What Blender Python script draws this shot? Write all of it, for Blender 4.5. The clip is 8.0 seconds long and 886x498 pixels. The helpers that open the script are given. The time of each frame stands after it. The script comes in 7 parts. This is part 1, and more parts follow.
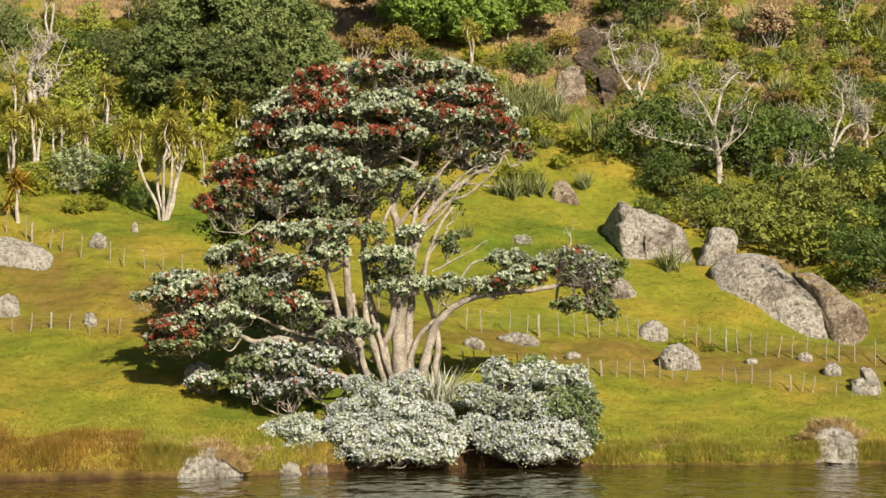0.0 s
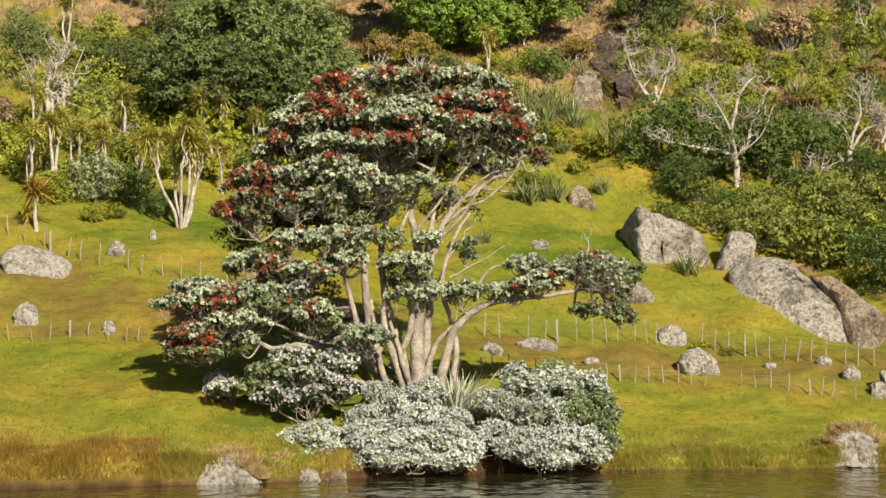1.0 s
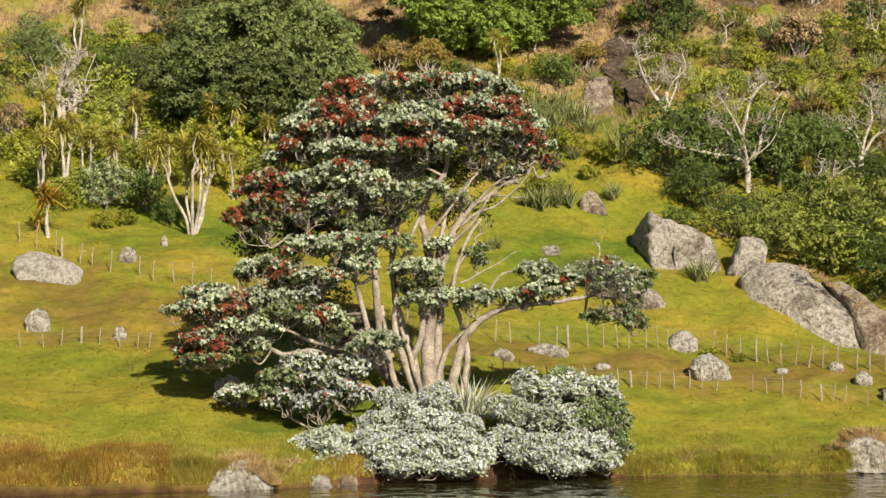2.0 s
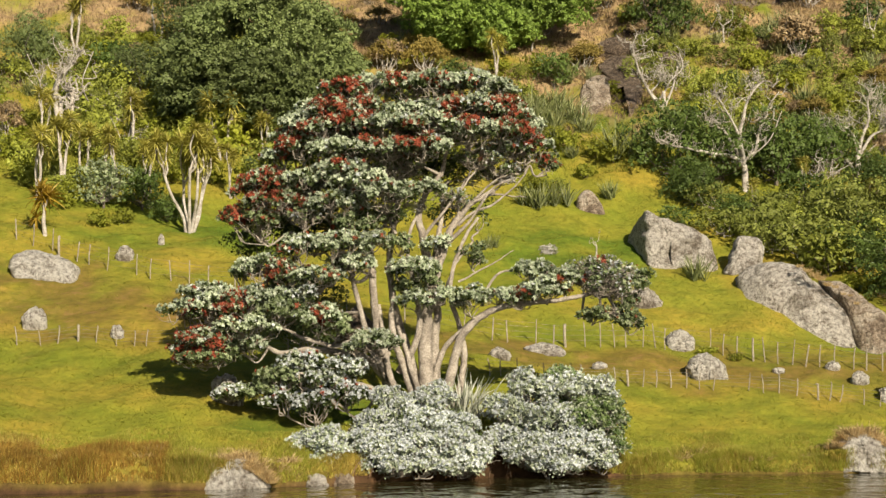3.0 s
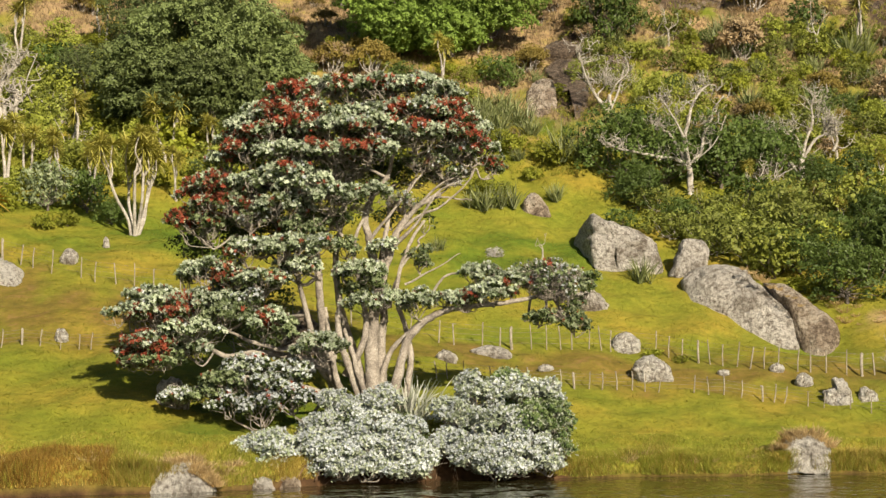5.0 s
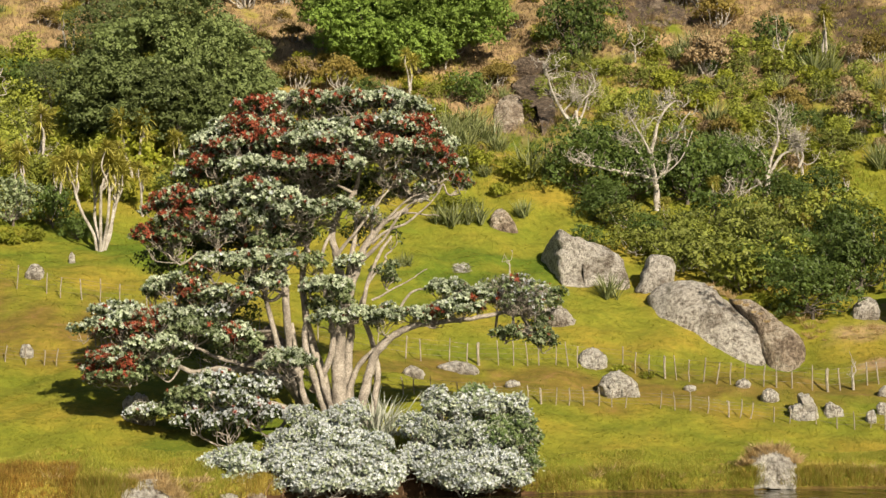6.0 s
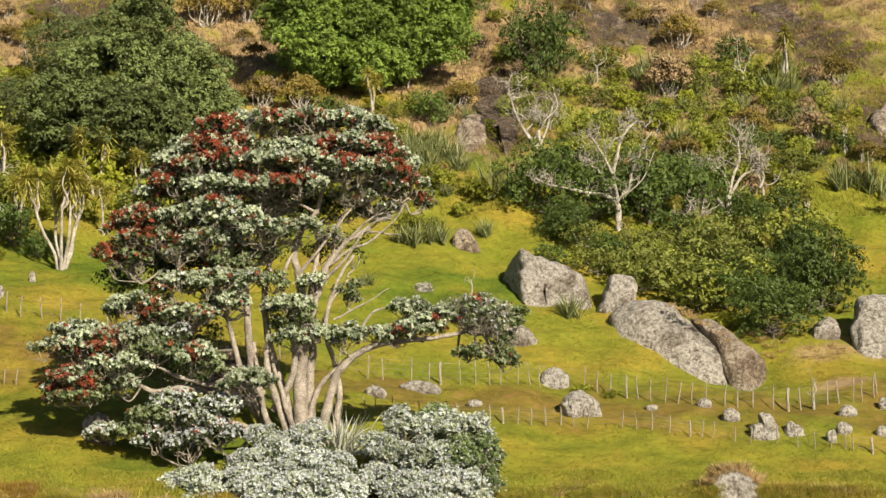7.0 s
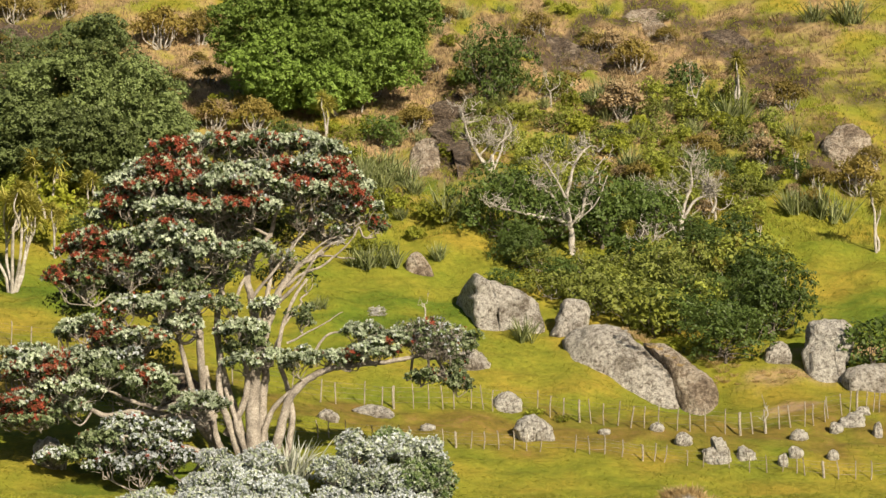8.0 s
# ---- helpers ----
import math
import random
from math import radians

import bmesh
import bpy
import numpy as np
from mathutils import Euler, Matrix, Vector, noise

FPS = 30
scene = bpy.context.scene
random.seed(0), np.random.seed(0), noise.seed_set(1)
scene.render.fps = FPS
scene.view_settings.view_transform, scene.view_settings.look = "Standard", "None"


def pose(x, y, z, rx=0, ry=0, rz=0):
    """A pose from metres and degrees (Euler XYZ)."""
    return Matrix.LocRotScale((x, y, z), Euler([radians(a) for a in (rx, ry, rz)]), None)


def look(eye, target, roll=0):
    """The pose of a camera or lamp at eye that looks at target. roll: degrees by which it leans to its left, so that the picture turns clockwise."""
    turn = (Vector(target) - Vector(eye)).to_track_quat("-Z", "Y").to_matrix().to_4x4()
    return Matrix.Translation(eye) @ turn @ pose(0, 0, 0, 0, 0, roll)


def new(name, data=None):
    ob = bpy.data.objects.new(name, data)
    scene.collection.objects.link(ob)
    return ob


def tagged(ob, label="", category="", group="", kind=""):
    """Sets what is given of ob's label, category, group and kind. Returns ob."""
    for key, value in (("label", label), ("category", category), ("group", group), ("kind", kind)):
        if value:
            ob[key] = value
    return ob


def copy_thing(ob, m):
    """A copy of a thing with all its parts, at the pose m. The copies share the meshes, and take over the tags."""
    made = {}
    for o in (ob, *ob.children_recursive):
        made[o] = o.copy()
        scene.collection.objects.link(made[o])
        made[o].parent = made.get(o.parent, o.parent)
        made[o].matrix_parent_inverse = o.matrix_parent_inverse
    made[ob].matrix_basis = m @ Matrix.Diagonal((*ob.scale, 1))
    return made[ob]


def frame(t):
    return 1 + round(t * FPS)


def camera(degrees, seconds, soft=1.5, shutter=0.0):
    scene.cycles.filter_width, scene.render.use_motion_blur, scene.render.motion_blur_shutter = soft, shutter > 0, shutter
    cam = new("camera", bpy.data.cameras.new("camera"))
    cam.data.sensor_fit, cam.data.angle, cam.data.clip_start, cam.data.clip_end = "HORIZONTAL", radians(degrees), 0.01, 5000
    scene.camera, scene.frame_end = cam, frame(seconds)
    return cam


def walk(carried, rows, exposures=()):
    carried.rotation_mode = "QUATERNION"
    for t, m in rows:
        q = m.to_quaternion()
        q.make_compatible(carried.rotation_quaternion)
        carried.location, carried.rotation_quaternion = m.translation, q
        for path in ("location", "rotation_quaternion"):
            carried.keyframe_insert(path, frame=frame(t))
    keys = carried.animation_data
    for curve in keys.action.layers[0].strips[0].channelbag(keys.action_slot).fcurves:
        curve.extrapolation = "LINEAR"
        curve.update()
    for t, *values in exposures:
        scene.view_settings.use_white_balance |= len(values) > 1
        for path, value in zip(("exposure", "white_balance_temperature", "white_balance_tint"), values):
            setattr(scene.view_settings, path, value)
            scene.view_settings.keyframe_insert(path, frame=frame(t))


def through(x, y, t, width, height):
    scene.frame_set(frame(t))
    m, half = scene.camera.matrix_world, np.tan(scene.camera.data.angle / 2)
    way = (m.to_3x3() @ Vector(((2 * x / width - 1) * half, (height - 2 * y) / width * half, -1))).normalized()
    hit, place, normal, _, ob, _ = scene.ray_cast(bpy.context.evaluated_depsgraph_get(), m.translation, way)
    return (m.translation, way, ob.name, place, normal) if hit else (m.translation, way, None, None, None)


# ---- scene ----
cam = camera(28.0, 8.0, soft=1.4)
EYE = (0.0, 0.0, 4.5)
# seconds, then the camera's turn in degrees
TURNS = [
    (0.0, 93.660, 0.399, 0.025),
    (0.5, 93.731, 0.544, 0.301),
    (1.0, 93.853, 0.718, 0.615),
    (1.5, 94.000, 0.830, 0.876),
    (1.7, 94.050, 0.791, 0.940),
    (2.8, 94.046, 0.676, 0.937),
    (3.0, 94.010, 0.676, 0.873),
    (3.5, 93.922, 0.639, 0.596),
    (4.0, 93.889, 0.661, 0.196),
    (4.5, 93.931, 0.741, -0.308),
    (4.7, 93.979, 0.784, -0.524),
    (5.8, 94.456, 0.841, -1.699),
    (6.0, 94.568, 0.858, -1.910),
    (6.5, 94.863, 0.863, -2.474),
    (7.0, 95.173, 0.857, -3.131),
    (7.5, 95.518, 0.844, -3.869),
    (8.0, 95.922, 0.852, -4.638),
]
walk(cam, [(t, pose(*EYE, rx, ry, rz)) for t, rx, ry, rz in TURNS], exposures=[(0.0, 0.65), (8.0, 0.65)])

# ---- light: late-afternoon sun behind the viewer and to the right ----
SUN_ELEV, SUN_AZ = radians(27), radians(156)      # azimuth clockwise from +y
world = bpy.data.worlds.new("sky")
scene.world = world
world.use_nodes = True
wn = world.node_tree.nodes
sky = wn.new("ShaderNodeTexSky")
sky.sky_type, sky.sun_disc = "NISHITA", False
sky.sun_elevation, sky.sun_rotation = SUN_ELEV, SUN_AZ
wn["Background"].inputs["Strength"].default_value = 0.038
world.node_tree.links.new(sky.outputs["Color"], wn["Background"].inputs["Color"])
sun_dir = Vector((math.sin(SUN_AZ) * math.cos(SUN_ELEV), math.cos(SUN_AZ) * math.cos(SUN_ELEV), math.sin(SUN_ELEV)))
sun = new("sun", bpy.data.lights.new("sun", "SUN"))
sun.data.energy, sun.data.angle, sun.data.color = 5.0, radians(0.53), (1.0, 0.872, 0.672)
sun.matrix_world = look(sun_dir * 200, (0, 0, 0))


# ---- materials ----
def nodes_of(name):
    m = bpy.data.materials.new(name)
    m.use_nodes = True
    nt = m.node_tree
    return m, nt, nt.nodes["Principled BSDF"]


def node(nt, kind, **values):
    n = nt.nodes.new(kind)
    for k, v in values.items():
        n.inputs[k].default_value = v
    return n


def ramp(nt, fac, stops):
    r = nt.nodes.new("ShaderNodeValToRGB")
    while len(r.color_ramp.elements) < len(stops):
        r.color_ramp.elements.new(0.5)
    for e, (p, c) in zip(r.color_ramp.elements, stops):
        e.position, e.color = p, (*c, 1)
    nt.links.new(fac, r.inputs["Fac"])
    return r.outputs["Color"]


def mix(nt, fac, a, b, blend="MIX"):
    m = nt.nodes.new("ShaderNodeMix")
    m.data_type, m.blend_type = "RGBA", blend
    for sock, v in ((0, fac), (6, a), (7, b)):
        if isinstance(v, (int, float)):
            m.inputs[sock].default_value = v
        elif isinstance(v, tuple):
            m.inputs[sock].default_value = (*v, 1)
        else:
            nt.links.new(v, m.inputs[sock])
    return m.outputs[2]


def noise_fac(nt, scale, detail=4.0, rough=0.55, space="Object"):
    co = nt.nodes.new("ShaderNodeTexCoord")
    n = node(nt, "ShaderNodeTexNoise", Scale=scale, Detail=detail, Roughness=rough)
    nt.links.new(co.outputs[space], n.inputs["Vector"])
    return n.outputs["Fac"]


def bump(nt, bsdf, height, strength, distance):
    b = node(nt, "ShaderNodeBump", Strength=strength, Distance=distance)
    nt.links.new(height, b.inputs["Height"])
    nt.links.new(b.outputs["Normal"], bsdf.inputs["Normal"])


def leaf_material(name, dark, mid, light, rough=0.5, through=0.25, patch=0.35, even=1.0, vary_by=0.2):
    """Leaves: each one its own tone, drifting in patches over the plant, some light let through."""
    m, nt, b = nodes_of(name)
    g = nt.nodes.new("ShaderNodeNewGeometry")
    dark, light = [tuple(m + even * (c - m) for c, m in zip(end, mid)) for end in (dark, light)]
    col = ramp(nt, g.outputs["Random Per Island"], [(0.0, dark), (0.5, mid), (1.0, light)])
    tone = ramp(nt, noise_fac(nt, 0.55, 3.0), [(0.3, (0.62, 0.62, 0.55)), (0.7, (1.25, 1.2, 1.05))])
    col = mix(nt, patch, col, mix(nt, 1.0, col, tone, "MULTIPLY"))
    oi = nt.nodes.new("ShaderNodeObjectInfo")
    hs = node(nt, "ShaderNodeHueSaturation")
    vary = node(nt, "ShaderNodeMapRange")
    vary.inputs["To Min"].default_value, vary.inputs["To Max"].default_value = 1 - vary_by, 1 + vary_by
    nt.links.new(oi.outputs["Random"], vary.inputs["Value"])
    nt.links.new(vary.outputs["Result"], hs.inputs["Value"])
    nt.links.new(col, hs.inputs["Color"])
    col = hs.outputs["Color"]
    nt.links.new(col, b.inputs["Base Color"])
    b.inputs["Roughness"].default_value = rough
    b.inputs["Specular IOR Level"].default_value = 0.25
    tr = nt.nodes.new("ShaderNodeBsdfTranslucent")
    nt.links.new(col, tr.inputs["Color"])
    ms = node(nt, "ShaderNodeMixShader", Fac=through)
    nt.links.new(b.outputs["BSDF"], ms.inputs[1])
    nt.links.new(tr.outputs["BSDF"], ms.inputs[2])
    nt.links.new(ms.outputs["Shader"], nt.nodes["Material Output"].inputs["Surface"])
    return m


def bark_material(name, dark, light, scale=3.0):
    m, nt, b = nodes_of(name)
    f = noise_fac(nt, scale, 6.0, 0.65)
    col = ramp(nt, f, [(0.32, dark), (0.62, light)])
    streak = ramp(nt, noise_fac(nt, scale * 7, 3.0), [(0.38, (0.58, 0.55, 0.52)), (0.6, (1.12, 1.12, 1.12))])
    nt.links.new(mix(nt, 0.7, col, streak, "MULTIPLY"), b.inputs["Base Color"])
    b.inputs["Roughness"].default_value = 0.85
    bump(nt, b, noise_fac(nt, scale * 4, 6.0, 0.7), 0.9, 0.08)
    return m


def rock_material(name, pale, mid, dark, patch=0.5):
    """Weathered volcanic rock: pale lichen crusts, bare brown patches, dark pits and cracks."""
    m, nt, b = nodes_of(name)
    crust = ramp(nt, noise_fac(nt, 2.6, 6.0, 0.85), [(0.37, dark), (0.45, mid), (0.54, pale)])
    bare = ramp(nt, noise_fac(nt, 2.2, 6.0, 0.85), [(0.45, dark), (0.57, mid), (0.68, pale)])
    stain = ramp(nt, noise_fac(nt, 0.42, 5.0, 0.62), [(patch - 0.03, (0, 0, 0)), (patch + 0.05, (1, 1, 1))])
    col = mix(nt, stain, crust, bare)
    grain = ramp(nt, noise_fac(nt, 5.5, 3.0, 0.75), [(0.40, (0.32, 0.29, 0.26)), (0.47, (0.92, 0.91, 0.89)), (0.60, (1.22, 1.22, 1.22))])
    nt.links.new(mix(nt, 0.62, col, grain, "MULTIPLY"), b.inputs["Base Color"])
    b.inputs["Roughness"].default_value = 0.95
    bump(nt, b, noise_fac(nt, 4.0, 10.0, 0.78), 1.0, 0.6)
    return m



M_SILVER = leaf_material("silver_leaf", (0.27, 0.33, 0.21), (0.40, 0.46, 0.335), (0.55, 0.60, 0.485), 0.6, 0.12, 0.35)
M_WHITE = leaf_material("whitened_leaf", (0.54, 0.58, 0.61), (0.64, 0.68, 0.72), (0.73, 0.765, 0.81), 0.7, 0.3, 0.3)
M_GREYGREEN = leaf_material("greygreen_leaf", (0.13, 0.175, 0.075), (0.21, 0.26, 0.135), (0.32, 0.36, 0.22), 0.5, 0.12, 0.3)
# old dark leaves; shade between the clumps is put into this colour
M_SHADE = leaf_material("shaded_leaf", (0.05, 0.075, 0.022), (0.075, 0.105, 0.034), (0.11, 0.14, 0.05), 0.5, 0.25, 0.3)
M_FRESH = leaf_material("fresh_green_leaf", (0.10, 0.165, 0.05), (0.17, 0.245, 0.085), (0.29, 0.35, 0.165), 0.5, 0.2, 0.3)
M_RED = leaf_material("red_blossom", (0.17, 0.06, 0.033), (0.29, 0.065, 0.034), (0.38, 0.095, 0.052), 0.7, 0.25, 0.3)
M_DEEP = leaf_material("deep_green_leaf", (0.055, 0.095, 0.02), (0.085, 0.13, 0.029), (0.135, 0.185, 0.05), 0.5, 0.16, 0.7, 0.45, 0.3)
M_GREEN = leaf_material("green_leaf", (0.12, 0.2, 0.033), (0.165, 0.25, 0.045), (0.22, 0.30, 0.07), 0.55, 0.16, 0.6, 0.45, 0.3)
M_LEAFY = leaf_material("yellowish_leaf", (0.18, 0.22, 0.033), (0.255, 0.29, 0.046), (0.33, 0.355, 0.075), 0.55, 0.16, 0.6, 0.45, 0.3)
M_LIME = leaf_material("lime_leaf", (0.19, 0.225, 0.022), (0.27, 0.30, 0.036), (0.37, 0.37, 0.06), 0.55, 0.35, 0.5, 0.45, 0.3)
M_OLIVE = leaf_material("olive_leaf", (0.14, 0.18, 0.035), (0.20, 0.235, 0.048), (0.28, 0.30, 0.08), 0.6, 0.16, 0.7, 0.45, 0.3)
M_BROWN = leaf_material("brown_leaf", (0.16, 0.125, 0.03), (0.24, 0.19, 0.05), (0.32, 0.25, 0.075), 0.7, 0.35, 0.5, 0.45, 0.3)
M_SWORD = leaf_material("sword_leaf", (0.08, 0.1, 0.03), (0.17, 0.2, 0.075), (0.32, 0.34, 0.17), 0.4, 0.15)
M_SWORDPALE = leaf_material("pale_sword_leaf", (0.25, 0.28, 0.2), (0.45, 0.48, 0.4), (0.65, 0.66, 0.6), 0.5, 0.1)
M_PALM = leaf_material("palm_leaf", (0.23, 0.22, 0.036), (0.35, 0.33, 0.065), (0.46, 0.42, 0.115), 0.45, 0.15)
M_SAGE = leaf_material("sage_leaf", (0.10, 0.14, 0.05), (0.15, 0.195, 0.068), (0.215, 0.26, 0.10), 0.5, 0.16, 0.5, 0.45, 0.3)
M_ORANGE = leaf_material("orange_leaf", (0.2, 0.12, 0.01), (0.36, 0.24, 0.03), (0.46, 0.35, 0.07), 0.5, 0.25)
M_GRASS = leaf_material("grass_blade", (0.21, 0.245, 0.028), (0.285, 0.295, 0.042), (0.37, 0.34, 0.07), 0.6, 0.2, 0.5)
M_MEADOW = leaf_material("meadow_blade", (0.20, 0.236, 0.025), (0.245, 0.257, 0.031), (0.31, 0.272, 0.041), 0.7, 0.1, 0.4, 1.0, 0.0)
M_REED = leaf_material("bank_grass_blade", (0.23, 0.155, 0.036), (0.38, 0.30, 0.06), (0.52, 0.45, 0.14), 0.65, 0.2, 0.8)
M_RUST = leaf_material("rust_blade", (0.14, 0.078, 0.018), (0.26, 0.152, 0.03), (0.37, 0.25, 0.055), 0.65, 0.2, 0.8)
M_STRAW = leaf_material("straw_blade", (0.20, 0.145, 0.078), (0.31, 0.225, 0.128), (0.41, 0.32, 0.195), 0.7, 0.15, 0.6)
# golden straw, its colour raised to offset the thin blades' self-shadow
M_BRIGHTSTRAW = leaf_material("brightened_golden_straw_blade", (0.37, 0.26, 0.12), (0.54, 0.40, 0.20), (0.68, 0.54, 0.31), 0.7, 0.3, 0.4)
M_BARK = bark_material("pale_bark", (0.19, 0.162, 0.133), (0.44, 0.395, 0.335), 2.2)
M_DARKBARK = bark_material("grey_bark", (0.078, 0.066, 0.055), (0.203, 0.172, 0.140), 3.0)
M_ROOT = bark_material("root_bark", (0.07, 0.042, 0.024), (0.24, 0.15, 0.085), 4.0)
M_DEAD = bark_material("bleached_wood", (0.27, 0.24, 0.2), (0.54, 0.505, 0.455), 2.5)
M_DROPPINGS = bark_material("whitened_sticks", (0.328, 0.304, 0.273), (0.624, 0.608, 0.585), 4.0)
M_POST = bark_material("weathered_post", (0.25, 0.215, 0.16), (0.47, 0.42, 0.34), 8.0)
M_ROCK = rock_material("lichen_rock", (0.70, 0.66, 0.60), (0.50, 0.455, 0.395), (0.19, 0.155, 0.12), 0.56)
M_PALEROCK = rock_material("pale_rock", (0.72, 0.69, 0.63), (0.55, 0.51, 0.45), (0.25, 0.21, 0.17), 0.6)
M_DARKROCK = rock_material("brown_rock", (0.36, 0.29, 0.22), (0.205, 0.15, 0.105), (0.085, 0.06, 0.042), 0.45)
M_TANROCK = rock_material("tan_rock", (0.62, 0.54, 0.44), (0.42, 0.33, 0.24), (0.19, 0.14, 0.10), 0.5)
M_WIRE, _nt, _b = nodes_of("fence_wire")
_b.inputs["Base Color"].default_value, _b.inputs["Metallic"].default_value, _b.inputs["Roughness"].default_value = (0.3, 0.28, 0.26, 1), 0.8, 0.5


def ground_material():
    m, nt, b = nodes_of("hill_ground")

    def cover(name):
        a = nt.nodes.new("ShaderNodeAttribute")
        a.attribute_name = name
        return a.outputs["Fac"]
    big = noise_fac(nt, 0.16, 4.0)
    mid = noise_fac(nt, 1.1, 5.0, 0.65)
    fine = noise_fac(nt, 9.0, 4.0, 0.7)
    grass = ramp(nt, big, [(0.36, (0.158, 0.190, 0.020)), (0.50, (0.214, 0.212, 0.026)), (0.64, (0.285, 0.226, 0.034))])
    grass = mix(nt, 0.55, grass, ramp(nt, mid, [(0.3, (0.65, 0.70, 0.55)), (0.7, (1.25, 1.2, 1.15))]), "MULTIPLY")
    lush = ramp(nt, mid, [(0.3, (0.045, 0.098, 0.009)), (0.7, (0.105, 0.165, 0.015))])
    track = ramp(nt, mid, [(0.3, (0.115, 0.085, 0.02)), (0.52, (0.18, 0.125, 0.028)), (0.7, (0.235, 0.13, 0.06))])
    straw = ramp(nt, mid, [(0.3, (0.22, 0.143, 0.077)), (0.5, (0.345, 0.24, 0.133)), (0.72, (0.32, 0.265, 0.072))])
    stone = ramp(nt, noise_fac(nt, 1.6, 7.0, 0.8), [(0.32, (0.038, 0.025, 0.019)), (0.55, (0.092, 0.066, 0.045)), (0.75, (0.205, 0.165, 0.118))])
    col = mix(nt, cover("lush"), grass, lush)
    col = mix(nt, cover("track"), col, track)
    gold = ramp(nt, mid, [(0.3, (0.14, 0.095, 0.018)), (0.5, (0.205, 0.165, 0.026)), (0.75, (0.20, 0.19, 0.027))])
    col = mix(nt, cover("gold"), col, gold)
    col = mix(nt, cover("dry"), col, straw)
    col = mix(nt, cover("rock"), col, stone)
    soil = ramp(nt, mid, [(0.3, (0.03, 0.018, 0.01)), (0.55, (0.08, 0.044, 0.022)), (0.75, (0.16, 0.095, 0.048))])
    col = mix(nt, cover("soil"), col, soil)
    col = mix(nt, 0.7, col, ramp(nt, noise_fac(nt, 2.6, 3.0, 0.6), [(0.34, (0.78, 0.82, 0.8)), (0.66, (1.2, 1.17, 1.15))]), "MULTIPLY")
    col = mix(nt, 0.5, col, ramp(nt, fine, [(0.3, (0.8, 0.78, 0.72)), (0.7, (1.12, 1.12, 1.1))]), "MULTIPLY")
    nt.links.new(col, b.inputs["Base Color"])
    b.inputs["Roughness"].default_value = 0.95
    b.inputs["Specular IOR Level"].default_value = 0.15
    bump(nt, b, noise_fac(nt, 3.0, 6.0, 0.68), 0.7, 0.14)
    return m


def water_material():
    m, nt, b = nodes_of("river_water")
    nt.links.new(ramp(nt, noise_fac(nt, 0.1, 3.0), [(0.3, (0.020, 0.019, 0.007)), (0.7, (0.034, 0.031, 0.011))]), b.inputs["Base Color"])
    b.inputs["Roughness"].default_value, b.inputs["IOR"].default_value = 0.07, 1.33
    co = nt.nodes.new("ShaderNodeTexCoord")
    mp = nt.nodes.new("ShaderNodeMapping")
    mp.inputs["Scale"].default_value = (1.0, 0.5, 1.0)
    nt.links.new(co.outputs["Object"], mp.inputs["Vector"])
    n = node(nt, "ShaderNodeTexNoise", Scale=0.8, Detail=2.0, Roughness=0.5)
    nt.links.new(mp.outputs["Vector"], n.inputs["Vector"])
    b.inputs["Specular IOR Level"].default_value = 0.28
    bump(nt, b, n.outputs["Fac"], 1.0, 0.22)
    return m


M_GROUND, M_WATER = ground_material(), water_material()

# ---- ground ----
SHORE_X = (-60, -30, -17.3, -12.7, -7.9, -3.9, 0.3, 5.2, 10.1, 15.0, 19.1, 40, 80)
SHORE_Y = (60, 65, 69.4, 70.6, 72.2, 74.4, 76.3, 76.9, 77.2, 77.4, 77.4, 78.5, 80)
HILL_X = (-44, -32, -22, -12, -2, 8, 18, 28, 40, 54)
HILL = (      # distance, then the hill's height at each HILL_X
    (64, 1.5, 0.8, -0.1, -1.5, -3.4, -4.7, -5.5, -6.1, -6.7, -7.3),
    (72, 3.8, 3.0, 2.2, 1.2, -0.9, -2.1, -2.4, -3.1, -3.7, -4.1),
    (80, 6.1, 4.9, 4.0, 3.9, 2.7, 0.9, 0.7, -0.1, -0.5, -0.8),
    (88, 8.6, 7.2, 6.1, 6.2, 5.3, 3.7, 3.3, 3.2, 2.8, 2.5),
    (96, 11.2, 10.1, 9.2, 8.4, 7.2, 5.9, 5.6, 5.9, 6.0, 5.9),
    (104, 13.9, 13.0, 12.2, 10.9, 10.1, 9.4, 9.0, 9.2, 9.2, 9.4),
    (114, 17.4, 16.4, 15.2, 14.6, 14.4, 13.9, 13.1, 12.9, 13.6, 13.9))
HILL_HIGH = (
    (126, 21.7, 20.9, 20.5, 20.8, 20.7, 20.1, 19.5, 18.9, 19.2, 19.7),
    (140, 27.2, 26.9, 27.4, 27.9, 28.1, 27.2, 26.0, 25.6, 28.2, 27.3),
    (158, 35.5, 35.2, 35.6, 35.3, 35.1, 36.4, 37.1, 36.1, 37.0, 39.9),
    (180, 48.6, 48.9, 49.2, 48.6, 48.5, 49.4, 50.3, 50.7, 51.7, 52.5),
    (220, 71.2, 71.2, 71.2, 71.2, 71.1, 71.1, 71.0, 71.1, 71.0, 70.9),
    (300, 95, 95, 95, 95, 95, 95, 95, 95, 95, 95),
    (420, 60, 60, 60, 60, 60, 60, 60, 60, 60, 60))


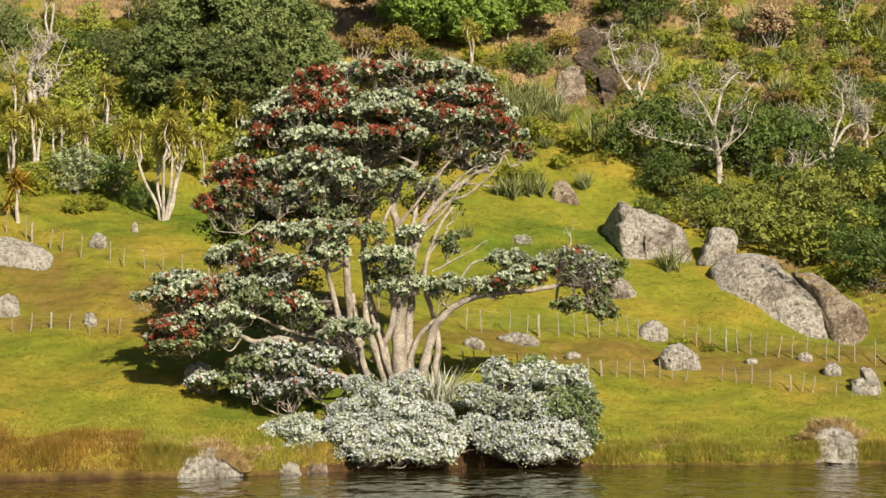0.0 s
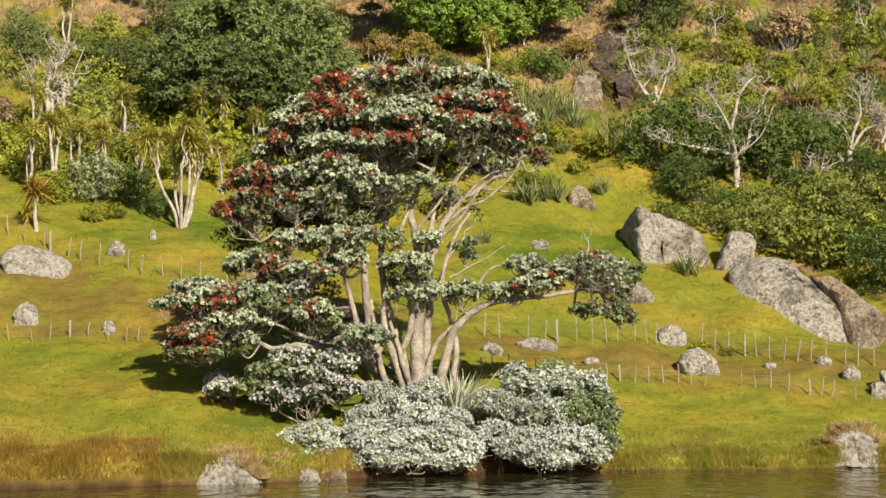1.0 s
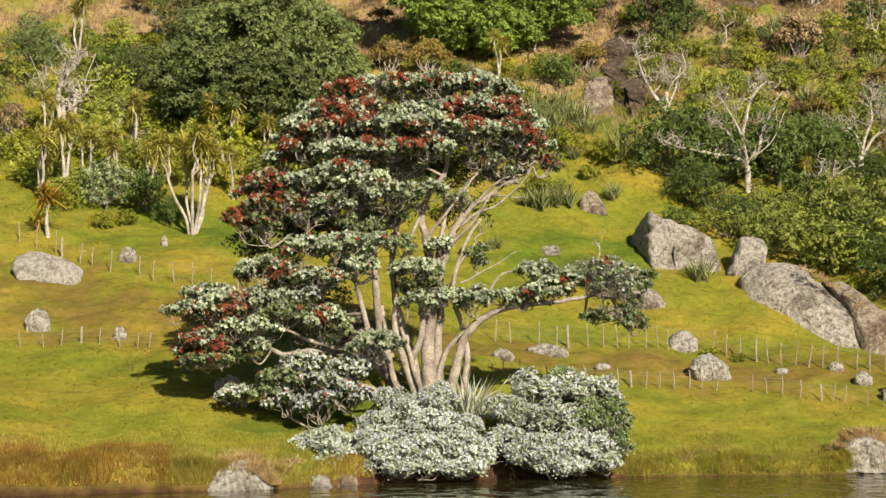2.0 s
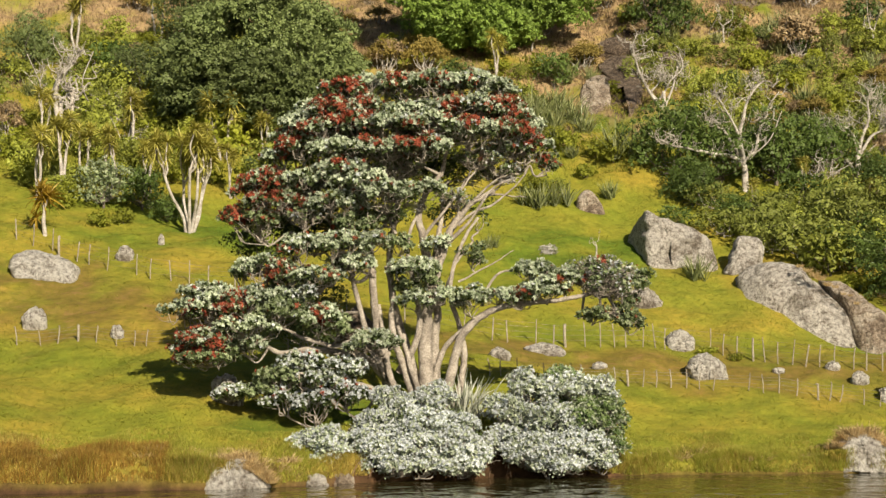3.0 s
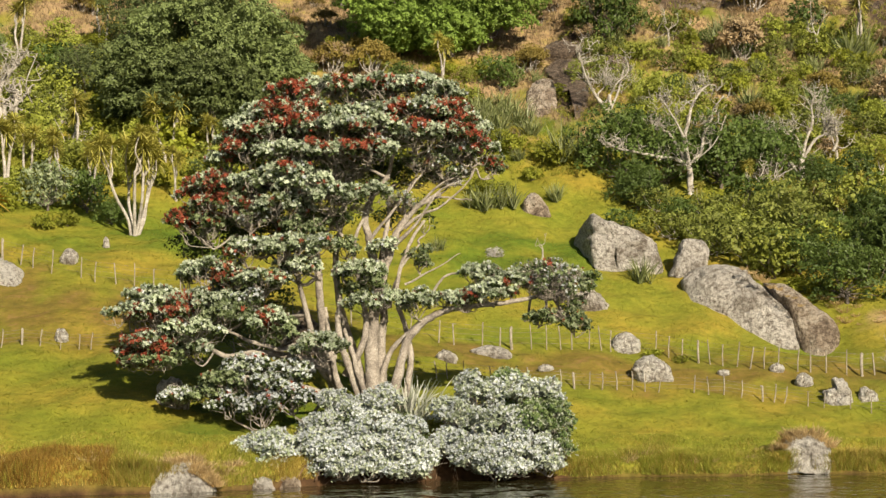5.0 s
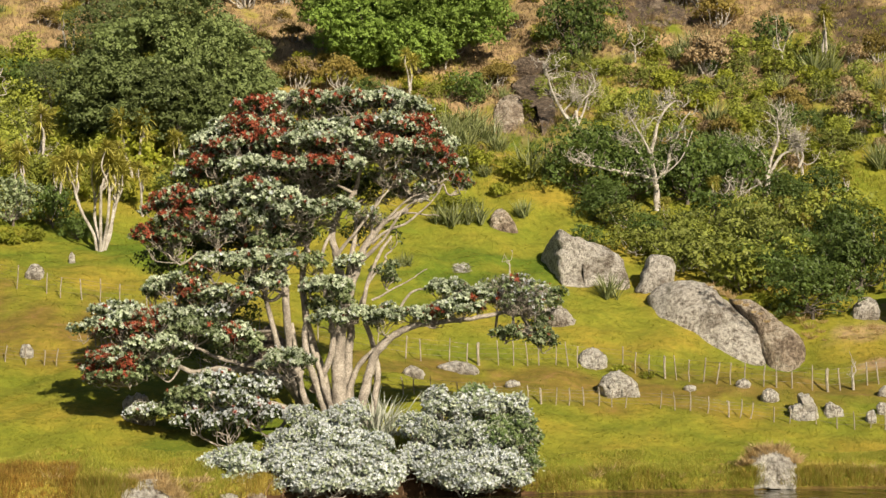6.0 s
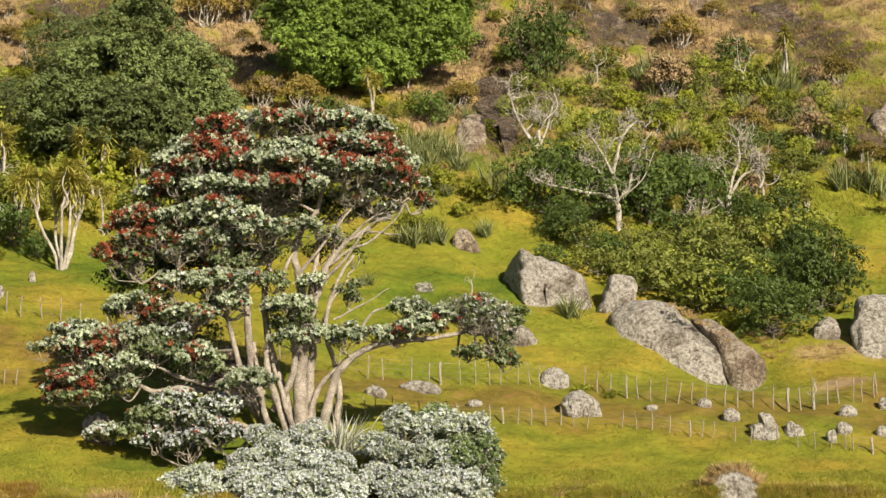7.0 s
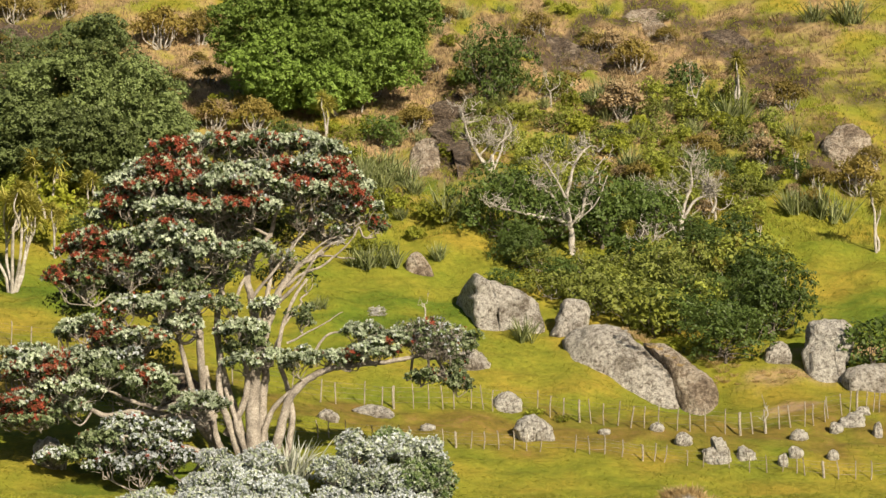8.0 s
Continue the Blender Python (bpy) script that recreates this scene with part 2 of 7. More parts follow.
def _hill_grid():
    rows = np.array(HILL + HILL_HIGH, float)
    gx, gy = np.arange(-60, 71, 1.0), np.arange(56, 421, 1.0)
    across = np.array([np.interp(gx, HILL_X, r[1:]) for r in rows])
    grid = np.array([np.interp(gy, rows[:, 0], across[:, i]) for i in range(len(gx))]).T
    for _ in range(14):
        p = np.pad(grid, 1, mode="reflect", reflect_type="odd")
        grid = (p[:-2, 1:-1] + p[2:, 1:-1] + p[1:-1, :-2] + p[1:-1, 2:] + 4 * p[1:-1, 1:-1]) / 8
    return grid


GRID = _hill_grid()


def waves(x, y, size, seed, n=7):
    """A cheap smooth noise of about -1 to 1: a few crossed waves."""
    r = np.random.RandomState(seed)
    out = 0
    for _ in range(n):
        a, k, ph = r.uniform(0, 6.28), r.uniform(0.6, 1.7) * 6.28 / size, r.uniform(0, 6.28)
        out = out + np.sin((np.cos(a) * x + np.sin(a) * y) * k + ph + 1.3 * np.sin(0.37 * k * (x - y) + ph))
    return out / n ** 0.5 / 1.4


def shore(x):
    return np.interp(x, SHORE_X, SHORE_Y) + 0.25 * waves(x, 0 * x, 4.0, 3)


def ground(x, y):
    x, y = np.asarray(x, float), np.asarray(y, float)
    fx, fy = np.clip(x + 60, 0, 129.99), np.clip(y - 56, 0, 363.99)
    i, j = fx.astype(int), fy.astype(int)
    u, v = fx - i, fy - j
    h = (GRID[j, i] * (1 - u) + GRID[j, i + 1] * u) * (1 - v) + (GRID[j + 1, i] * (1 - u) + GRID[j + 1, i + 1] * u) * v
    s = y - shore(x)
    lip = 0.45 + 0.14 * s + 0.12 * waves(x, y, 3.0, 8)
    d = h - lip
    h = lip + 0.5 * (d + np.sqrt(d * d + 0.3))
    h = h - 1.3 * np.exp(-((x - 22) / 3.6) ** 2 - ((y - 98.6) / 3.2) ** 2)      # the hollow below the massive boulder
    far = np.clip((y - 95) / 40, 0, 1)
    inland = np.clip(s / 6, 0.25, 1)
    h = h + inland * (0.10 * waves(x, y, 3.2, 5) + 0.22 * waves(x, y, 9.0, 6)) + far * (0.5 * waves(x, y, 11.0, 7) + 0.25 * waves(x, y, 4.0, 9))
    f = np.clip((s + 0.1) / 0.55, 0, 1)
    f = f * f * (3 - 2 * f)
    return np.where(s < -0.1, -0.7 + 0.2 * np.minimum(s, 0), -0.7 + (h + 0.7) * f)
# ---- end of ground ----


def gz(x, y):
    return float(ground(x, y))


def mesh_object(name, verts, faces, material, smooth=True):
    me = bpy.data.meshes.new(name)
    me.from_pydata([tuple(v) for v in verts], [], faces)
    me.materials.append(material)
    if smooth:
        me.shade_smooth()
    return new(name, me)


def quad_object(name, v, material, per=4):
    """One mesh of many loose faces; v holds per corners a face."""
    v = np.ascontiguousarray(v, dtype=np.float32).reshape(-1, 3)
    n = len(v) // per
    me = bpy.data.meshes.new(name)
    me.vertices.add(len(v))
    me.vertices.foreach_set("co", v.ravel())
    me.loops.add(len(v))
    me.loops.foreach_set("vertex_index", np.arange(len(v), dtype=np.int32))
    me.polygons.add(n)
    me.polygons.foreach_set("loop_start", np.arange(0, len(v), per, dtype=np.int32))
    me.update(calc_edges=True)
    me.materials.append(material)
    return new(name, me)


def under(ob, parent, label=""):
    ob.parent = parent
    return tagged(ob, label)


def base(name, at, label, category, group="", kind=""):
    e = new(name)
    e.location = at
    return tagged(e, label, category, group, kind)


# blobs of ground cover: x, y, half-width, half-depth
TRACK = [(-20, 93.5, 9, 6.5), (-15, 95, 6, 5.5), (-23, 98, 5, 4), (-10, 94, 7, 4), (14, 91.5, 24, 4), (32, 91, 14, 5), (2, 92, 8, 4)]
LUSH = [(-6, 80.5, 7, 4.5), (-16, 109, 9, 6), (7, 108, 9, 6), (36, 110, 8, 5), (12, 133, 6, 6), (-8.6, 76.6, 3.4, 3.0)]
STONE = [(12.5, 140, 2.8, 5), (14.5, 148, 2.2, 6), (17, 156, 2.2, 6), (39.3, 164.5, 2.6, 4), (41.5, 161, 3.2, 4.5), (43.8, 156.5, 3.4, 4.5), (46, 152.5, 3, 3.5), (45, 167, 6, 2.2)]
STONE += [(22.5, 164, 3.2, 3), (26.5, 162.5, 3.6, 3), (30, 170, 5, 2), (43.3, 138, 3, 5.5), (50.5, 147, 3, 5), (-26, 171, 7, 3.5), (-14, 162, 5, 3)]
STONE += [(39.0, 164.7, 2.6, 3.4), (40.0, 162.5, 3.0, 3.9), (41.4, 160.6, 3.0, 3.9), (42.7, 158.3, 3.0, 3.9), (43.3, 154.1, 2.8, 3.6), (44.3, 151.3, 2.4, 3.1), (41.7, 165.6, 2.2, 2.9), (43.3, 161.5, 2.2, 2.9), (44.7, 157.0, 2.2, 2.9), (22.4, 169.1, 2.4, 3.1), (24.2, 166.8, 2.8, 3.6), (26.3, 165.9, 2.8, 3.6), (28.2, 163.0, 2.6, 3.4), (37.0, 171.6, 2.2, 2.9), (34.3, 172.7, 2.5, 3.2), (38.8, 168.6, 2.4, 3.1), (41.7, 134.9, 2.6, 3.4), (43.8, 137.1, 2.4, 3.1)]
STRAW = [(27.5, 100.1, 3.2, 1.3), (27.0, 95.4, 2.2, 1.0), (17.2, 79.4, 2.0, 1.5), (-9.0, 73.5, 2.0, 1.2), (34, 162, 13, 9), (26, 152, 8, 5), (43, 157, 7, 8), (20, 160, 8, 8), (-9, 163, 10, 16), (10, 155, 8, 22), (30, 150, 12, 14), (26, 165, 22, 9), (-30, 165, 10, 12), (34, 103.5, 4, 1.5)]


def cover_of(x, y, blobs, seed, size, soft=0.5):
    d = np.full(np.shape(x), 9.0)
    for bx, by, rx, ry in blobs:
        d = np.minimum(d, np.hypot((x - bx) / rx, (y - by) / ry))
    return np.clip((1.0 - d + 0.45 * waves(x, y, size, seed) + 0.2 * waves(x, y, size / 3, seed + 40)) / soft, 0, 1)


def dry_high(x, y):
    """How dry the upper slope is: patches, fewer of them on the right."""
    m = np.clip((y - 128 + 14 * waves(x, y, 22.0, 22)) / 14, 0, 1) * np.clip(0.35 + 0.9 * waves(x, y, 8.0, 23), 0, 1)
    return m * np.clip(1.0 - 0.6 * np.clip((x - 10) / 8, 0, 1) * np.clip((158 - y) / 6, 0, 1), 0, 1)


def build_ground():
    gx = np.concatenate([np.linspace(-900, -60, 30), np.arange(-58, -36, 2), np.arange(-36, 46, 0.42), np.arange(46, 70, 2), np.linspace(72, 900, 30)])
    s = np.concatenate([[-60, -25, -12, -6, -3, -1.5, -0.6], np.arange(-0.3, 1.5, 0.15), np.arange(1.5, 45, 0.4), np.arange(45, 110, 0.8), np.arange(110, 340, 6), [380, 600, 1500, 3000]])
    X, S = np.meshgrid(gx, s)
    Y = shore(X) + S
    Z = ground(X, np.minimum(Y, 419))
    n, w = len(s), len(gx)
    idx = np.arange(n * w).reshape(n, w)
    faces = np.stack([idx[:-1, :-1], idx[:-1, 1:], idx[1:, 1:], idx[1:, :-1]], -1).reshape(-1, 4)
    ob = mesh_object("ground", np.stack([X, Y, Z], -1).reshape(-1, 3), faces.tolist(), M_GROUND)
    x, y, sv = X.ravel(), Y.ravel(), S.ravel()
    edge = np.clip((2.2 - sv + 1.7 * waves(x, y, 5.0, 21)) / 2.2, 0, 1) * np.clip(0.75 - 0.02 * (x + 5), 0.4, 1)
    edge = np.maximum(edge, 0.85 * np.clip((0.9 - sv + 0.4 * waves(x, y, 2.0, 24)) / 0.6, 0, 1))
    high = dry_high(x, y)
    masks = {"lush": 0.75 * cover_of(x, y, LUSH, 31, 5.0, 0.8), "track": 0.85 * cover_of(x, y, TRACK, 32, 5.0, 0.8), "gold": edge,
             "dry": np.maximum(high, cover_of(x, y, STRAW, 33, 6.0, 0.5)), "rock": cover_of(x, y, STONE, 34, 4.0, 0.3),
             "soil": np.clip((0.31 - sv + 1.5 * np.exp(-((x - 0.4) / 4.7) ** 4) + 0.05 * waves(x, y, 1.5, 25)) / 0.14, 0, 1)}
    for key, val in masks.items():
        a = ob.data.attributes.new(key, "FLOAT", "POINT")
        a.data.foreach_set("value", np.ascontiguousarray(val, dtype=np.float32))
    return tagged(ob, "grassy hillside with yellow-green turf, brown terrace and dry straw slopes", "hillside", kind="structure")


build_ground()
_w = mesh_object("water", [(-3000, -3000, 0), (3000, -3000, 0), (3000, 90, 0), (-3000, 90, 0)], [(0, 1, 2, 3)], M_WATER, False)
tagged(_w, "dark brown-green river water with small ripples", "river", kind="structure")


# ---- building blocks for plants ----
def bend(points, n=6):
    """A smooth line through the points (Catmull-Rom)."""
    p = np.array(points, float)
    if len(p) < 3:
        return np.array([p[0] + (p[-1] - p[0]) * k / n for k in range(n + 1)])
    e = np.vstack([2 * p[0] - p[1], p, 2 * p[-1] - p[-2]])
    out = []
    for i in range(1, len(e) - 2):
        for k in range(n):
            t = k / n
            a, b, c, d = e[i - 1], e[i], e[i + 1], e[i + 2]
            out.append(0.5 * (2 * b + (c - a) * t + (2 * a - 5 * b + 4 * c - d) * t * t + (3 * b - a - 3 * c + d) * t ** 3))
    out.append(p[-1])
    return np.array(out)


def tube(line, r0, r1, sides, verts, faces, rng, rough=0.12, power=0.8):
    """Adds a tapered, slightly knotted limb along the line."""
    line = np.asarray(line, float)
    n, start = len(line), len(verts)
    tang = np.gradient(line, axis=0)
    tang /= np.linalg.norm(tang, axis=1)[:, None] + 1e-9
    ref = np.array([0.31, 0.87, 0.37])
    ang = np.arange(sides) * 2 * np.pi / sides
    for k in range(n):
        u = np.cross(tang[k], ref)
        u /= np.linalg.norm(u) + 1e-9
        w = np.cross(tang[k], u)
        r = (r0 + (r1 - r0) * (k / (n - 1)) ** power) * (1 + rough * rng.uniform(-1, 1, sides))
        ring = line[k] + (np.cos(ang) * r)[:, None] * u + (np.sin(ang) * r)[:, None] * w
        verts.extend(ring.tolist())
    for k in range(n - 1):
        for q in range(sides):
            a, b = start + k * sides + q, start + k * sides + (q + 1) % sides
            faces.append((a, b, b + sides, a + sides))
    faces.append(tuple(start + (n - 1) * sides + q for q in range(sides)))


def rosettes(p, axis, rng, k, length, width, spread=0.5, loose=0.8):
    """Corners of k pointed leaves round each tip p, lying roughly across its axis like shingles."""
    n = len(p) * k
    axis = axis / (np.linalg.norm(axis, axis=1)[:, None] + 1e-9)
    nrm = np.repeat(axis, k, 0) + spread * rng.normal(size=(n, 3))
    nrm /= np.linalg.norm(nrm, axis=1)[:, None] + 1e-9
    way = rng.normal(size=(n, 3)) + 0.5 * np.repeat(axis, k, 0)
    way -= (way * nrm).sum(1)[:, None] * nrm
    way /= np.linalg.norm(way, axis=1)[:, None] + 1e-9
    side = np.cross(nrm, way)
    L = (length * rng.uniform(0.7, 1.25, n))[:, None]
    W = (width * rng.uniform(0.75, 1.2, n))[:, None] * 0.5
    b = np.repeat(p, k, 0) + rng.normal(size=(n, 3)) * loose * length * 0.6 - 0.5 * L * way
    return np.stack([b, b + 0.5 * L * way + W * side, b + L * way + 0.12 * L * nrm, b + 0.5 * L * way - W * side], 1)


def on_pad(c, r, n, rng, low=-0.45, lump=0.18, up=0.2):
    """Tips over a flattened, uneven clump: places and the ways in which they point."""
    d = rng.normal(size=(n * 2, 3))
    d /= np.linalg.norm(d, axis=1)[:, None]
    d = d[d[:, 2] > low][:n]
    q = 1 + lump * np.sin(d[:, 0] * 5 + c[0] * 3) * np.cos(d[:, 1] * 6 + c[2] * 5) - 0.35 * rng.uniform(0, 1, len(d)) ** 3
    p = np.asarray(c) + d * np.asarray(r) * q[:, None]
    return p, d + np.array([0, 0, up])


def spread_pads(c, r, n, rng, low=-0.35, shell=0.78, least=0.66, most=1.14):
    """n clump centres over an egg-shaped crown, evenly turned, unevenly deep."""
    out = []
    for k in range(n):
        z = 1 - (1 - low) * (k + 0.5) / n
        a = k * 2.39996 + rng.uniform(-0.35, 0.35)
        q = math.sqrt(max(0, 1 - z * z))
        f = shell * rng.uniform(least, most)
        out.append((c[0] + r[0] * q * math.cos(a) * f, c[1] + r[1] * q * math.sin(a) * f, c[2] + r[2] * z * f))
    return out


# ---- kinds of things ----
def limb_to(start, end, rng, sag=0.12, kink=0.10, n=5):
    """A crooked line from start to end."""
    a, b = np.asarray(start, float), np.asarray(end, float)
    L = np.linalg.norm(b - a)
    pts = [a]
    for k in (0.33, 0.66):
        pts.append(a + (b - a) * k + rng.normal(size=3) * kink * L + np.array([0, 0, -sag * L * math.sin(k * 3.14)]))
    pts.append(b)
    return bend(pts, n)


def crown_tips(pads, rng, per, low=-0.3):
    ps, axs = [], []
    for c, r in pads:
        area = (r[0] * r[1] + r[0] * r[2] + r[1] * r[2]) / 3
        p, a = on_pad(c, r, max(8, int(per * area)), rng, low)
        ps.append(p), axs.append(a)
    return np.vstack(ps), np.vstack(axs)


def broadleaf(name, label, category, seed, w, h, leaf, n_pads=26, per=20, length=0.28, width=0.15, bottom=0.28, stem=0.05, k=6, bark=None, group="", depth=1.0):
    """A tree or bush: trunk with limbs to every clump, and a crown of leafy clumps."""
    rng = np.random.RandomState(seed)
    e = base(name, (0, 0, 0), label, category, group)
    mid = h * (bottom + 1) / 2
    c, r = (0, 0, mid), (w / 2, w / 2 * depth, h - mid)
    pads = []
    for p in spread_pads(c, r, n_pads, rng, -0.9, 0.84, 0.68, 1.16):
        q = w * rng.uniform(0.10, 0.2)
        pads.append((p, (q, q * depth, q * rng.uniform(0.55, 0.8))))
    for p in spread_pads(c, r, n_pads // 3, rng, -0.6, 0.42):
        pads.append((p, (w * 0.17, w * 0.17, w * 0.12)))
    tips, ax = crown_tips(pads, rng, per)
    tips[:, 2] = np.maximum(tips[:, 2], 0.03 * h)
    under(quad_object("crown", rosettes(tips, ax, rng, k, length, width, 0.33, 0.6), leaf), e)
    v, f = [], []
    fork = np.array([0, 0, h * max(0.12, bottom * 0.8)])
    tube(bend([(0, 0, -0.4), (0.02 * w, 0, fork[2] * 0.5), fork], 4), stem * h, stem * h * 0.8, 7, v, f, rng)
    for p, q in pads[::4]:
        tube(limb_to(fork + rng.normal(size=3) * 0.02 * w, p, rng, n=3), stem * h * 0.45, stem * h * 0.1, 5, v, f, rng)
    under(mesh_object("trunk", v, f, bark or M_DARKBARK), e)
    return e


def umbrella_shrub(name, label, seed, w, h, leaf):
    """A wind-shaped shrub: thin stems and flat tiers of fine twiggy foliage."""
    rng = np.random.RandomState(seed)
    e = base(name, (0, 0, 0), label, "shrub", "wind-shaped shrubs")
    v, f, pads = [], [], []
    for k in range(14):
        a, q = 2.4 * k + rng.uniform(-0.4, 0.4), math.sqrt((k + 0.5) / 14) * 0.4 * w
        c = (q * math.cos(a), q * math.sin(a), h * (0.86 - 3.0 * (q / w) ** 2 + rng.uniform(-0.1, 0.08)))
        pads.append((c, (w * 0.17, w * 0.17, h * 0.15)))
        v, f = [], []
        tube(limb_to((0.1 * c[0], 0.1 * c[1], -0.2), c, rng), 0.06, 0.02, 5, v, f, rng)
        under(mesh_object("stem", v, f, M_DEAD), e)
    tips, ax = crown_tips(pads, rng, 120)
    under(quad_object("crown", rosettes(tips, ax, rng, 4, 0.25, 0.125, 0.4), leaf), e)
    return e


def blades(starts, ways, length, width, droop, rng, segs=4):
    """Corners of sword-shaped leaves that arch over, as strips of quads."""
    n = len(starts)
    ways = ways / (np.linalg.norm(ways, axis=1)[:, None] + 1e-9)
    side = np.cross(ways, np.array([0, 0, 1.0]) + 0.3 * rng.normal(size=(n, 3)))
    side /= np.linalg.norm(side, axis=1)[:, None] + 1e-9
    L = length * rng.uniform(0.65, 1.15, n)
    D = droop * rng.uniform(0.4, 1.4, n)
    rows = []
    for k in range(segs + 1):
        t = k / segs
        w = width * (0.55 + 1.2 * t * (1 - t)) * (1 - t ** 4 * 0.9)
        c = starts + ways * (L * t)[:, None] + np.array([0, 0, -1.0]) * (D * L * t * t)[:, None]
        rows.append((c - side * w / 2, c + side * w / 2))
    q = [np.stack([rows[k][0], rows[k][1], rows[k + 1][1], rows[k + 1][0]], 1) for k in range(segs)]
    return np.stack(q, 1).reshape(-1, 4, 3)


def flax(name, label, seed, w, h, leaf, n=90):
    """A clump of sword-leaved flax, in several fans."""
    rng = np.random.RandomState(seed)
    e = base(name, (0, 0, 0), label, "flax", "flax clumps")
    fans = rng.uniform(-0.28, 0.28, (7, 2)) * w
    pick = rng.randint(0, 7, n)
    s = np.c_[fans[pick] + rng.normal(size=(n, 2)) * 0.06, np.zeros(n) - 0.1]
    a = rng.uniform(0, 6.28, n)
    lean = rng.uniform(0.1, 0.85, n)
    d = np.c_[np.cos(a) * lean, np.sin(a) * lean, np.ones(n)]
    under(quad_object("leaves", blades(s, d, h * 1.15, 0.085, 0.28, rng), leaf), e)
    return e


def leaf_head(c, way, r, n, rng):
    """A round head of narrow leaves, as on a cabbage tree."""
    d = rng.normal(size=(n, 3))
    d /= np.linalg.norm(d, axis=1)[:, None]
    d = d + 0.75 * np.asarray(way)
    return blades(np.repeat(np.asarray(c, float)[None], n, 0), d, r, 0.085, 0.3, rng, 3)


def cabbage_tree(name, label, seed, h, stems, spread, leaf, head=0.75, heads=2):
    """Pale forked trunks, each tip with a head of narrow leaves."""
    rng = np.random.RandomState(seed)
    e = base(name, (0, 0, 0), label, "cabbage tree", "cabbage trees")
    crowns = []
    for k in range(stems):
        v, f = [], []
        a = 6.28 * k / stems + rng.uniform(-0.5, 0.5)
        q = spread * rng.uniform(0.3, 1.0) if stems > 1 else 0.1 * spread
        top = np.array([q * math.cos(a), q * math.sin(a), h * rng.uniform(0.5, 0.66)])
        line = limb_to((0.12 * math.cos(a), 0.12 * math.sin(a), -0.3), top, rng, 0.03, 0.025)
        tube(line, 0.13, 0.085, 7, v, f, rng)
        for j in range(heads):
            b = rng.uniform(0, 6.28)
            tip = top + np.array([0.6 * math.cos(b), 0.6 * math.sin(b), 0]) * spread * 0.45 + np.array([0, 0, h * rng.uniform(0.16, 0.36)])
            tube(limb_to(line[-2], tip, rng, 0.08, 0.05), 0.08, 0.05, 6, v, f, rng)
            crowns.append(leaf_head(tip, (0, 0, 0.7), head * rng.uniform(0.85, 1.2), 100, rng))
            if rng.uniform() < 0.6:
                crowns.append(leaf_head(tip + np.array([rng.uniform(-0.5, 0.5), rng.uniform(-0.5, 0.5), -head * 0.8]), (0, 0, 0), head * 0.8, 40, rng))
        under(mesh_object("trunk", v, f, M_DEAD), e)
    for c in crowns:
        under(quad_object("leaf_head", c, leaf), e)
    return e


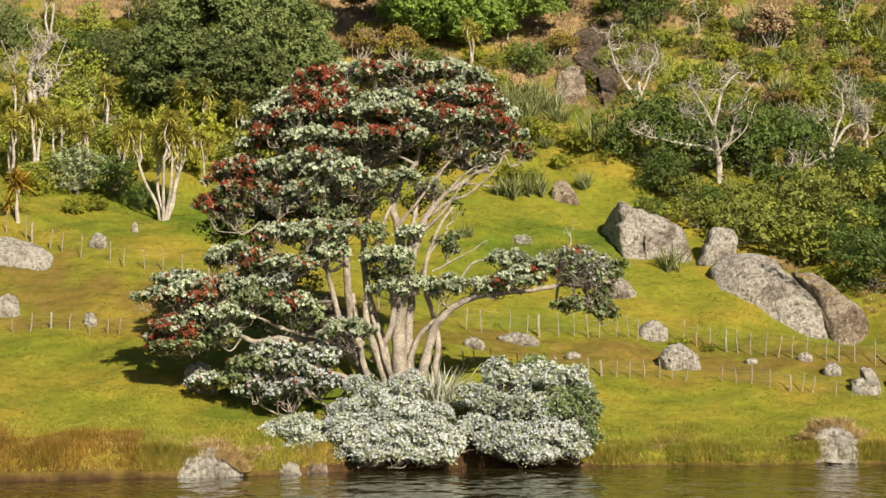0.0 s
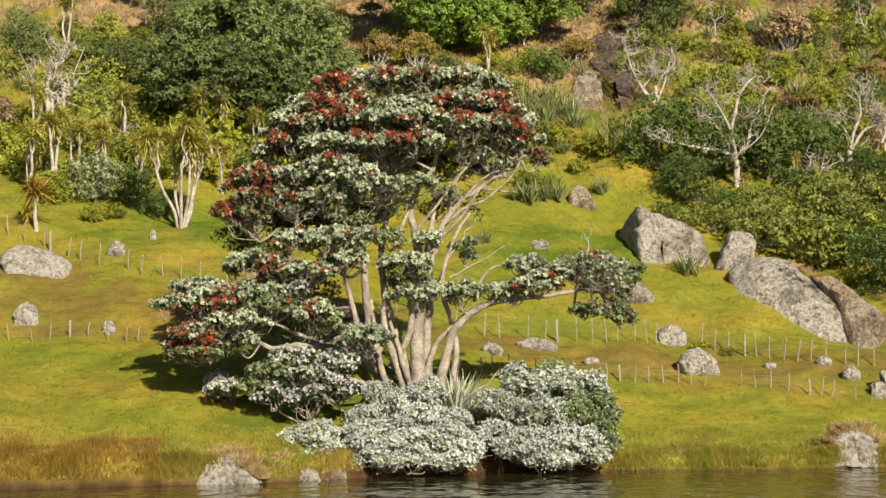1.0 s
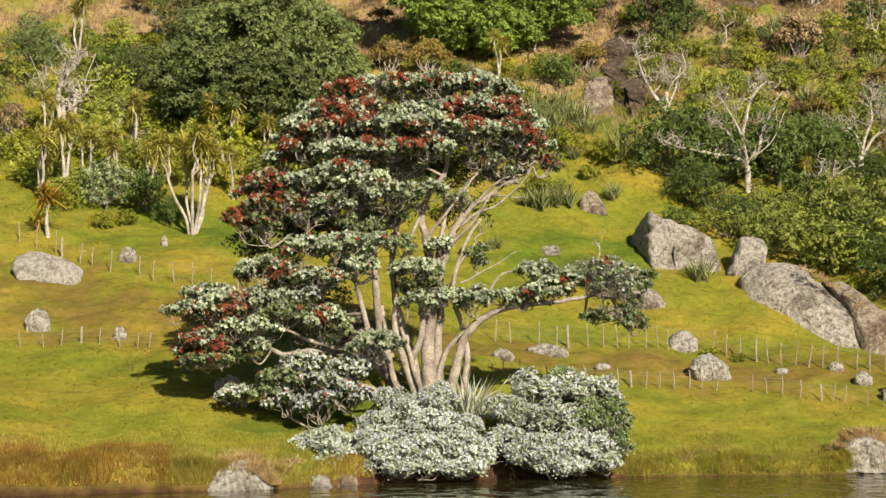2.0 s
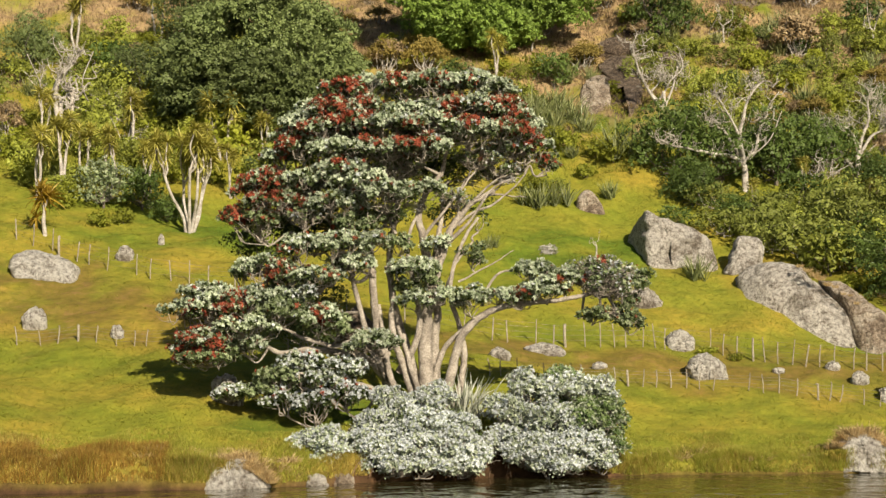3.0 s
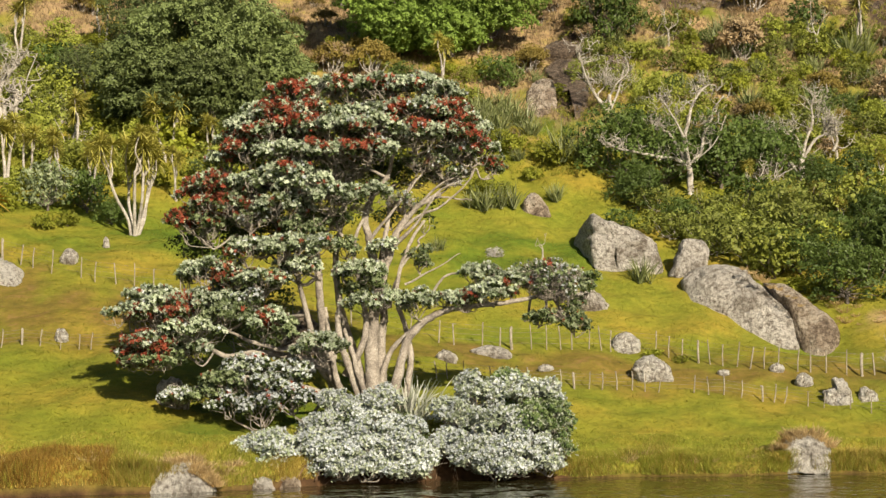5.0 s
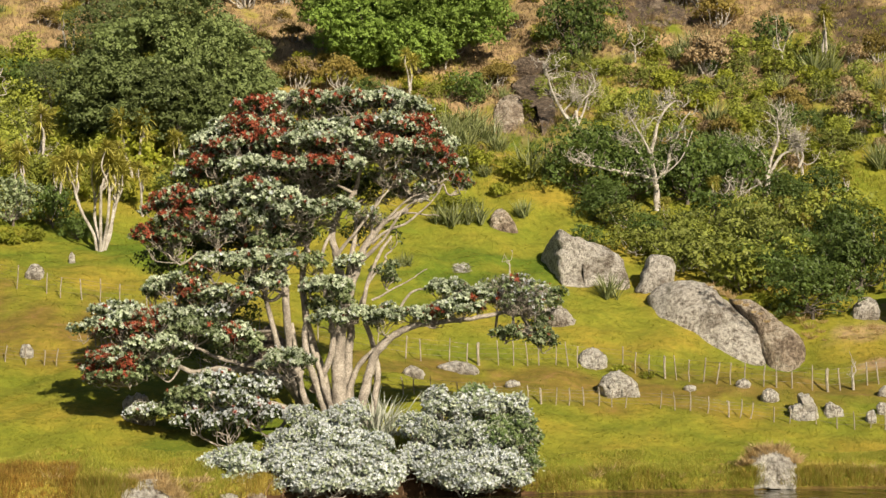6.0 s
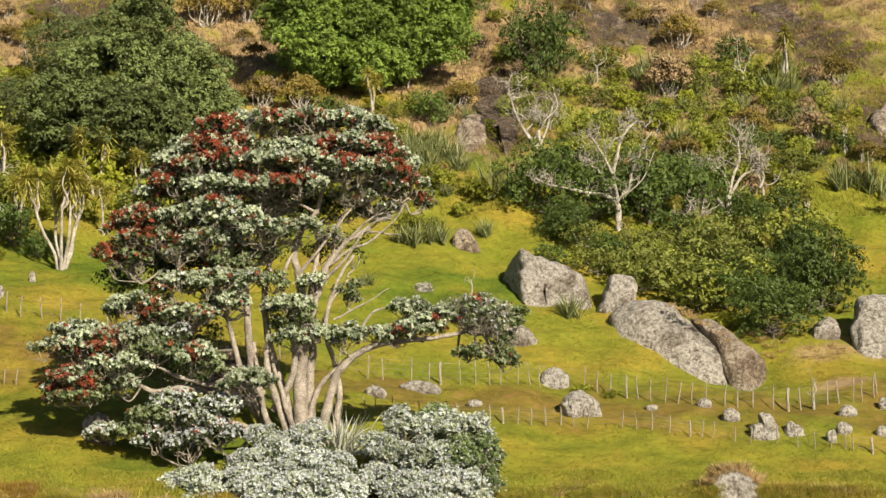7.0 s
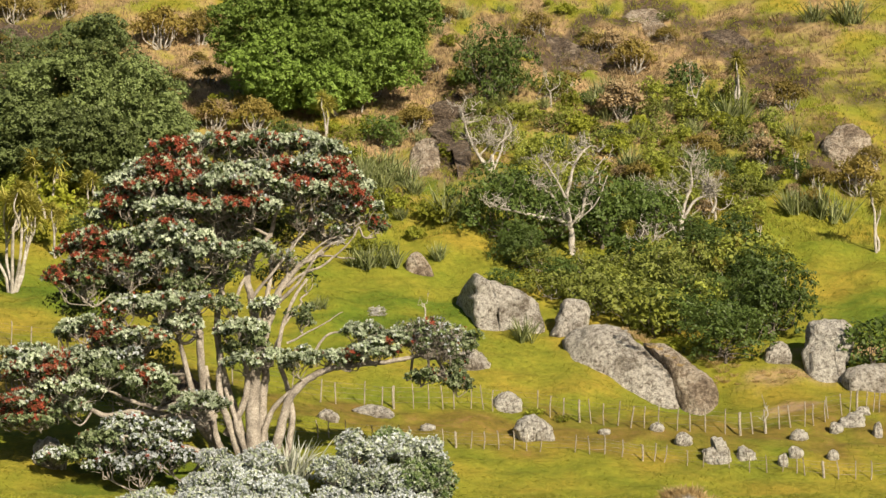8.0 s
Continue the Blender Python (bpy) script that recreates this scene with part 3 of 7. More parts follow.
def dead_tree(name, label, seed, h, spread, lean=(0.0, 0.0), leaf=None, limbs=5, twigs=4, r=0.2, more=(), thin=0.5):
    """A bleached, crooked tree, bare but for a few leafy tufts."""
    rng = np.random.RandomState(seed)
    e = base(name, (0, 0, 0), label, "bleached tree", "bleached trees")
    v, f, ends = [], [], []
    fork = np.array([lean[0] * 0.4, lean[1] * 0.4, h * 0.32])
    line = bend([(0, 0, -0.4), (lean[0] * 0.1, 0, h * 0.12), fork], 5)
    tube(line, r, r * 0.7, 8, v, f, rng, 0.15)
    under(mesh_object("trunk", v, f, M_DEAD), e)
    v, f = [], []
    for k in range(limbs):
        a = 6.28 * k / limbs + rng.uniform(-0.5, 0.5)
        q = spread * rng.uniform(0.45, 1.0)
        tip = np.array([lean[0] + q * math.cos(a), lean[1] + 0.6 * q * math.sin(a), h * rng.uniform(0.48, 0.98)])
        ln = limb_to(fork + rng.normal(size=3) * 0.05, tip, rng, 0.2, 0.17, 6)
        v2, f2 = [], []
        tube(ln, r * thin, r * thin * 0.25, 6, v2, f2, rng, 0.15)
        under(mesh_object("limb", v2, f2, M_DEAD), e)
        for j in range(twigs):
            s = ln[int(len(ln) * rng.uniform(0.35, 0.95))]
            t2 = s + rng.normal(size=3) * np.array([0.22, 0.2, 0.15]) * spread + np.array([0, 0, 0.10 * h])
            l2 = limb_to(s, t2, rng, 0.1, 0.14, 4)
            tube(l2, r * thin * 0.42, r * thin * 0.14, 5, v, f, rng)
            ends.append(t2)
            for q2 in range(4):
                s3 = l2[int(len(l2) * rng.uniform(0.4, 0.99))]
                t3 = s3 + rng.normal(size=3) * 0.10 * spread + np.array([0, 0, 0.05 * h])
                tube(limb_to(s3, t3, rng, 0.05, 0.12, 3), r * thin * 0.2, r * thin * 0.08, 4, v, f, rng)
    for r0, r1, pts in more:
        v2, f2 = [], []
        way = bend(pts, 6)
        tube(way, r0, r1, 7, v2, f2, rng, 0.15)
        for q in range(15):
            s = way[int(len(way) * (0.35 + 0.64 * rng.uniform()))]
            t2 = s + rng.normal(size=3) * np.array([0.6, 0.5, 0.35]) + np.array([0, 0, 0.5])
            l2 = limb_to(s, t2, rng, 0.1, 0.16, 4)
            tube(l2, r1 * 0.75, r1 * 0.4, 5, v, f, rng)
            for _ in range(6):
                s3 = l2[int(len(l2) * rng.uniform(0.4, 0.99))]
                tube(limb_to(s3, s3 + rng.normal(size=3) * 0.3 + np.array([0, 0, 0.2]), rng, 0.05, 0.14, 3), r1 * 0.42, 0.012, 4, v, f, rng)
        under(mesh_object("limb", v2, f2, M_DEAD), e)
    tagged(under(mesh_object("branchwork", v, f, M_DEAD), e), kind="stuff")
    if leaf:
        pads = [(p, (0.5, 0.5, 0.28)) for p in ends]
        tips, ax = crown_tips(pads, rng, 110)
        under(quad_object("crown", rosettes(tips, ax, rng, 5, 0.15, 0.07), leaf), e)
    return e


def boulder(name, label, seed, w, d, h, material, at, turn=0.0, peak=(0.0, 0.0), tilt=0.0, lift=0.0, sub=4, rough=0.16, sink=0.25, group="", planes=(), foot=0.45):
    """A weathered rock: broken planes, knobs and pits, its foot in the ground. peak: where the top leans to."""
    rng = np.random.RandomState(seed)
    bm = bmesh.new()
    bmesh.ops.create_icosphere(bm, subdivisions=sub, radius=1.0)
    off = Vector(rng.uniform(-50, 50, 3))
    cuts = []
    for _ in range(14):
        n = Vector(rng.normal(size=3)).normalized()
        cuts.append((n, rng.uniform(0.8, 1.0)))
    for nx, ny, nz, q in planes:
        cuts.append((Vector((nx, ny, nz)).normalized(), q))
    for vt in bm.verts:
        p = vt.co.copy()
        for n, q in cuts:
            over = p.dot(n) - q
            if over > 0:
                p -= n * over * 0.95
        k = 1 + rough * noise.fractal(p * 1.4 + off, 1.0, 2.0, 4) + rough * 0.7 * noise.fractal(p * 5 + off, 0.8, 2.0, 4)
        p *= k
        if p.z < 0:                       # the foot goes straight down into the ground
            q = 1 / max(0.25, math.hypot(p.x, p.y))
            p.x *= 1 + foot * (q - 1) * (q > 1)
            p.y *= 1 + foot * (q - 1) * (q > 1)
        up = max(0.0, p.z)
        p.x += peak[0] * up
        p.y += peak[1] * up
        vt.co = Vector((p.x * w / 2, p.y * d / 2, p.z * h / (1 + sink)))
    me = bpy.data.meshes.new(name)
    bm.to_mesh(me)
    bm.free()
    me.materials.append(material)
    me.shade_smooth()
    ob = new(name, me)
    x, y = at
    ob.location = (x, y, gz(x, y) + h * 0.12 + lift)
    ob.rotation_euler = (0, radians(tilt), radians(turn))
    return tagged(ob, label, "rock", group)


def crag(label, seed, outline, depth, at, material, corner=None, square=2.6, lean=0.3, rough=0.16, skew=0.0, group=""):
    """A rock with a given profile across the view, rounded off in depth, broken and pitted, its foot in the ground.
    corner: where the face turns away; lean: how the top leans back."""
    rng = np.random.RandomState(seed)
    closed = np.array(bend(outline + outline[:1], 8))[:-1]
    n, rings = len(closed), 34
    size = min(np.ptp(closed[:, 1]), np.ptp(closed[:, 0]))
    heart = closed.mean(0)
    fall = float(np.polyfit(closed[:, 0], closed[:, 1], 1)[0])     # the rock's axis follows the slope
    fall = fall if skew else 0.0
    axis = heart[1] + fall * (closed[:, 0] - heart[0])
    above = closed[:, 1] - axis
    above = np.where(above < 0, above * 1.35 - 0.15 * size, above)
    off = Vector(rng.uniform(-50, 50, 3))
    verts = []
    for k in range(rings):
        u = math.sin((k / (rings - 1) - 0.5) * math.pi * 0.999)
        shrink = max(0.02, (1 - abs(u) ** square) ** (1 / square))
        for (x, z), up in zip(closed, above):
            x = heart[0] + (x - heart[0]) * shrink
            z = heart[1] + fall * (x - heart[0]) + up * (shrink if up > 0 else 1)
            p = Vector((x, u * depth / 2, z))
            d = Vector((x - heart[0], u * depth / 2, z - heart[1]))
            d.normalize()
            cracks = noise.voronoi(p * (2.2 / size ** 0.5) + off)[0]
            h = 0.55 * rough * size * noise.fractal(p * (1.3 / size ** 0.5) + off, 0.9, 2.0, 5)
            h += 0.2 * rough ** 0.5 * noise.fractal(p * 3.5 + off, 0.7, 2.0, 4) - 0.09 * size ** 0.5 * math.exp(-14 * (cracks[1] - cracks[0]))
            p += d * h * (0.55 + 0.45 * (1 - shrink))
            p.y += lean * z + skew * x
            if corner and x < corner[0]:
                p.y += corner[1] * (corner[0] - x)
            verts.append(tuple(p))
    faces = [(k * n + i, k * n + (i + 1) % n, (k + 1) * n + (i + 1) % n, (k + 1) * n + i) for k in range(rings - 1) for i in range(n)]
    faces += [tuple(range(n - 1, -1, -1)), tuple((rings - 1) * n + i for i in range(n))]
    ob = mesh_object("rock", verts, faces, material)
    ob.location = at
    return tagged(ob, label, "rock", group)


def stand(ob, x, y, s=1.0, turn=0.0, drop=0.05, tall=1.0):
    """Puts a first-built thing on the ground."""
    ob.matrix_basis = pose(x, y, gz(x, y) - drop, 0, 0, turn) @ Matrix.Diagonal((s, s, s * tall, 1))
    return ob


def again(ob, x, y, s=1.0, turn=0.0, drop=0.05, tall=1.0):
    """A further plant of the same kind elsewhere."""
    o = copy_thing(ob, Matrix.Identity(4))
    return stand(o, x, y, s, turn, drop, tall)


def plant(stock, spots, more=False):
    """spots: x, y, size, turn, height factor. The first of each stock is used before copies, unless it stands already."""
    for i, (x, y, s, turn, tall) in enumerate(spots):
        ob = stock[i % len(stock)]
        if i < len(stock) and not more:
            stand(ob, x, y, s, turn, 0.05, tall)
        else:
            again(ob, x, y, s, turn, 0.05, tall)


# limbs of the great tree: thickness at both ends, then its way
BOUGHS = []
BOUGHS.append((0.42, 0.13, [(-1.14, 0.00, -0.87), (-1.38, -0.10, 0.51), (-1.55, -0.10, 1.52), (-1.75, -0.20, 2.53), (-1.89, -0.30, 3.66), (-1.97, -0.66, 5.04), (-2.03, -0.70, 6.42), (-2.21, -0.70, 7.55), (-2.51, -0.62, 8.19), (-2.84, -0.50, 8.97)]))
BOUGHS.append((0.36, 0.12, [(0.12, 0.10, -0.88), (-0.25, 0.20, 1.01), (-0.61, 0.30, 2.28), (-1.01, 0.40, 3.68), (-1.23, -0.30, 5.05), (-1.35, -0.26, 6.57), (-1.22, -0.18, 7.71), (-0.92, -0.10, 8.86), (-1.09, -0.02, 10.15)]))
BOUGHS.append((0.30, 0.14, [(-0.24, -0.50, -0.86), (-0.40, -0.70, 0.76), (-0.77, -0.80, 1.89), (-1.09, -0.90, 2.77), (-1.25, -1.00, 3.89), (-1.16, -0.82, 5.02), (-1.45, -0.74, 6.29)]))
BOUGHS.append((0.55, 0.16, [(0.30, 0.00, -1.01), (0.26, 0.00, 0.50), (0.19, 0.00, 2.01), (0.22, 0.00, 3.53), (0.44, -0.46, 4.90), (0.80, -0.38, 6.17), (1.18, -0.26, 7.26), (1.70, -0.10, 8.34), (2.46, 0.06, 9.16), (3.36, 0.14, 9.57)]))
BOUGHS.append((0.26, 0.12, [(-0.69, -0.60, -0.98), (-0.98, -0.80, 0.52), (-1.34, -0.90, 1.52), (-1.47, -0.80, 2.52), (-1.63, -0.50, 3.53), (-1.78, -0.30, 4.54)]))
BOUGHS.append((0.22, 0.12, [(0.07, -0.90, -0.98), (-0.09, -1.00, 0.52), (-0.36, -1.00, 1.51), (-0.57, -0.80, 2.51), (-0.92, -0.50, 3.52)]))
BOUGHS.append((0.34, 0.22, [(0.74, 0.50, -0.90), (0.60, 0.50, 1.25), (0.61, 0.50, 3.03), (0.70, 0.40, 4.30), (0.59, -0.38, 5.28)]))
BOUGHS.append((0.32, 0.10, [(0.54, -0.42, 5.28), (0.35, -0.50, 6.54), (0.16, -0.58, 7.55), (0.01, -0.62, 8.43), (0.37, -0.66, 9.44), (1.03, -0.66, 10.27), (1.29, -0.58, 11.21), (1.60, -0.50, 12.24)]))
BOUGHS.append((0.22, 0.08, [(0.60, -0.38, 6.29), (0.80, -0.18, 7.45), (0.98, 0.02, 8.48), (0.94, 0.14, 9.64), (0.56, 0.30, 10.69)]))
BOUGHS.append((0.36, 0.10, [(0.88, -0.20, -0.88), (1.14, -0.30, 0.75), (1.48, -0.40, 2.13), (1.84, -0.50, 3.13), (2.55, -0.60, 3.87), (3.55, -0.80, 4.39), (4.81, -0.90, 4.60), (6.30, -1.00, 4.71), (7.82, -0.80, 4.96), (9.11, -0.50, 5.27)]))
BOUGHS.append((0.20, 0.10, [(0.56, 0.20, 1.13), (0.97, 0.20, 2.39), (1.74, 0.10, 3.27), (2.60, 0.00, 4.02), (3.19, -0.20, 4.36)]))
BOUGHS.append((0.13, 0.05, [(0.98, 0.50, 4.56), (1.25, -0.26, 5.66), (1.61, -0.22, 6.55), (2.32, -0.10, 7.44)]))
BOUGHS.append((0.09, 0.04, [(2.86, -0.38, 5.01), (3.32, -0.38, 5.84), (3.95, -0.38, 6.09), (4.71, -0.42, 6.14), (5.86, 0.00, 5.77)]))
BOUGHS.append((0.07, 0.03, [(1.68, -0.26, 5.53), (2.57, -0.30, 6.03), (3.45, -0.34, 6.43), (4.14, -0.34, 6.83)]))
BOUGHS.append((0.30, 0.10, [(-1.62, -0.30, 1.40), (-2.47, -0.80, 2.08), (-3.69, -1.20, 2.38), (-4.91, -1.50, 2.53), (-6.12, -1.80, 2.39), (-6.96, -2.00, 2.84), (-8.07, -2.00, 3.29)]))
BOUGHS.append((0.24, 0.08, [(-1.48, -0.60, 2.27), (-2.44, -1.20, 2.82), (-3.05, -1.50, 2.89), (-3.78, -1.70, 2.70), (-4.87, -1.90, 3.02), (-5.74, -1.90, 3.40), (-6.86, -1.80, 3.90)]))
BOUGHS.append((0.24, 0.07, [(-1.36, -0.60, 0.27), (-2.17, -1.80, 0.86), (-3.21, -2.70, 1.17), (-4.14, -3.30, 1.34), (-5.21, -3.50, 1.54)]))
BOUGHS.append((0.17, 0.06, [(-1.10, -0.80, 0.02), (-1.45, -1.30, 0.48), (-1.93, -1.70, 0.46), (-2.36, -2.00, 0.00), (-3.00, -2.30, -0.79), (-3.72, -2.50, -1.27)]))
BOUGHS.append((0.30, 0.10, [(-0.80, -0.30, -0.62), (-1.29, -0.50, 0.89), (-1.92, -0.70, 2.02), (-2.47, -0.80, 3.40), (-2.81, -0.86, 4.91), (-3.16, -0.86, 6.16), (-3.75, -0.90, 7.25)]))
BOUGHS.append((0.24, 0.09, [(1.31, 0.10, -0.72), (1.77, 0.10, 0.99), (1.98, 0.20, 2.26), (1.74, 0.30, 3.53), (1.35, -0.34, 4.90), (1.51, -0.30, 6.16), (2.02, -0.26, 7.43), (2.66, -0.26, 8.44)]))
BOUGHS.append((0.22, 0.09, [(-0.99, -0.40, 1.52), (-0.22, -0.70, 2.76), (-0.01, -0.80, 4.01), (-0.20, -0.82, 5.27), (-0.50, -0.78, 6.53), (-0.37, -0.74, 7.66), (0.06, -0.70, 8.55)]))
BOUGHS.append((0.13, 0.05, [(1.19, -0.58, 7.24), (1.82, -0.66, 7.78), (2.58, -0.70, 8.78), (3.14, -0.70, 9.59), (3.85, -0.66, 10.04)]))
BOUGHS.append((0.11, 0.04, [(0.18, -0.70, 7.54), (0.95, -0.78, 8.53), (1.71, -0.82, 9.41), (2.39, -0.78, 10.24), (2.90, -0.70, 10.86)]))
BOUGHS.append((0.11, 0.04, [(1.70, -0.62, 8.04), (2.33, -0.70, 8.53), (3.21, -0.70, 8.91), (4.05, -0.66, 9.59), (4.62, -0.58, 10.30)]))
BOUGHS.append((0.10, 0.04, [(-1.07, -0.66, 7.67), (-1.44, -0.74, 8.68), (-1.14, -0.78, 9.56), (-0.43, -0.74, 10.32), (0.08, -0.66, 11.03)]))
BOUGHS.append((0.10, 0.04, [(-2.15, -0.74, 7.55), (-1.45, -0.78, 8.17), (-0.74, -0.78, 8.80), (-0.18, -0.74, 9.61)]))
BOUGHS.append((0.09, 0.03, [(-2.00, -0.82, 5.78), (-3.18, -1.20, 6.14), (-4.03, -1.50, 5.76), (-4.76, -1.70, 6.13), (-5.62, -1.80, 5.95)]))
BOUGHS.append((0.12, 0.05, [(-2.46, -0.62, 8.19), (-3.19, -1.00, 7.54), (-4.16, -1.50, 6.88), (-4.88, -1.80, 6.69), (-5.36, -1.90, 6.99)]))
BOUGHS.append((0.13, 0.05, [(-2.01, -0.66, 6.04), (-2.71, -0.86, 5.53), (-3.43, -1.20, 5.77), (-4.41, -1.50, 5.64)]))
BOUGHS.append((0.12, 0.05, [(-2.72, -0.50, 8.84), (-3.61, -0.40, 8.47), (-4.69, -1.00, 8.68), (-5.65, -1.50, 9.02), (-6.61, -1.80, 9.24)]))
BOUGHS.append((0.10, 0.04, [(1.08, -0.66, 10.27), (-0.17, -0.78, 10.69), (-1.43, -0.98, 10.30), (-2.42, -1.22, 10.66)]))
BOUGHS.append((0.09, 0.03, [(2.46, -0.02, 9.15), (3.35, -0.18, 9.46), (4.36, -0.26, 9.32), (4.82, -0.30, 9.24)]))
BOUGHS.append((0.08, 0.03, [(2.34, -0.02, 9.10), (3.36, -0.26, 10.09), (3.99, -0.38, 10.33), (4.62, -0.50, 10.82)]))
BOUGHS.append((0.10, 0.04, [(1.70, -0.10, 8.34), (1.83, -0.26, 9.59), (2.35, -0.42, 10.59), (2.61, -0.50, 11.60)]))
BOUGHS.append((0.10, 0.04, [(-1.09, -0.10, 9.37), (-1.46, -0.34, 10.63), (-2.45, -0.58, 11.62), (-3.46, -0.60, 12.14)]))
# crown masses of the great tree: across, depth, up, half-width, half-height, leaf
TOP = [
    (-3.31, -0.6, 14.08, 0.95, 0.40, 'S'), (-1.95, 0.2, 14.45, 1.07, 0.46, 'S'), (-0.69, 0.6, 14.55, 1.22, 0.46, 'S'),
    (0.73, 0.4, 14.50, 1.02, 0.46, 'S'), (2.40, 0.2, 14.55, 1.17, 0.41, 'S'), (3.62, 0.2, 14.12, 0.76, 0.51, 'S'),
    (-4.53, -0.6, 13.43, 0.60, 0.33, 'S'), (-3.88, -1.4, 13.12, 1.04, 0.45, 'S'), (-2.39, -1.2, 13.16, 0.90, 0.45, 'S'),
    (-0.47, -1.0, 13.14, 0.70, 0.30, 'S'), (1.18, -1.2, 13.17, 0.90, 0.42, 'S'), (2.43, -1.2, 13.20, 1.10, 0.45, 'S'),
    (3.95, -0.6, 12.97, 1.00, 0.65, 'S'), (-5.28, -1.0, 12.62, 0.85, 0.42, 'S'),
]
BANDS = [
    (-5.68, -1.0, 11.89, 0.75, 0.37, 'S'), (-4.26, -2.0, 12.21, 1.14, 0.37, 'S'), (-2.80, -2.0, 12.50, 0.94, 0.42, 'S'),
    (-1.30, -2.2, 12.30, 1.23, 0.42, 'S'), (0.39, -2.4, 12.28, 1.37, 0.44, 'S'), (2.12, -2.0, 12.04, 1.23, 0.47, 'S'),
    (3.67, -1.4, 12.10, 1.12, 0.42, 'S'), (4.90, -0.4, 12.07, 0.60, 0.50, 'S'), (-6.14, -0.8, 11.16, 0.65, 0.43, 'S'),
    (-5.11, -1.8, 11.50, 0.84, 0.40, 'S'), (-3.75, -2.6, 11.18, 0.83, 0.42, 'S'), (-2.51, -2.8, 11.19, 0.98, 0.42, 'S'),
    (-1.28, -2.8, 11.20, 1.12, 0.37, 'S'), (0.22, -2.8, 11.21, 1.03, 0.49, 'S'),
]
MIDDLE = [
    (5.15, -0.4, 11.50, 0.76, 0.40, 'S'), (5.75, 0.2, 10.90, 0.41, 0.46, 'G'), (-3.32, -2.6, 10.28, 1.08, 0.49, 'S'),
    (-4.85, -2.0, 9.92, 1.18, 0.42, 'S'), (-2.53, -2.6, 9.78, 1.27, 0.42, 'S'), (-1.56, -2.4, 9.29, 1.42, 0.47, 'S'),
    (0.17, -1.8, 9.56, 0.79, 0.32, 'S'), (-5.68, -1.2, 9.67, 1.10, 0.42, 'G'), (-6.90, -1.0, 10.06, 0.95, 0.50, 'S'),
    (-7.63, -0.8, 9.53, 0.70, 0.43, 'S'), (-6.29, -1.6, 9.03, 1.39, 0.37, 'S'), (-8.18, -0.8, 8.53, 0.55, 0.43, 'G'),
    (-7.13, -1.2, 8.33, 1.10, 0.37, 'G'), (-3.60, -2.2, 8.84, 1.18, 0.49, 'S'), (-2.85, -1.8, 8.07, 0.84, 0.42, 'G'),
]
WAIST = [
    (-5.11, -2.0, 8.53, 0.84, 0.32, 'T'), (-5.16, -2.6, 6.95, 0.59, 0.49, 'S'), (-3.34, -2.6, 7.05, 1.18, 0.44, 'S'),
    (-2.10, -2.0, 7.23, 0.69, 0.32, 'S'), (-6.85, -2.0, 6.07, 1.18, 0.49, 'S'), (-5.65, -2.2, 5.65, 0.98, 0.32, 'S'),
    (-4.35, -2.4, 5.67, 0.98, 0.39, 'S'), (-2.90, -2.0, 6.25, 0.94, 0.42, 'S'), (-8.01, -1.6, 5.96, 0.40, 0.32, 'G'),
    (-0.25, -1.4, 6.03, 0.99, 0.40, 'S'), (0.34, -1.2, 5.63, 0.45, 0.45, 'G'), (-0.46, -1.2, 5.24, 0.55, 0.30, 'G'),
    (-0.16, -1.4, 4.63, 0.65, 0.40, 'S'), (0.90, -1.0, 4.88, 0.35, 0.30, 'S'),
]
ARM_LEFT = [
    (-9.32, -2.0, 5.12, 0.99, 0.32, 'S'), (-10.34, -1.8, 4.25, 0.74, 0.59, 'S'), (-8.94, -2.6, 4.25, 1.18, 0.69, 'S'),
    (-7.47, -2.6, 4.48, 1.32, 0.69, 'S'), (-6.22, -2.4, 4.27, 1.03, 0.49, 'G'), (-5.91, -1.6, 4.99, 0.94, 0.32, 'S'),
    (-5.04, -2.4, 4.90, 0.59, 0.34, 'B'), (-7.43, -3.0, 3.54, 1.17, 0.39, 'S'), (-9.42, -3.0, 2.98, 0.97, 0.41, 'S'),
    (-10.46, -2.6, 2.51, 0.44, 0.32, 'S'), (-8.46, -2.6, 2.78, 0.93, 0.49, 'G'), (-7.45, -2.8, 2.71, 0.68, 0.37, 'S'),
    (-9.24, -2.6, 2.25, 1.22, 0.27, 'G'), (-4.34, -2.6, 3.90, 0.83, 0.49, 'S'), (-3.63, -2.4, 3.50, 0.59, 0.42, 'G'),
]
ARM_RIGHT = [
    (2.15, -1.0, 4.62, 0.75, 0.47, 'S'), (3.41, -0.8, 4.86, 0.55, 0.28, 'S'), (4.43, -1.0, 4.74, 0.75, 0.42, 'S'),
    (5.05, -0.8, 5.84, 0.85, 0.43, 'S'), (5.58, -1.0, 5.07, 1.00, 0.52, 'S'), (6.35, -0.8, 5.58, 0.60, 0.38, 'S'),
    (7.12, -0.6, 5.93, 0.70, 0.38, 'T'), (8.13, -0.6, 5.77, 1.21, 0.55, 'T'), (8.30, -0.8, 5.15, 1.15, 0.30, 'T'),
    (8.10, -0.4, 6.31, 0.76, 0.23, 'T'), (9.10, -0.4, 5.81, 0.63, 0.38, 'T'), (9.85, -0.4, 5.40, 0.38, 0.45, 'G'),
    (9.20, -0.4, 4.30, 0.28, 0.38, 'G'), (9.22, -0.4, 3.67, 0.71, 0.38, 'G'), (7.67, -0.6, 3.93, 0.55, 0.28, 'G'),
    (8.36, -0.5, 4.15, 0.60, 0.23, 'T'),
]
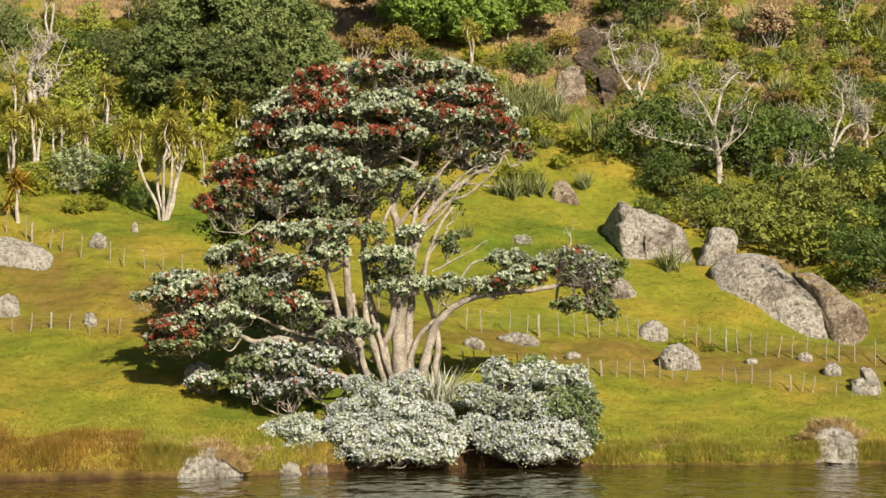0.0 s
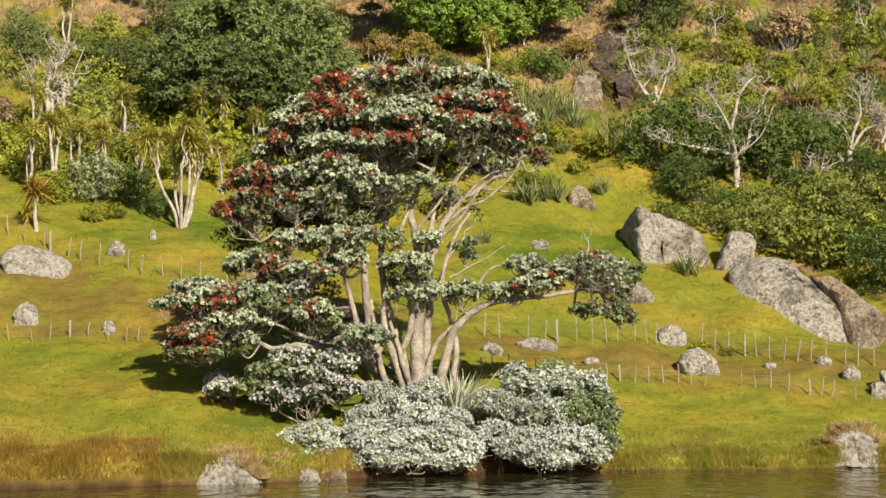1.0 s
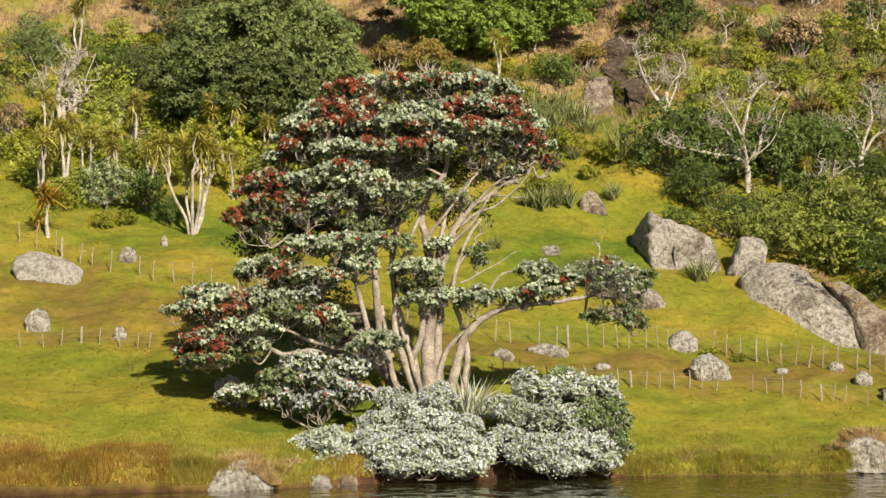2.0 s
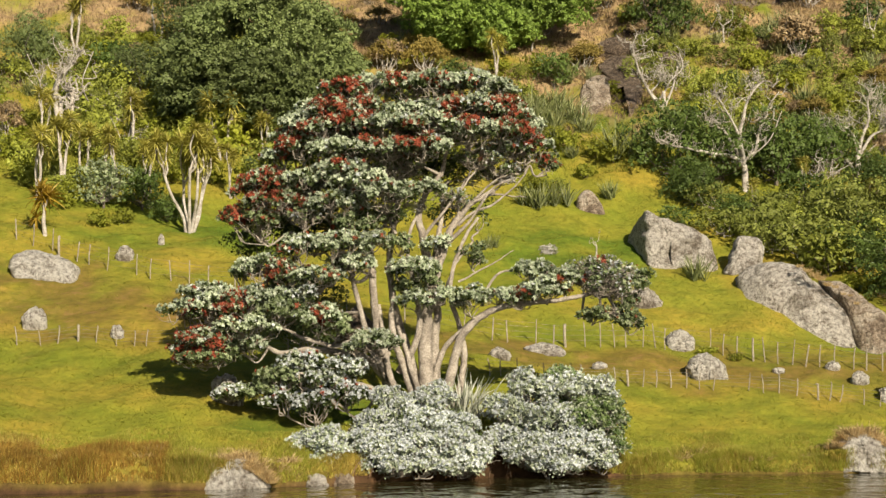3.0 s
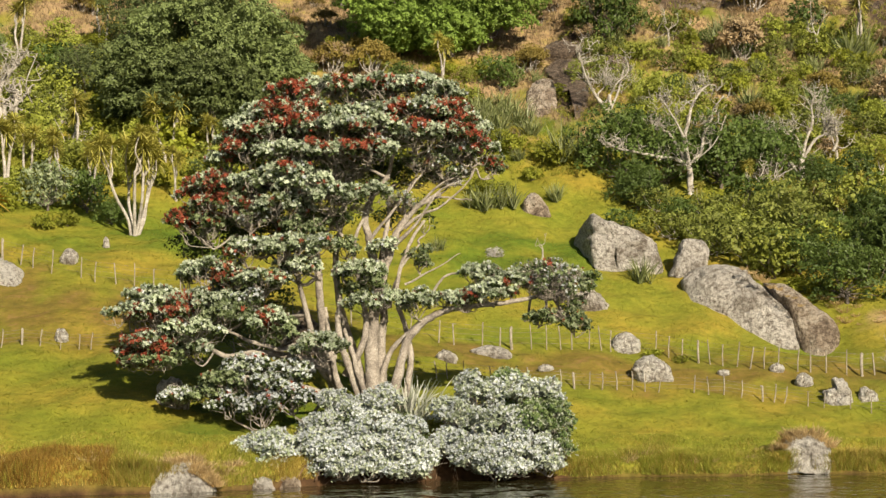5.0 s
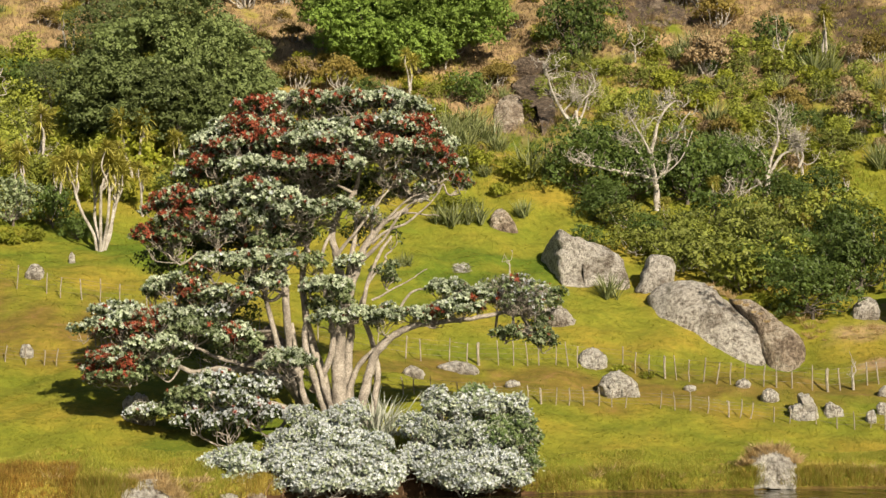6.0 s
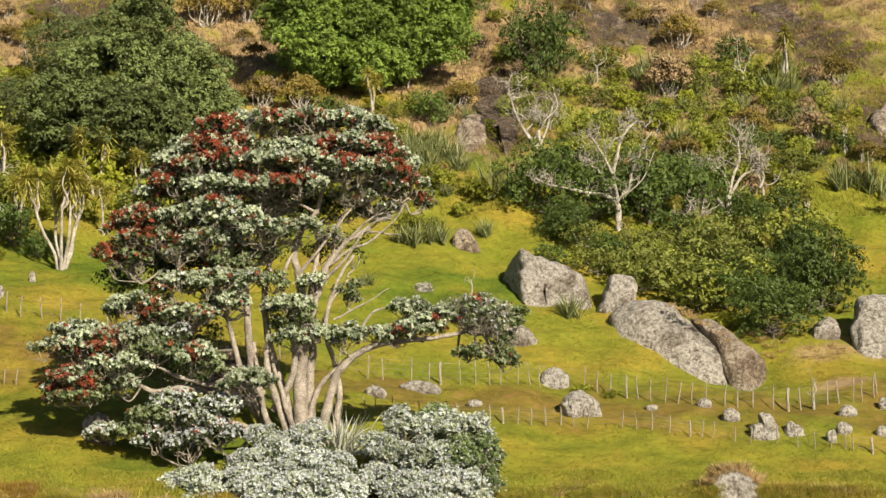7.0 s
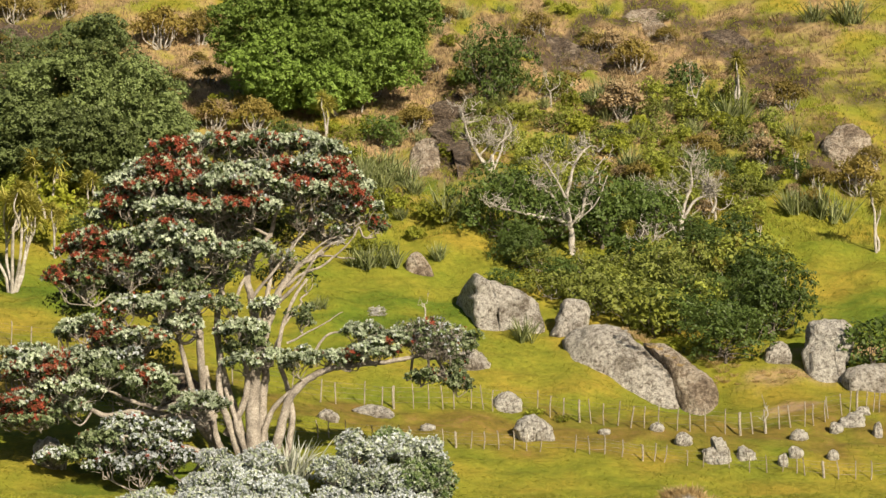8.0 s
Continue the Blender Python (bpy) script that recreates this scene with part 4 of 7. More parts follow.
TUFTS = [
    (0.80, -1.2, 7.10, 0.50, 0.30, 'S'), (-0.95, -1.0, 7.14, 0.50, 0.32, 'G'), (2.30, -0.4, 6.66, 0.50, 0.50, 'G'),
    (2.58, 0.6, 8.67, 0.43, 0.71, 'D'), (1.09, 0.8, 8.66, 0.46, 0.36, 'D'), (-1.89, -3.0, 2.76, 1.07, 0.46, 'S'), (3.63, 0.4, 10.54, 1.02, 0.31, 'T'),
    (2.61, -0.6, 11.07, 1.00, 0.40, 'T'), (4.40, 0.2, 11.15, 0.61, 0.51, 'T'), (4.13, -0.6, 11.49, 0.90, 0.25, 'B'),
    (1.57, -0.4, 9.33, 0.65, 0.30, 'T'), (-1.32, -1.0, 8.42, 0.65, 0.35, 'G'), (-0.89, -1.6, 10.62, 0.99, 0.40, 'T'),
    (-2.93, -1.0, 10.71, 0.75, 0.30, 'T'),
]
SKIRT = [
    (-3.38, -2.6, 1.69, 0.98, 0.44, 'B'), (-5.02, -2.8, 1.95, 0.93, 0.42, 'B'), (-6.07, -2.6, 1.29, 0.98, 0.42, 'G'),
    (-4.33, -3.0, 1.22, 1.07, 0.34, 'B'), (-6.88, -2.4, 0.76, 0.74, 0.34, 'G'), (-6.13, -2.8, 0.46, 0.54, 0.49, 'B'),
    (-4.56, -3.2, 0.25, 0.78, 0.44, 'W'), (-3.31, -3.0, 0.62, 0.93, 0.49, 'W'), (-8.17, -2.2, 0.72, 0.74, 0.27, 'B'),
]
# inner D masses: their dark leaf colour stands in for shade inside the crown
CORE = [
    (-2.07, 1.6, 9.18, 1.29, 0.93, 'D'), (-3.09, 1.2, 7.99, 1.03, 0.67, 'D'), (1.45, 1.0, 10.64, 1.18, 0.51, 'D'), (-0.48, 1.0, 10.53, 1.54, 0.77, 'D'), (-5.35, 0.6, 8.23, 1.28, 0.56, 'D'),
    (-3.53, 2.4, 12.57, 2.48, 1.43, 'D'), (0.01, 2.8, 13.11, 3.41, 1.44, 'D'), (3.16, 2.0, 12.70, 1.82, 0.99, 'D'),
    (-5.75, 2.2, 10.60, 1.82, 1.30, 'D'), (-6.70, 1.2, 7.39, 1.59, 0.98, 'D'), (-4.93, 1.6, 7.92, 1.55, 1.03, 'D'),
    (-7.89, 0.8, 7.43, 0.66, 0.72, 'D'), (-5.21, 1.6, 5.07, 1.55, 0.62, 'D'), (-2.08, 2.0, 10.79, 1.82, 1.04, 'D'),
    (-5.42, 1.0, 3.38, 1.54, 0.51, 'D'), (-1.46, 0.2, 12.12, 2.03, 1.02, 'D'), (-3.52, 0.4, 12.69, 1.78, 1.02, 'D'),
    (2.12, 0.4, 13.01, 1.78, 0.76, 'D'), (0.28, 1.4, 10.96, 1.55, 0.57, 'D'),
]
# where the red blossom sits: across, up, reach
RED_HIGH = [
    (-3.53, 13.89, 0.95), (-3.79, 13.00, 0.90), (-3.91, 13.56, 0.75), (-2.90, 14.26, 0.55), (-2.15, 13.24, 0.45), (-2.28, 12.78, 0.35),
    (-3.04, 12.61, 0.35), (-0.53, 11.95, 0.45), (0.10, 11.69, 0.65), (-0.41, 11.39, 0.55), (0.35, 11.69, 0.40), (-0.03, 11.18, 0.40),
    (-1.66, 11.58, 0.35), (-2.16, 11.89, 0.40), (2.40, 14.25, 0.35), (2.37, 12.55, 0.55), (2.63, 12.80, 0.30), (1.50, 13.07, 0.55),
    (3.89, 13.04, 0.80), (4.26, 12.53, 0.65), (3.77, 13.42, 0.50), (4.88, 12.01, 0.45), (5.38, 11.50, 0.55), (5.74, 10.61, 0.45),
    (-5.68, 11.94, 0.60), (-4.80, 12.13, 0.35), (-5.94, 11.51, 0.40), (-6.14, 10.88, 0.35), (-5.56, 10.75, 0.35), (-3.30, 10.72, 0.35),
    (-6.90, 10.01, 0.90),
]
RED_LOW = [
    (-7.08, 9.50, 0.75), (-7.95, 9.46, 0.45), (-6.45, 9.19, 0.85), (-5.20, 9.23, 0.50), (-8.21, 8.64, 0.60), (-8.08, 8.21, 0.35), (-3.19, 8.65, 0.25),
    (-6.20, 8.99, 0.60), (-9.85, 3.02, 0.90), (-10.72, 2.53, 0.60), (-10.22, 3.28, 0.45), (-8.73, 2.76, 0.55), (-9.47, 4.14, 0.50),
    (-8.22, 4.37, 0.55), (-7.72, 4.62, 0.40), (-6.22, 5.97, 0.50), (-5.31, 6.59, 0.30), (-4.35, 4.32, 0.30), (-4.11, 3.82, 0.35), (4.48, 4.79, 0.42),
    (4.78, 4.63, 0.22), (6.29, 5.57, 0.27), (6.53, 5.06, 0.20), (6.73, 4.56, 0.15), (9.79, 5.27, 0.27), (8.06, 6.35, 0.20), (-3.83, 7.95, 0.25),
    (-5.96, 6.85, 0.25), (0.63, 14.60, 0.35), (-1.00, 14.62, 0.50), (1.14, 14.47, 0.30), (4.37, 11.38, 0.35),
]
TREE_AT = (-2.16, 79.60, 3.06)


def clump_tips(pads, rng, per):
    """Leaf places over rounded clumps, thick on top and thin below."""
    ps, axs = [], []
    for c, r in pads:
        p, a = on_pad(c, r, max(10, int(per * r[0] * r[0])), rng, -0.2, 0.12)
        ps.append(p), axs.append(a)
    return np.vstack(ps), np.vstack(axs), [len(p) for p in ps]


def clumps_over(c, r, rng, low, size, cover=1.15):
    """Clumps enough to cover an egg-shaped mass down to the height low."""
    a, b, d = r
    area = 12.57 * (((a * b) ** 1.6 + (a * d) ** 1.6 + (b * d) ** 1.6) / 3) ** 0.625 * (1 - low) / 2
    n = max(3, int(cover * area / (3.14 * size * size)))
    out = []
    for p in spread_pads(c, r, n, rng, low, 0.97, 0.86, 1.05):
        q = size * rng.uniform(0.7, 1.25)
        out.append((p, (q, q, q * rng.uniform(0.55, 0.75))))
    return out


def tip_rosettes(name, p, axis, rng, k, length, width, material, wide=70):
    """Cup-shaped rosettes of k leaves, each rosette one connected piece round its twig's tip."""
    n = len(p)
    axis = axis / (np.linalg.norm(axis, axis=1)[:, None] + 1e-9)
    u = np.cross(axis, rng.normal(size=(n, 3)))
    u /= np.linalg.norm(u, axis=1)[:, None] + 1e-9
    w = np.cross(axis, u)
    v = np.empty((n, 1 + 3 * k, 3))
    v[:, 0] = p
    size = rng.uniform(0.75, 1.25, n)
    for j in range(k):
        phi = 2.4 * j + rng.uniform(-0.35, 0.35, n)
        tilt = np.radians((wide if j % 2 else wide * 0.5) + rng.uniform(-12, 12, n))
        out = u * np.cos(phi)[:, None] + w * np.sin(phi)[:, None]
        d = axis * np.cos(tilt)[:, None] + out * np.sin(tilt)[:, None]
        side = w * np.cos(phi)[:, None] - u * np.sin(phi)[:, None]
        L, W = (size * length * rng.uniform(0.8, 1.15, n))[:, None], (size * width)[:, None] / 2
        v[:, 1 + 3 * j] = p + d * L * 0.55 + side * W
        v[:, 2 + 3 * j] = p + d * L + axis * L * 0.08
        v[:, 3 + 3 * j] = p + d * L * 0.55 - side * W
    first = np.arange(n)[:, None, None] * (1 + 3 * k)
    leaf = np.array([[0, 1 + 3 * j, 2 + 3 * j, 3 + 3 * j] for j in range(k)])[None]
    idx = (first + leaf).reshape(-1).astype(np.int32)
    me = bpy.data.meshes.new(name)
    me.vertices.add(v.shape[0] * v.shape[1])
    me.vertices.foreach_set("co", np.ascontiguousarray(v, dtype=np.float32).ravel())
    me.loops.add(len(idx))
    me.loops.foreach_set("vertex_index", idx)
    me.polygons.add(len(idx) // 4)
    me.polygons.foreach_set("loop_start", np.arange(0, len(idx), 4, dtype=np.int32))
    me.update(calc_edges=True)
    me.materials.append(material)
    return new(name, me)


def leafy_masses(e, masses, rng, nodes, red=(), leaf_name="crown"):
    """Masses of foliage on a tree or bush: clumps of rosettes on crooked twigs that spring from the nearest limb."""
    v, f = [], []
    tone = {"N": M_FRESH, "S": M_SILVER, "G": M_GREYGREEN, "T": M_GREYGREEN, "W": M_WHITE, "B": M_SILVER}
    red_p, red_a, old_p, old_a = [], [], [], []
    for x, y, z, a, c, kind in masses:
        mid, deep = (x, y, z), min(1.3, max(0.4, 0.95 * a))
        low = {"S": -0.35, "T": -0.9, "D": -0.8}.get(kind, -0.6)
        # D masses get the dark leaf colour that imitates inner shade
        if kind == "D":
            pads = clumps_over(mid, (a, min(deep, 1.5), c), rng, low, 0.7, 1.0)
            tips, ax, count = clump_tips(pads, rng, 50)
            under(quad_object(leaf_name, rosettes(tips, ax, rng, 5, 0.19, 0.1, 0.5), M_SHADE), e, "dark green inner leaves, their colour standing in for inner shade")
        else:
            pads = clumps_over(mid, (a, deep, c), rng, low, min(0.40, 0.16 + 0.45 * c), 1.15 if leaf_name == "foliage" else 0.95)
            tips, ax, count = clump_tips(pads, rng, 380 if kind == "W" else 240)
        hub = np.array([x, y + 0.2, z - 0.9 * c - 0.15])
        d = np.linalg.norm((nodes - hub) * np.array([1, 1, 1.2]), axis=1)
        s = nodes[int(np.argmin(d + 0.8 * np.maximum(0, nodes[:, 2] - hub[2])))]
        ln = limb_to(s, hub, rng, 0.1, 0.12, 4)
        tube(ln, 0.045 + 0.014 * min(5, d.min()), 0.035, 5, v, f, rng)
        for p, q in pads:
            way = limb_to(ln[-rng.randint(1, 5)], np.array(p) - np.array([0, 0, 0.25 * q[2]]), rng, 0.06, 0.13, 3)
            tube(way, 0.03, 0.014, 5, v, f, rng)
            for _ in range(12 if kind == "T" else 3 if kind != "D" else 0):
                t = np.array(p) + rng.normal(size=3) * np.array(q) * 0.6
                tube(limb_to(way[-rng.randint(2, 6)], t, rng, 0.0, 0.14, 3), 0.015, 0.007, 4, v, f, rng)
        if kind == "D":
            continue
        if kind == "T":
            some = rng.uniform(size=len(tips)) < 0.22
            count = [int(t.sum()) for t in np.split(some, np.cumsum(count)[:-1])]
            tips, ax = tips[some], ax[some]
        ax = ax / np.linalg.norm(ax, axis=1)[:, None] + (0.55 if leaf_name == "foliage" else 0.32) * rng.normal(size=ax.shape)
        score = np.zeros(len(tips))
        for bx, bz, reach in red:
            score = np.maximum(score, 1.25 - np.hypot(tips[:, 0] - bx, tips[:, 2] - bz) / (1.1 * reach))
        flower = np.repeat(np.clip(rng.normal(0.8, 0.35, len(pads)), 0.1, 1.3), count)
        bloom = (rng.uniform(size=len(tips)) < (0.015 + np.clip(0.95 * score, 0, 0.72)) * flower) if len(red) else np.zeros(len(tips), bool)
        red_p.append(tips[bloom]), red_a.append(ax[bloom])
        white = (rng.uniform(size=len(tips)) < {"B": 0.68, "S": 0.06, "T": 0.4}.get(kind, 0.0)) & ~bloom
        rest = ~bloom & ~white
        under(tip_rosettes(leaf_name, tips[rest], ax[rest], rng, 8, 0.095 if kind == "W" else 0.125, 0.055 if kind == "W" else 0.064, tone[kind], 52 if kind == "W" else 66), e, {"W": "leaves whitened by bird droppings"}.get(kind, ""))
        if white.any():
            under(tip_rosettes(leaf_name, tips[white], ax[white], rng, 8, 0.11, 0.06, M_WHITE, 52), e, "leaves whitened by bird droppings")
        # old leaves under the tips; the tree's are coloured dark as gap shade
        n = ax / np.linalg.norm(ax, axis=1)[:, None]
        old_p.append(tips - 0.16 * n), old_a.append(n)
    under(quad_object(leaf_name, rosettes(np.vstack(old_p), np.vstack(old_a), rng, 3, 0.17, 0.08, 0.7), M_SILVER if leaf_name == "foliage" else M_SHADE), e, "older dull green leaves, coloured darker in the tree for gap shade")
    if len(red):
        p, a = np.vstack(red_p), np.vstack(red_a)
        under(tip_rosettes("blossom", p + 0.03 * a, a, rng, 10, 0.14, 0.055, M_RED, 80), e, "dark red brush-like blossom")
    tagged(under(mesh_object("branchwork", v, f, M_BARK), e, "thin pale crooked branches"), kind="stuff")


def great_tree():
    """The spreading tree on the bank: many pale stems, layered silver-green clumps, red blossom."""
    rng = np.random.RandomState(11)
    e = base("great_tree", TREE_AT, "huge spreading silver-green coastal tree with many pale trunks and red blossom", "tree")
    lines = []
    for r0, r1, pts in BOUGHS:
        v, f = [], []
        ln = bend(pts, 6)
        wob = np.cumsum(rng.normal(size=ln.shape) * 0.012, axis=0)
        ln = ln + wob - wob[0]
        tube(ln, r0 * 0.84, r1 * 0.72, 10, v, f, rng, 0.11, 0.6)
        lines.append(ln)
        under(mesh_object("limb", v, f, M_BARK), e, "pale grey-brown limb")
    nodes = np.vstack([ln[len(ln) // 4:] for ln in lines])
    leafy_masses(e, CORE + TOP + BANDS + MIDDLE + WAIST + ARM_LEFT + ARM_RIGHT + TUFTS + SKIRT, rng, nodes, RED_HIGH + RED_LOW)
    return e


great_tree()

# the bushes at its foot, in the same way
WHITE_BUSH = [
    (-1.57, -0.2, 2.51, 0.77, 0.48, 'W'), (-1.91, -0.6, 1.60, 0.77, 0.67, 'W'), (-0.62, 0.2, 3.06, 0.68, 0.44, 'W'),
    (-1.06, 0.4, 3.60, 0.63, 0.34, 'W'), (0.83, 0.3, 3.52, 0.82, 0.48, 'W'), (0.64, -0.2, 2.58, 0.96, 0.55, 'W'),
    (-0.37, -0.5, 2.05, 0.82, 0.48, 'W'), (-1.07, -0.9, 1.44, 1.05, 0.62, 'W'), (0.17, -1.0, 1.43, 0.91, 0.57, 'W'),
    (1.59, -0.8, 1.63, 0.96, 0.67, 'W'), (1.90, -0.2, 2.32, 0.82, 0.48, 'W'), (2.58, -0.9, 1.15, 0.62, 0.52, 'W'),
    (-0.54, -1.2, 0.79, 0.81, 0.40, 'W'), (-1.49, -1.0, 0.88, 0.71, 0.48, 'W'), (0.60, -1.3, 0.87, 0.66, 0.33, 'W'),
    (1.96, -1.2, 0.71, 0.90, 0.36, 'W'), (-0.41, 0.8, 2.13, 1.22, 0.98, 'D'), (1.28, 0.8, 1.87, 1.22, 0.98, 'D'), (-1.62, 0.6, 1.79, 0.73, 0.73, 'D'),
]
HALF_BUSH = [
    (-2.20, -0.5, 1.42, 0.83, 0.58, 'W'), (-2.16, 0.1, 2.75, 0.83, 0.59, 'B'), (-1.07, 0.3, 3.52, 0.93, 0.64, 'B'),
    (-1.50, 0.4, 4.21, 0.34, 0.30, 'B'), (0.51, 0.4, 3.74, 1.08, 0.59, 'B'), (0.28, 0.5, 4.28, 0.54, 0.30, 'N'), (1.78, 0.4, 3.48, 0.59, 0.49, 'B'),
    (-0.48, -0.3, 2.35, 1.17, 0.63, 'B'), (0.95, 0.0, 2.52, 1.03, 0.64, 'N'), (2.19, 0.2, 2.26, 0.64, 0.83, 'N'), (2.24, -0.1, 1.15, 0.59, 0.64, 'N'),
    (-1.05, -0.8, 1.17, 1.07, 0.63, 'W'), (0.40, -0.9, 1.21, 1.06, 0.63, 'W'), (1.42, -0.7, 1.14, 0.83, 0.63, 'W'),
    (-0.06, -1.1, 0.50, 1.06, 0.31, 'W'), (1.64, -0.8, 0.61, 0.68, 0.34, 'B'), (-1.45, -1.0, 0.76, 0.73, 0.34, 'W'),
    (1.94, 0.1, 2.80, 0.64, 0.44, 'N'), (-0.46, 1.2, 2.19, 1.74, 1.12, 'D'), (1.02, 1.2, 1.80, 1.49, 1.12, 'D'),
]
PALE_BUSH = [
    (0.07, -0.2, 1.57, 0.72, 0.48, 'B'), (-0.65, -0.1, 1.34, 0.67, 0.38, 'B'), (-0.16, -0.4, 0.73, 0.90, 0.43, 'B'),
    (0.64, -0.3, 0.72, 0.48, 0.48, 'B'), (-0.84, -0.2, 0.66, 0.57, 0.33, 'B'), (0.33, -0.5, 1.25, 0.62, 0.52, 'B'),
    (-0.22, 0.4, 1.03, 0.72, 0.58, 'D'),
]


def foot_bush(at, masses, seed, label):
    """A dense bush over the water, whitened by droppings."""
    rng = np.random.RandomState(seed)
    e = base("waterside_bush", at, label, "bush")
    stems = []
    for k in range(7):
        v, f = [], []
        x, y, z = masses[(k * 3) % len(masses)][:3]
        ln = limb_to((0.3 * x, 0.7, 0.5), (x, y + 0.4, z - 0.2), rng, 0.1, 0.12, 5)
        tube(ln, 0.11, 0.05, 6, v, f, rng)
        under(mesh_object("stem", v, f, M_BARK), e)
        stems.append(ln[3:])
    leafy_masses(e, masses, rng, np.vstack(stems), (), "foliage")
    return e


foot_bush((-2.46, 75.90, -0.08), WHITE_BUSH, 21, "dense bush whitened by bird droppings over the water")
foot_bush((3.73, 77.00, 0.10), HALF_BUSH, 22, "round bush, half white with droppings, half green")
foot_bush((-6.20, 75.20, 0.20), PALE_BUSH, 23, "small pale grey-green bush on the bank under the tree")


def bank_roots():
    """Roots laid bare on the undercut bank below the tree, some hanging down to the water."""
    rng = np.random.RandomState(31)
    e = base("exposed_roots", (0.0, 76.0, 0.8), "bare brown tree roots hanging over the undercut bank", "roots")
    for _ in range(44):
        x = rng.uniform(-4.2, 5.2)
        y = float(shore(x)) + rng.uniform(0.9, 1.5)
        top = np.array([x, y, gz(x, y) + 0.03])
        x2 = x + rng.normal() * 0.7
        y2 = float(shore(x2)) + rng.uniform(-0.05, 0.3)
        low = np.array([x2, y2, max(0.0, gz(x2, y2)) + rng.uniform(0.0, 0.25)])
        mid = 0.5 * (top + low) + np.array([rng.normal() * 0.2, -0.25, 0.22])
        v, f = [], []
        r = rng.uniform(0.02, 0.06)
        tube(bend([top, mid, low], 6) - np.array([0.0, 76.0, 0.8]), r, r * 0.45, 6, v, f, rng, 0.15)
        under(mesh_object("root", v, f, M_ROOT), e)
    return e


bank_roots()


def nest(at, w, seed, label):
    """A heap of pale sticks in a fork, whitened by droppings."""
    rng = np.random.RandomState(seed)
    v, f = [], []
    for _ in range(70):
        a, q = rng.uniform(0, 6.28), w / 2 * math.sqrt(rng.uniform())
        c = np.array([q * math.cos(a), q * math.sin(a), w * rng.uniform(-0.2, 0.22)])
        d = np.array([-math.sin(a), math.cos(a), 0.0]) * w * rng.uniform(0.15, 0.32) + rng.normal(size=3) * 0.08 * w
        tube([c - d, c + rng.normal(size=3) * 0.03, c + d], 0.016, 0.01, 4, v, f, rng)
    ob = mesh_object("nest", v, f, M_DROPPINGS)
    ob.location = at
    return tagged(ob, label, "nest", "nests in the tree")


nest((0.05, 80.50, 13.23), 1.14, 400, "untidy stick nest whitened by bird droppings in the tree")
nest((3.59, 79.80, 9.99), 0.81, 401, "untidy stick nest whitened by bird droppings in the tree")
nest((-2.35, 79.00, 11.92), 1.01, 402, "untidy stick nest whitened by bird droppings in the tree")
nest((-3.64, 79.40, 10.44), 0.96, 403, "untidy stick nest whitened by bird droppings in the tree")
nest((5.45, 79.30, 8.85), 0.76, 404, "untidy stick nest whitened by bird droppings in the tree")
nest((1.71, 79.80, 13.20), 0.91, 405, "untidy stick nest whitened by bird droppings in the tree")

# ---- rocks on the hillside ----
LEFT_ROCK = [(-1.50, -0.25), (-1.38, 0.30), (-1.02, 0.82), (-0.42, 1.16), (0.15, 1.20), (0.66, 0.92), (1.15, 0.48), (1.48, 0.05), (1.58, -0.25)]
RIGHT_ROCK = [(-1.25, -0.30), (-1.02, 0.42), (-0.35, 0.92), (0.48, 0.86), (1.10, 0.42), (1.32, -0.31)]
crag("large pale grey angular boulder with a dark cleft", 638, [(-2.02, 1.01), (-1.62, 2.24), (-0.99, 3.40), (-0.73, 3.58), (-0.20, 3.21), (1.50, 2.52), (2.85, 1.76), (3.35, 0.87), (3.16, -0.04), (1.36, -0.30), (-0.08, -0.28), (-1.02, 0.22)], 4.2, (11.86, 109.40, 10.84), M_ROCK, corner=(-0.95, 3.0), square=3.8, lean=0.25, rough=0.2)
crag("lichen-grey boulder beside a larger one", 262, [(-1.16, 0.50), (-0.45, 1.33), (-0.02, 2.19), (0.91, 2.25), (1.39, 1.79), (1.29, 0.95), (0.75, -0.01), (-0.12, -0.21)], 2.2, (16.39, 107.24, 10.36), M_ROCK, lean=0.3)
crag("massive lichen-grey wedge-shaped boulder", 65, [(-3.13, 1.46), (-2.49, 2.32), (-1.33, 3.06), (-0.54, 3.30), (0.96, 3.07), (1.42, 2.44), (2.27, 1.58), (3.27, 0.23), (3.55, -0.90), (3.34, -1.85), (2.57, -1.77), (1.36, -1.04), (-0.02, -0.16), (-1.45, 0.54)], 4.0, (18.17, 102.72, 7.55), M_ROCK, lean=0.55, square=2.3, rough=0.12, skew=-0.45)
crag("brown-stained end of a massive boulder", 66, [(-2.07, 3.72), (-0.89, 3.55), (0.30, 2.32), (1.09, 1.68), (1.46, 0.74), (1.09, -0.09), (-0.03, -0.25), (-0.72, -0.18), (-1.16, 1.28)], 3.6, (22.28, 100.25, 5.90), M_TANROCK, lean=0.5, square=2.4, skew=-0.4)
crag("broken pale rock outcrop in the grass", 760, [(-3.79, 1.02), (-3.53, 1.73), (-2.64, 2.05), (-1.51, 1.84), (-0.69, 1.56), (-0.08, 1.23), (0.45, 0.57), (0.64, 0.12), (0.19, -0.26), (-0.60, -0.12), (-1.27, 0.21), (-2.38, 0.35)], 2.4, (-22.06, 98.61, 9.66), M_PALEROCK, rough=0.3, lean=0.6)
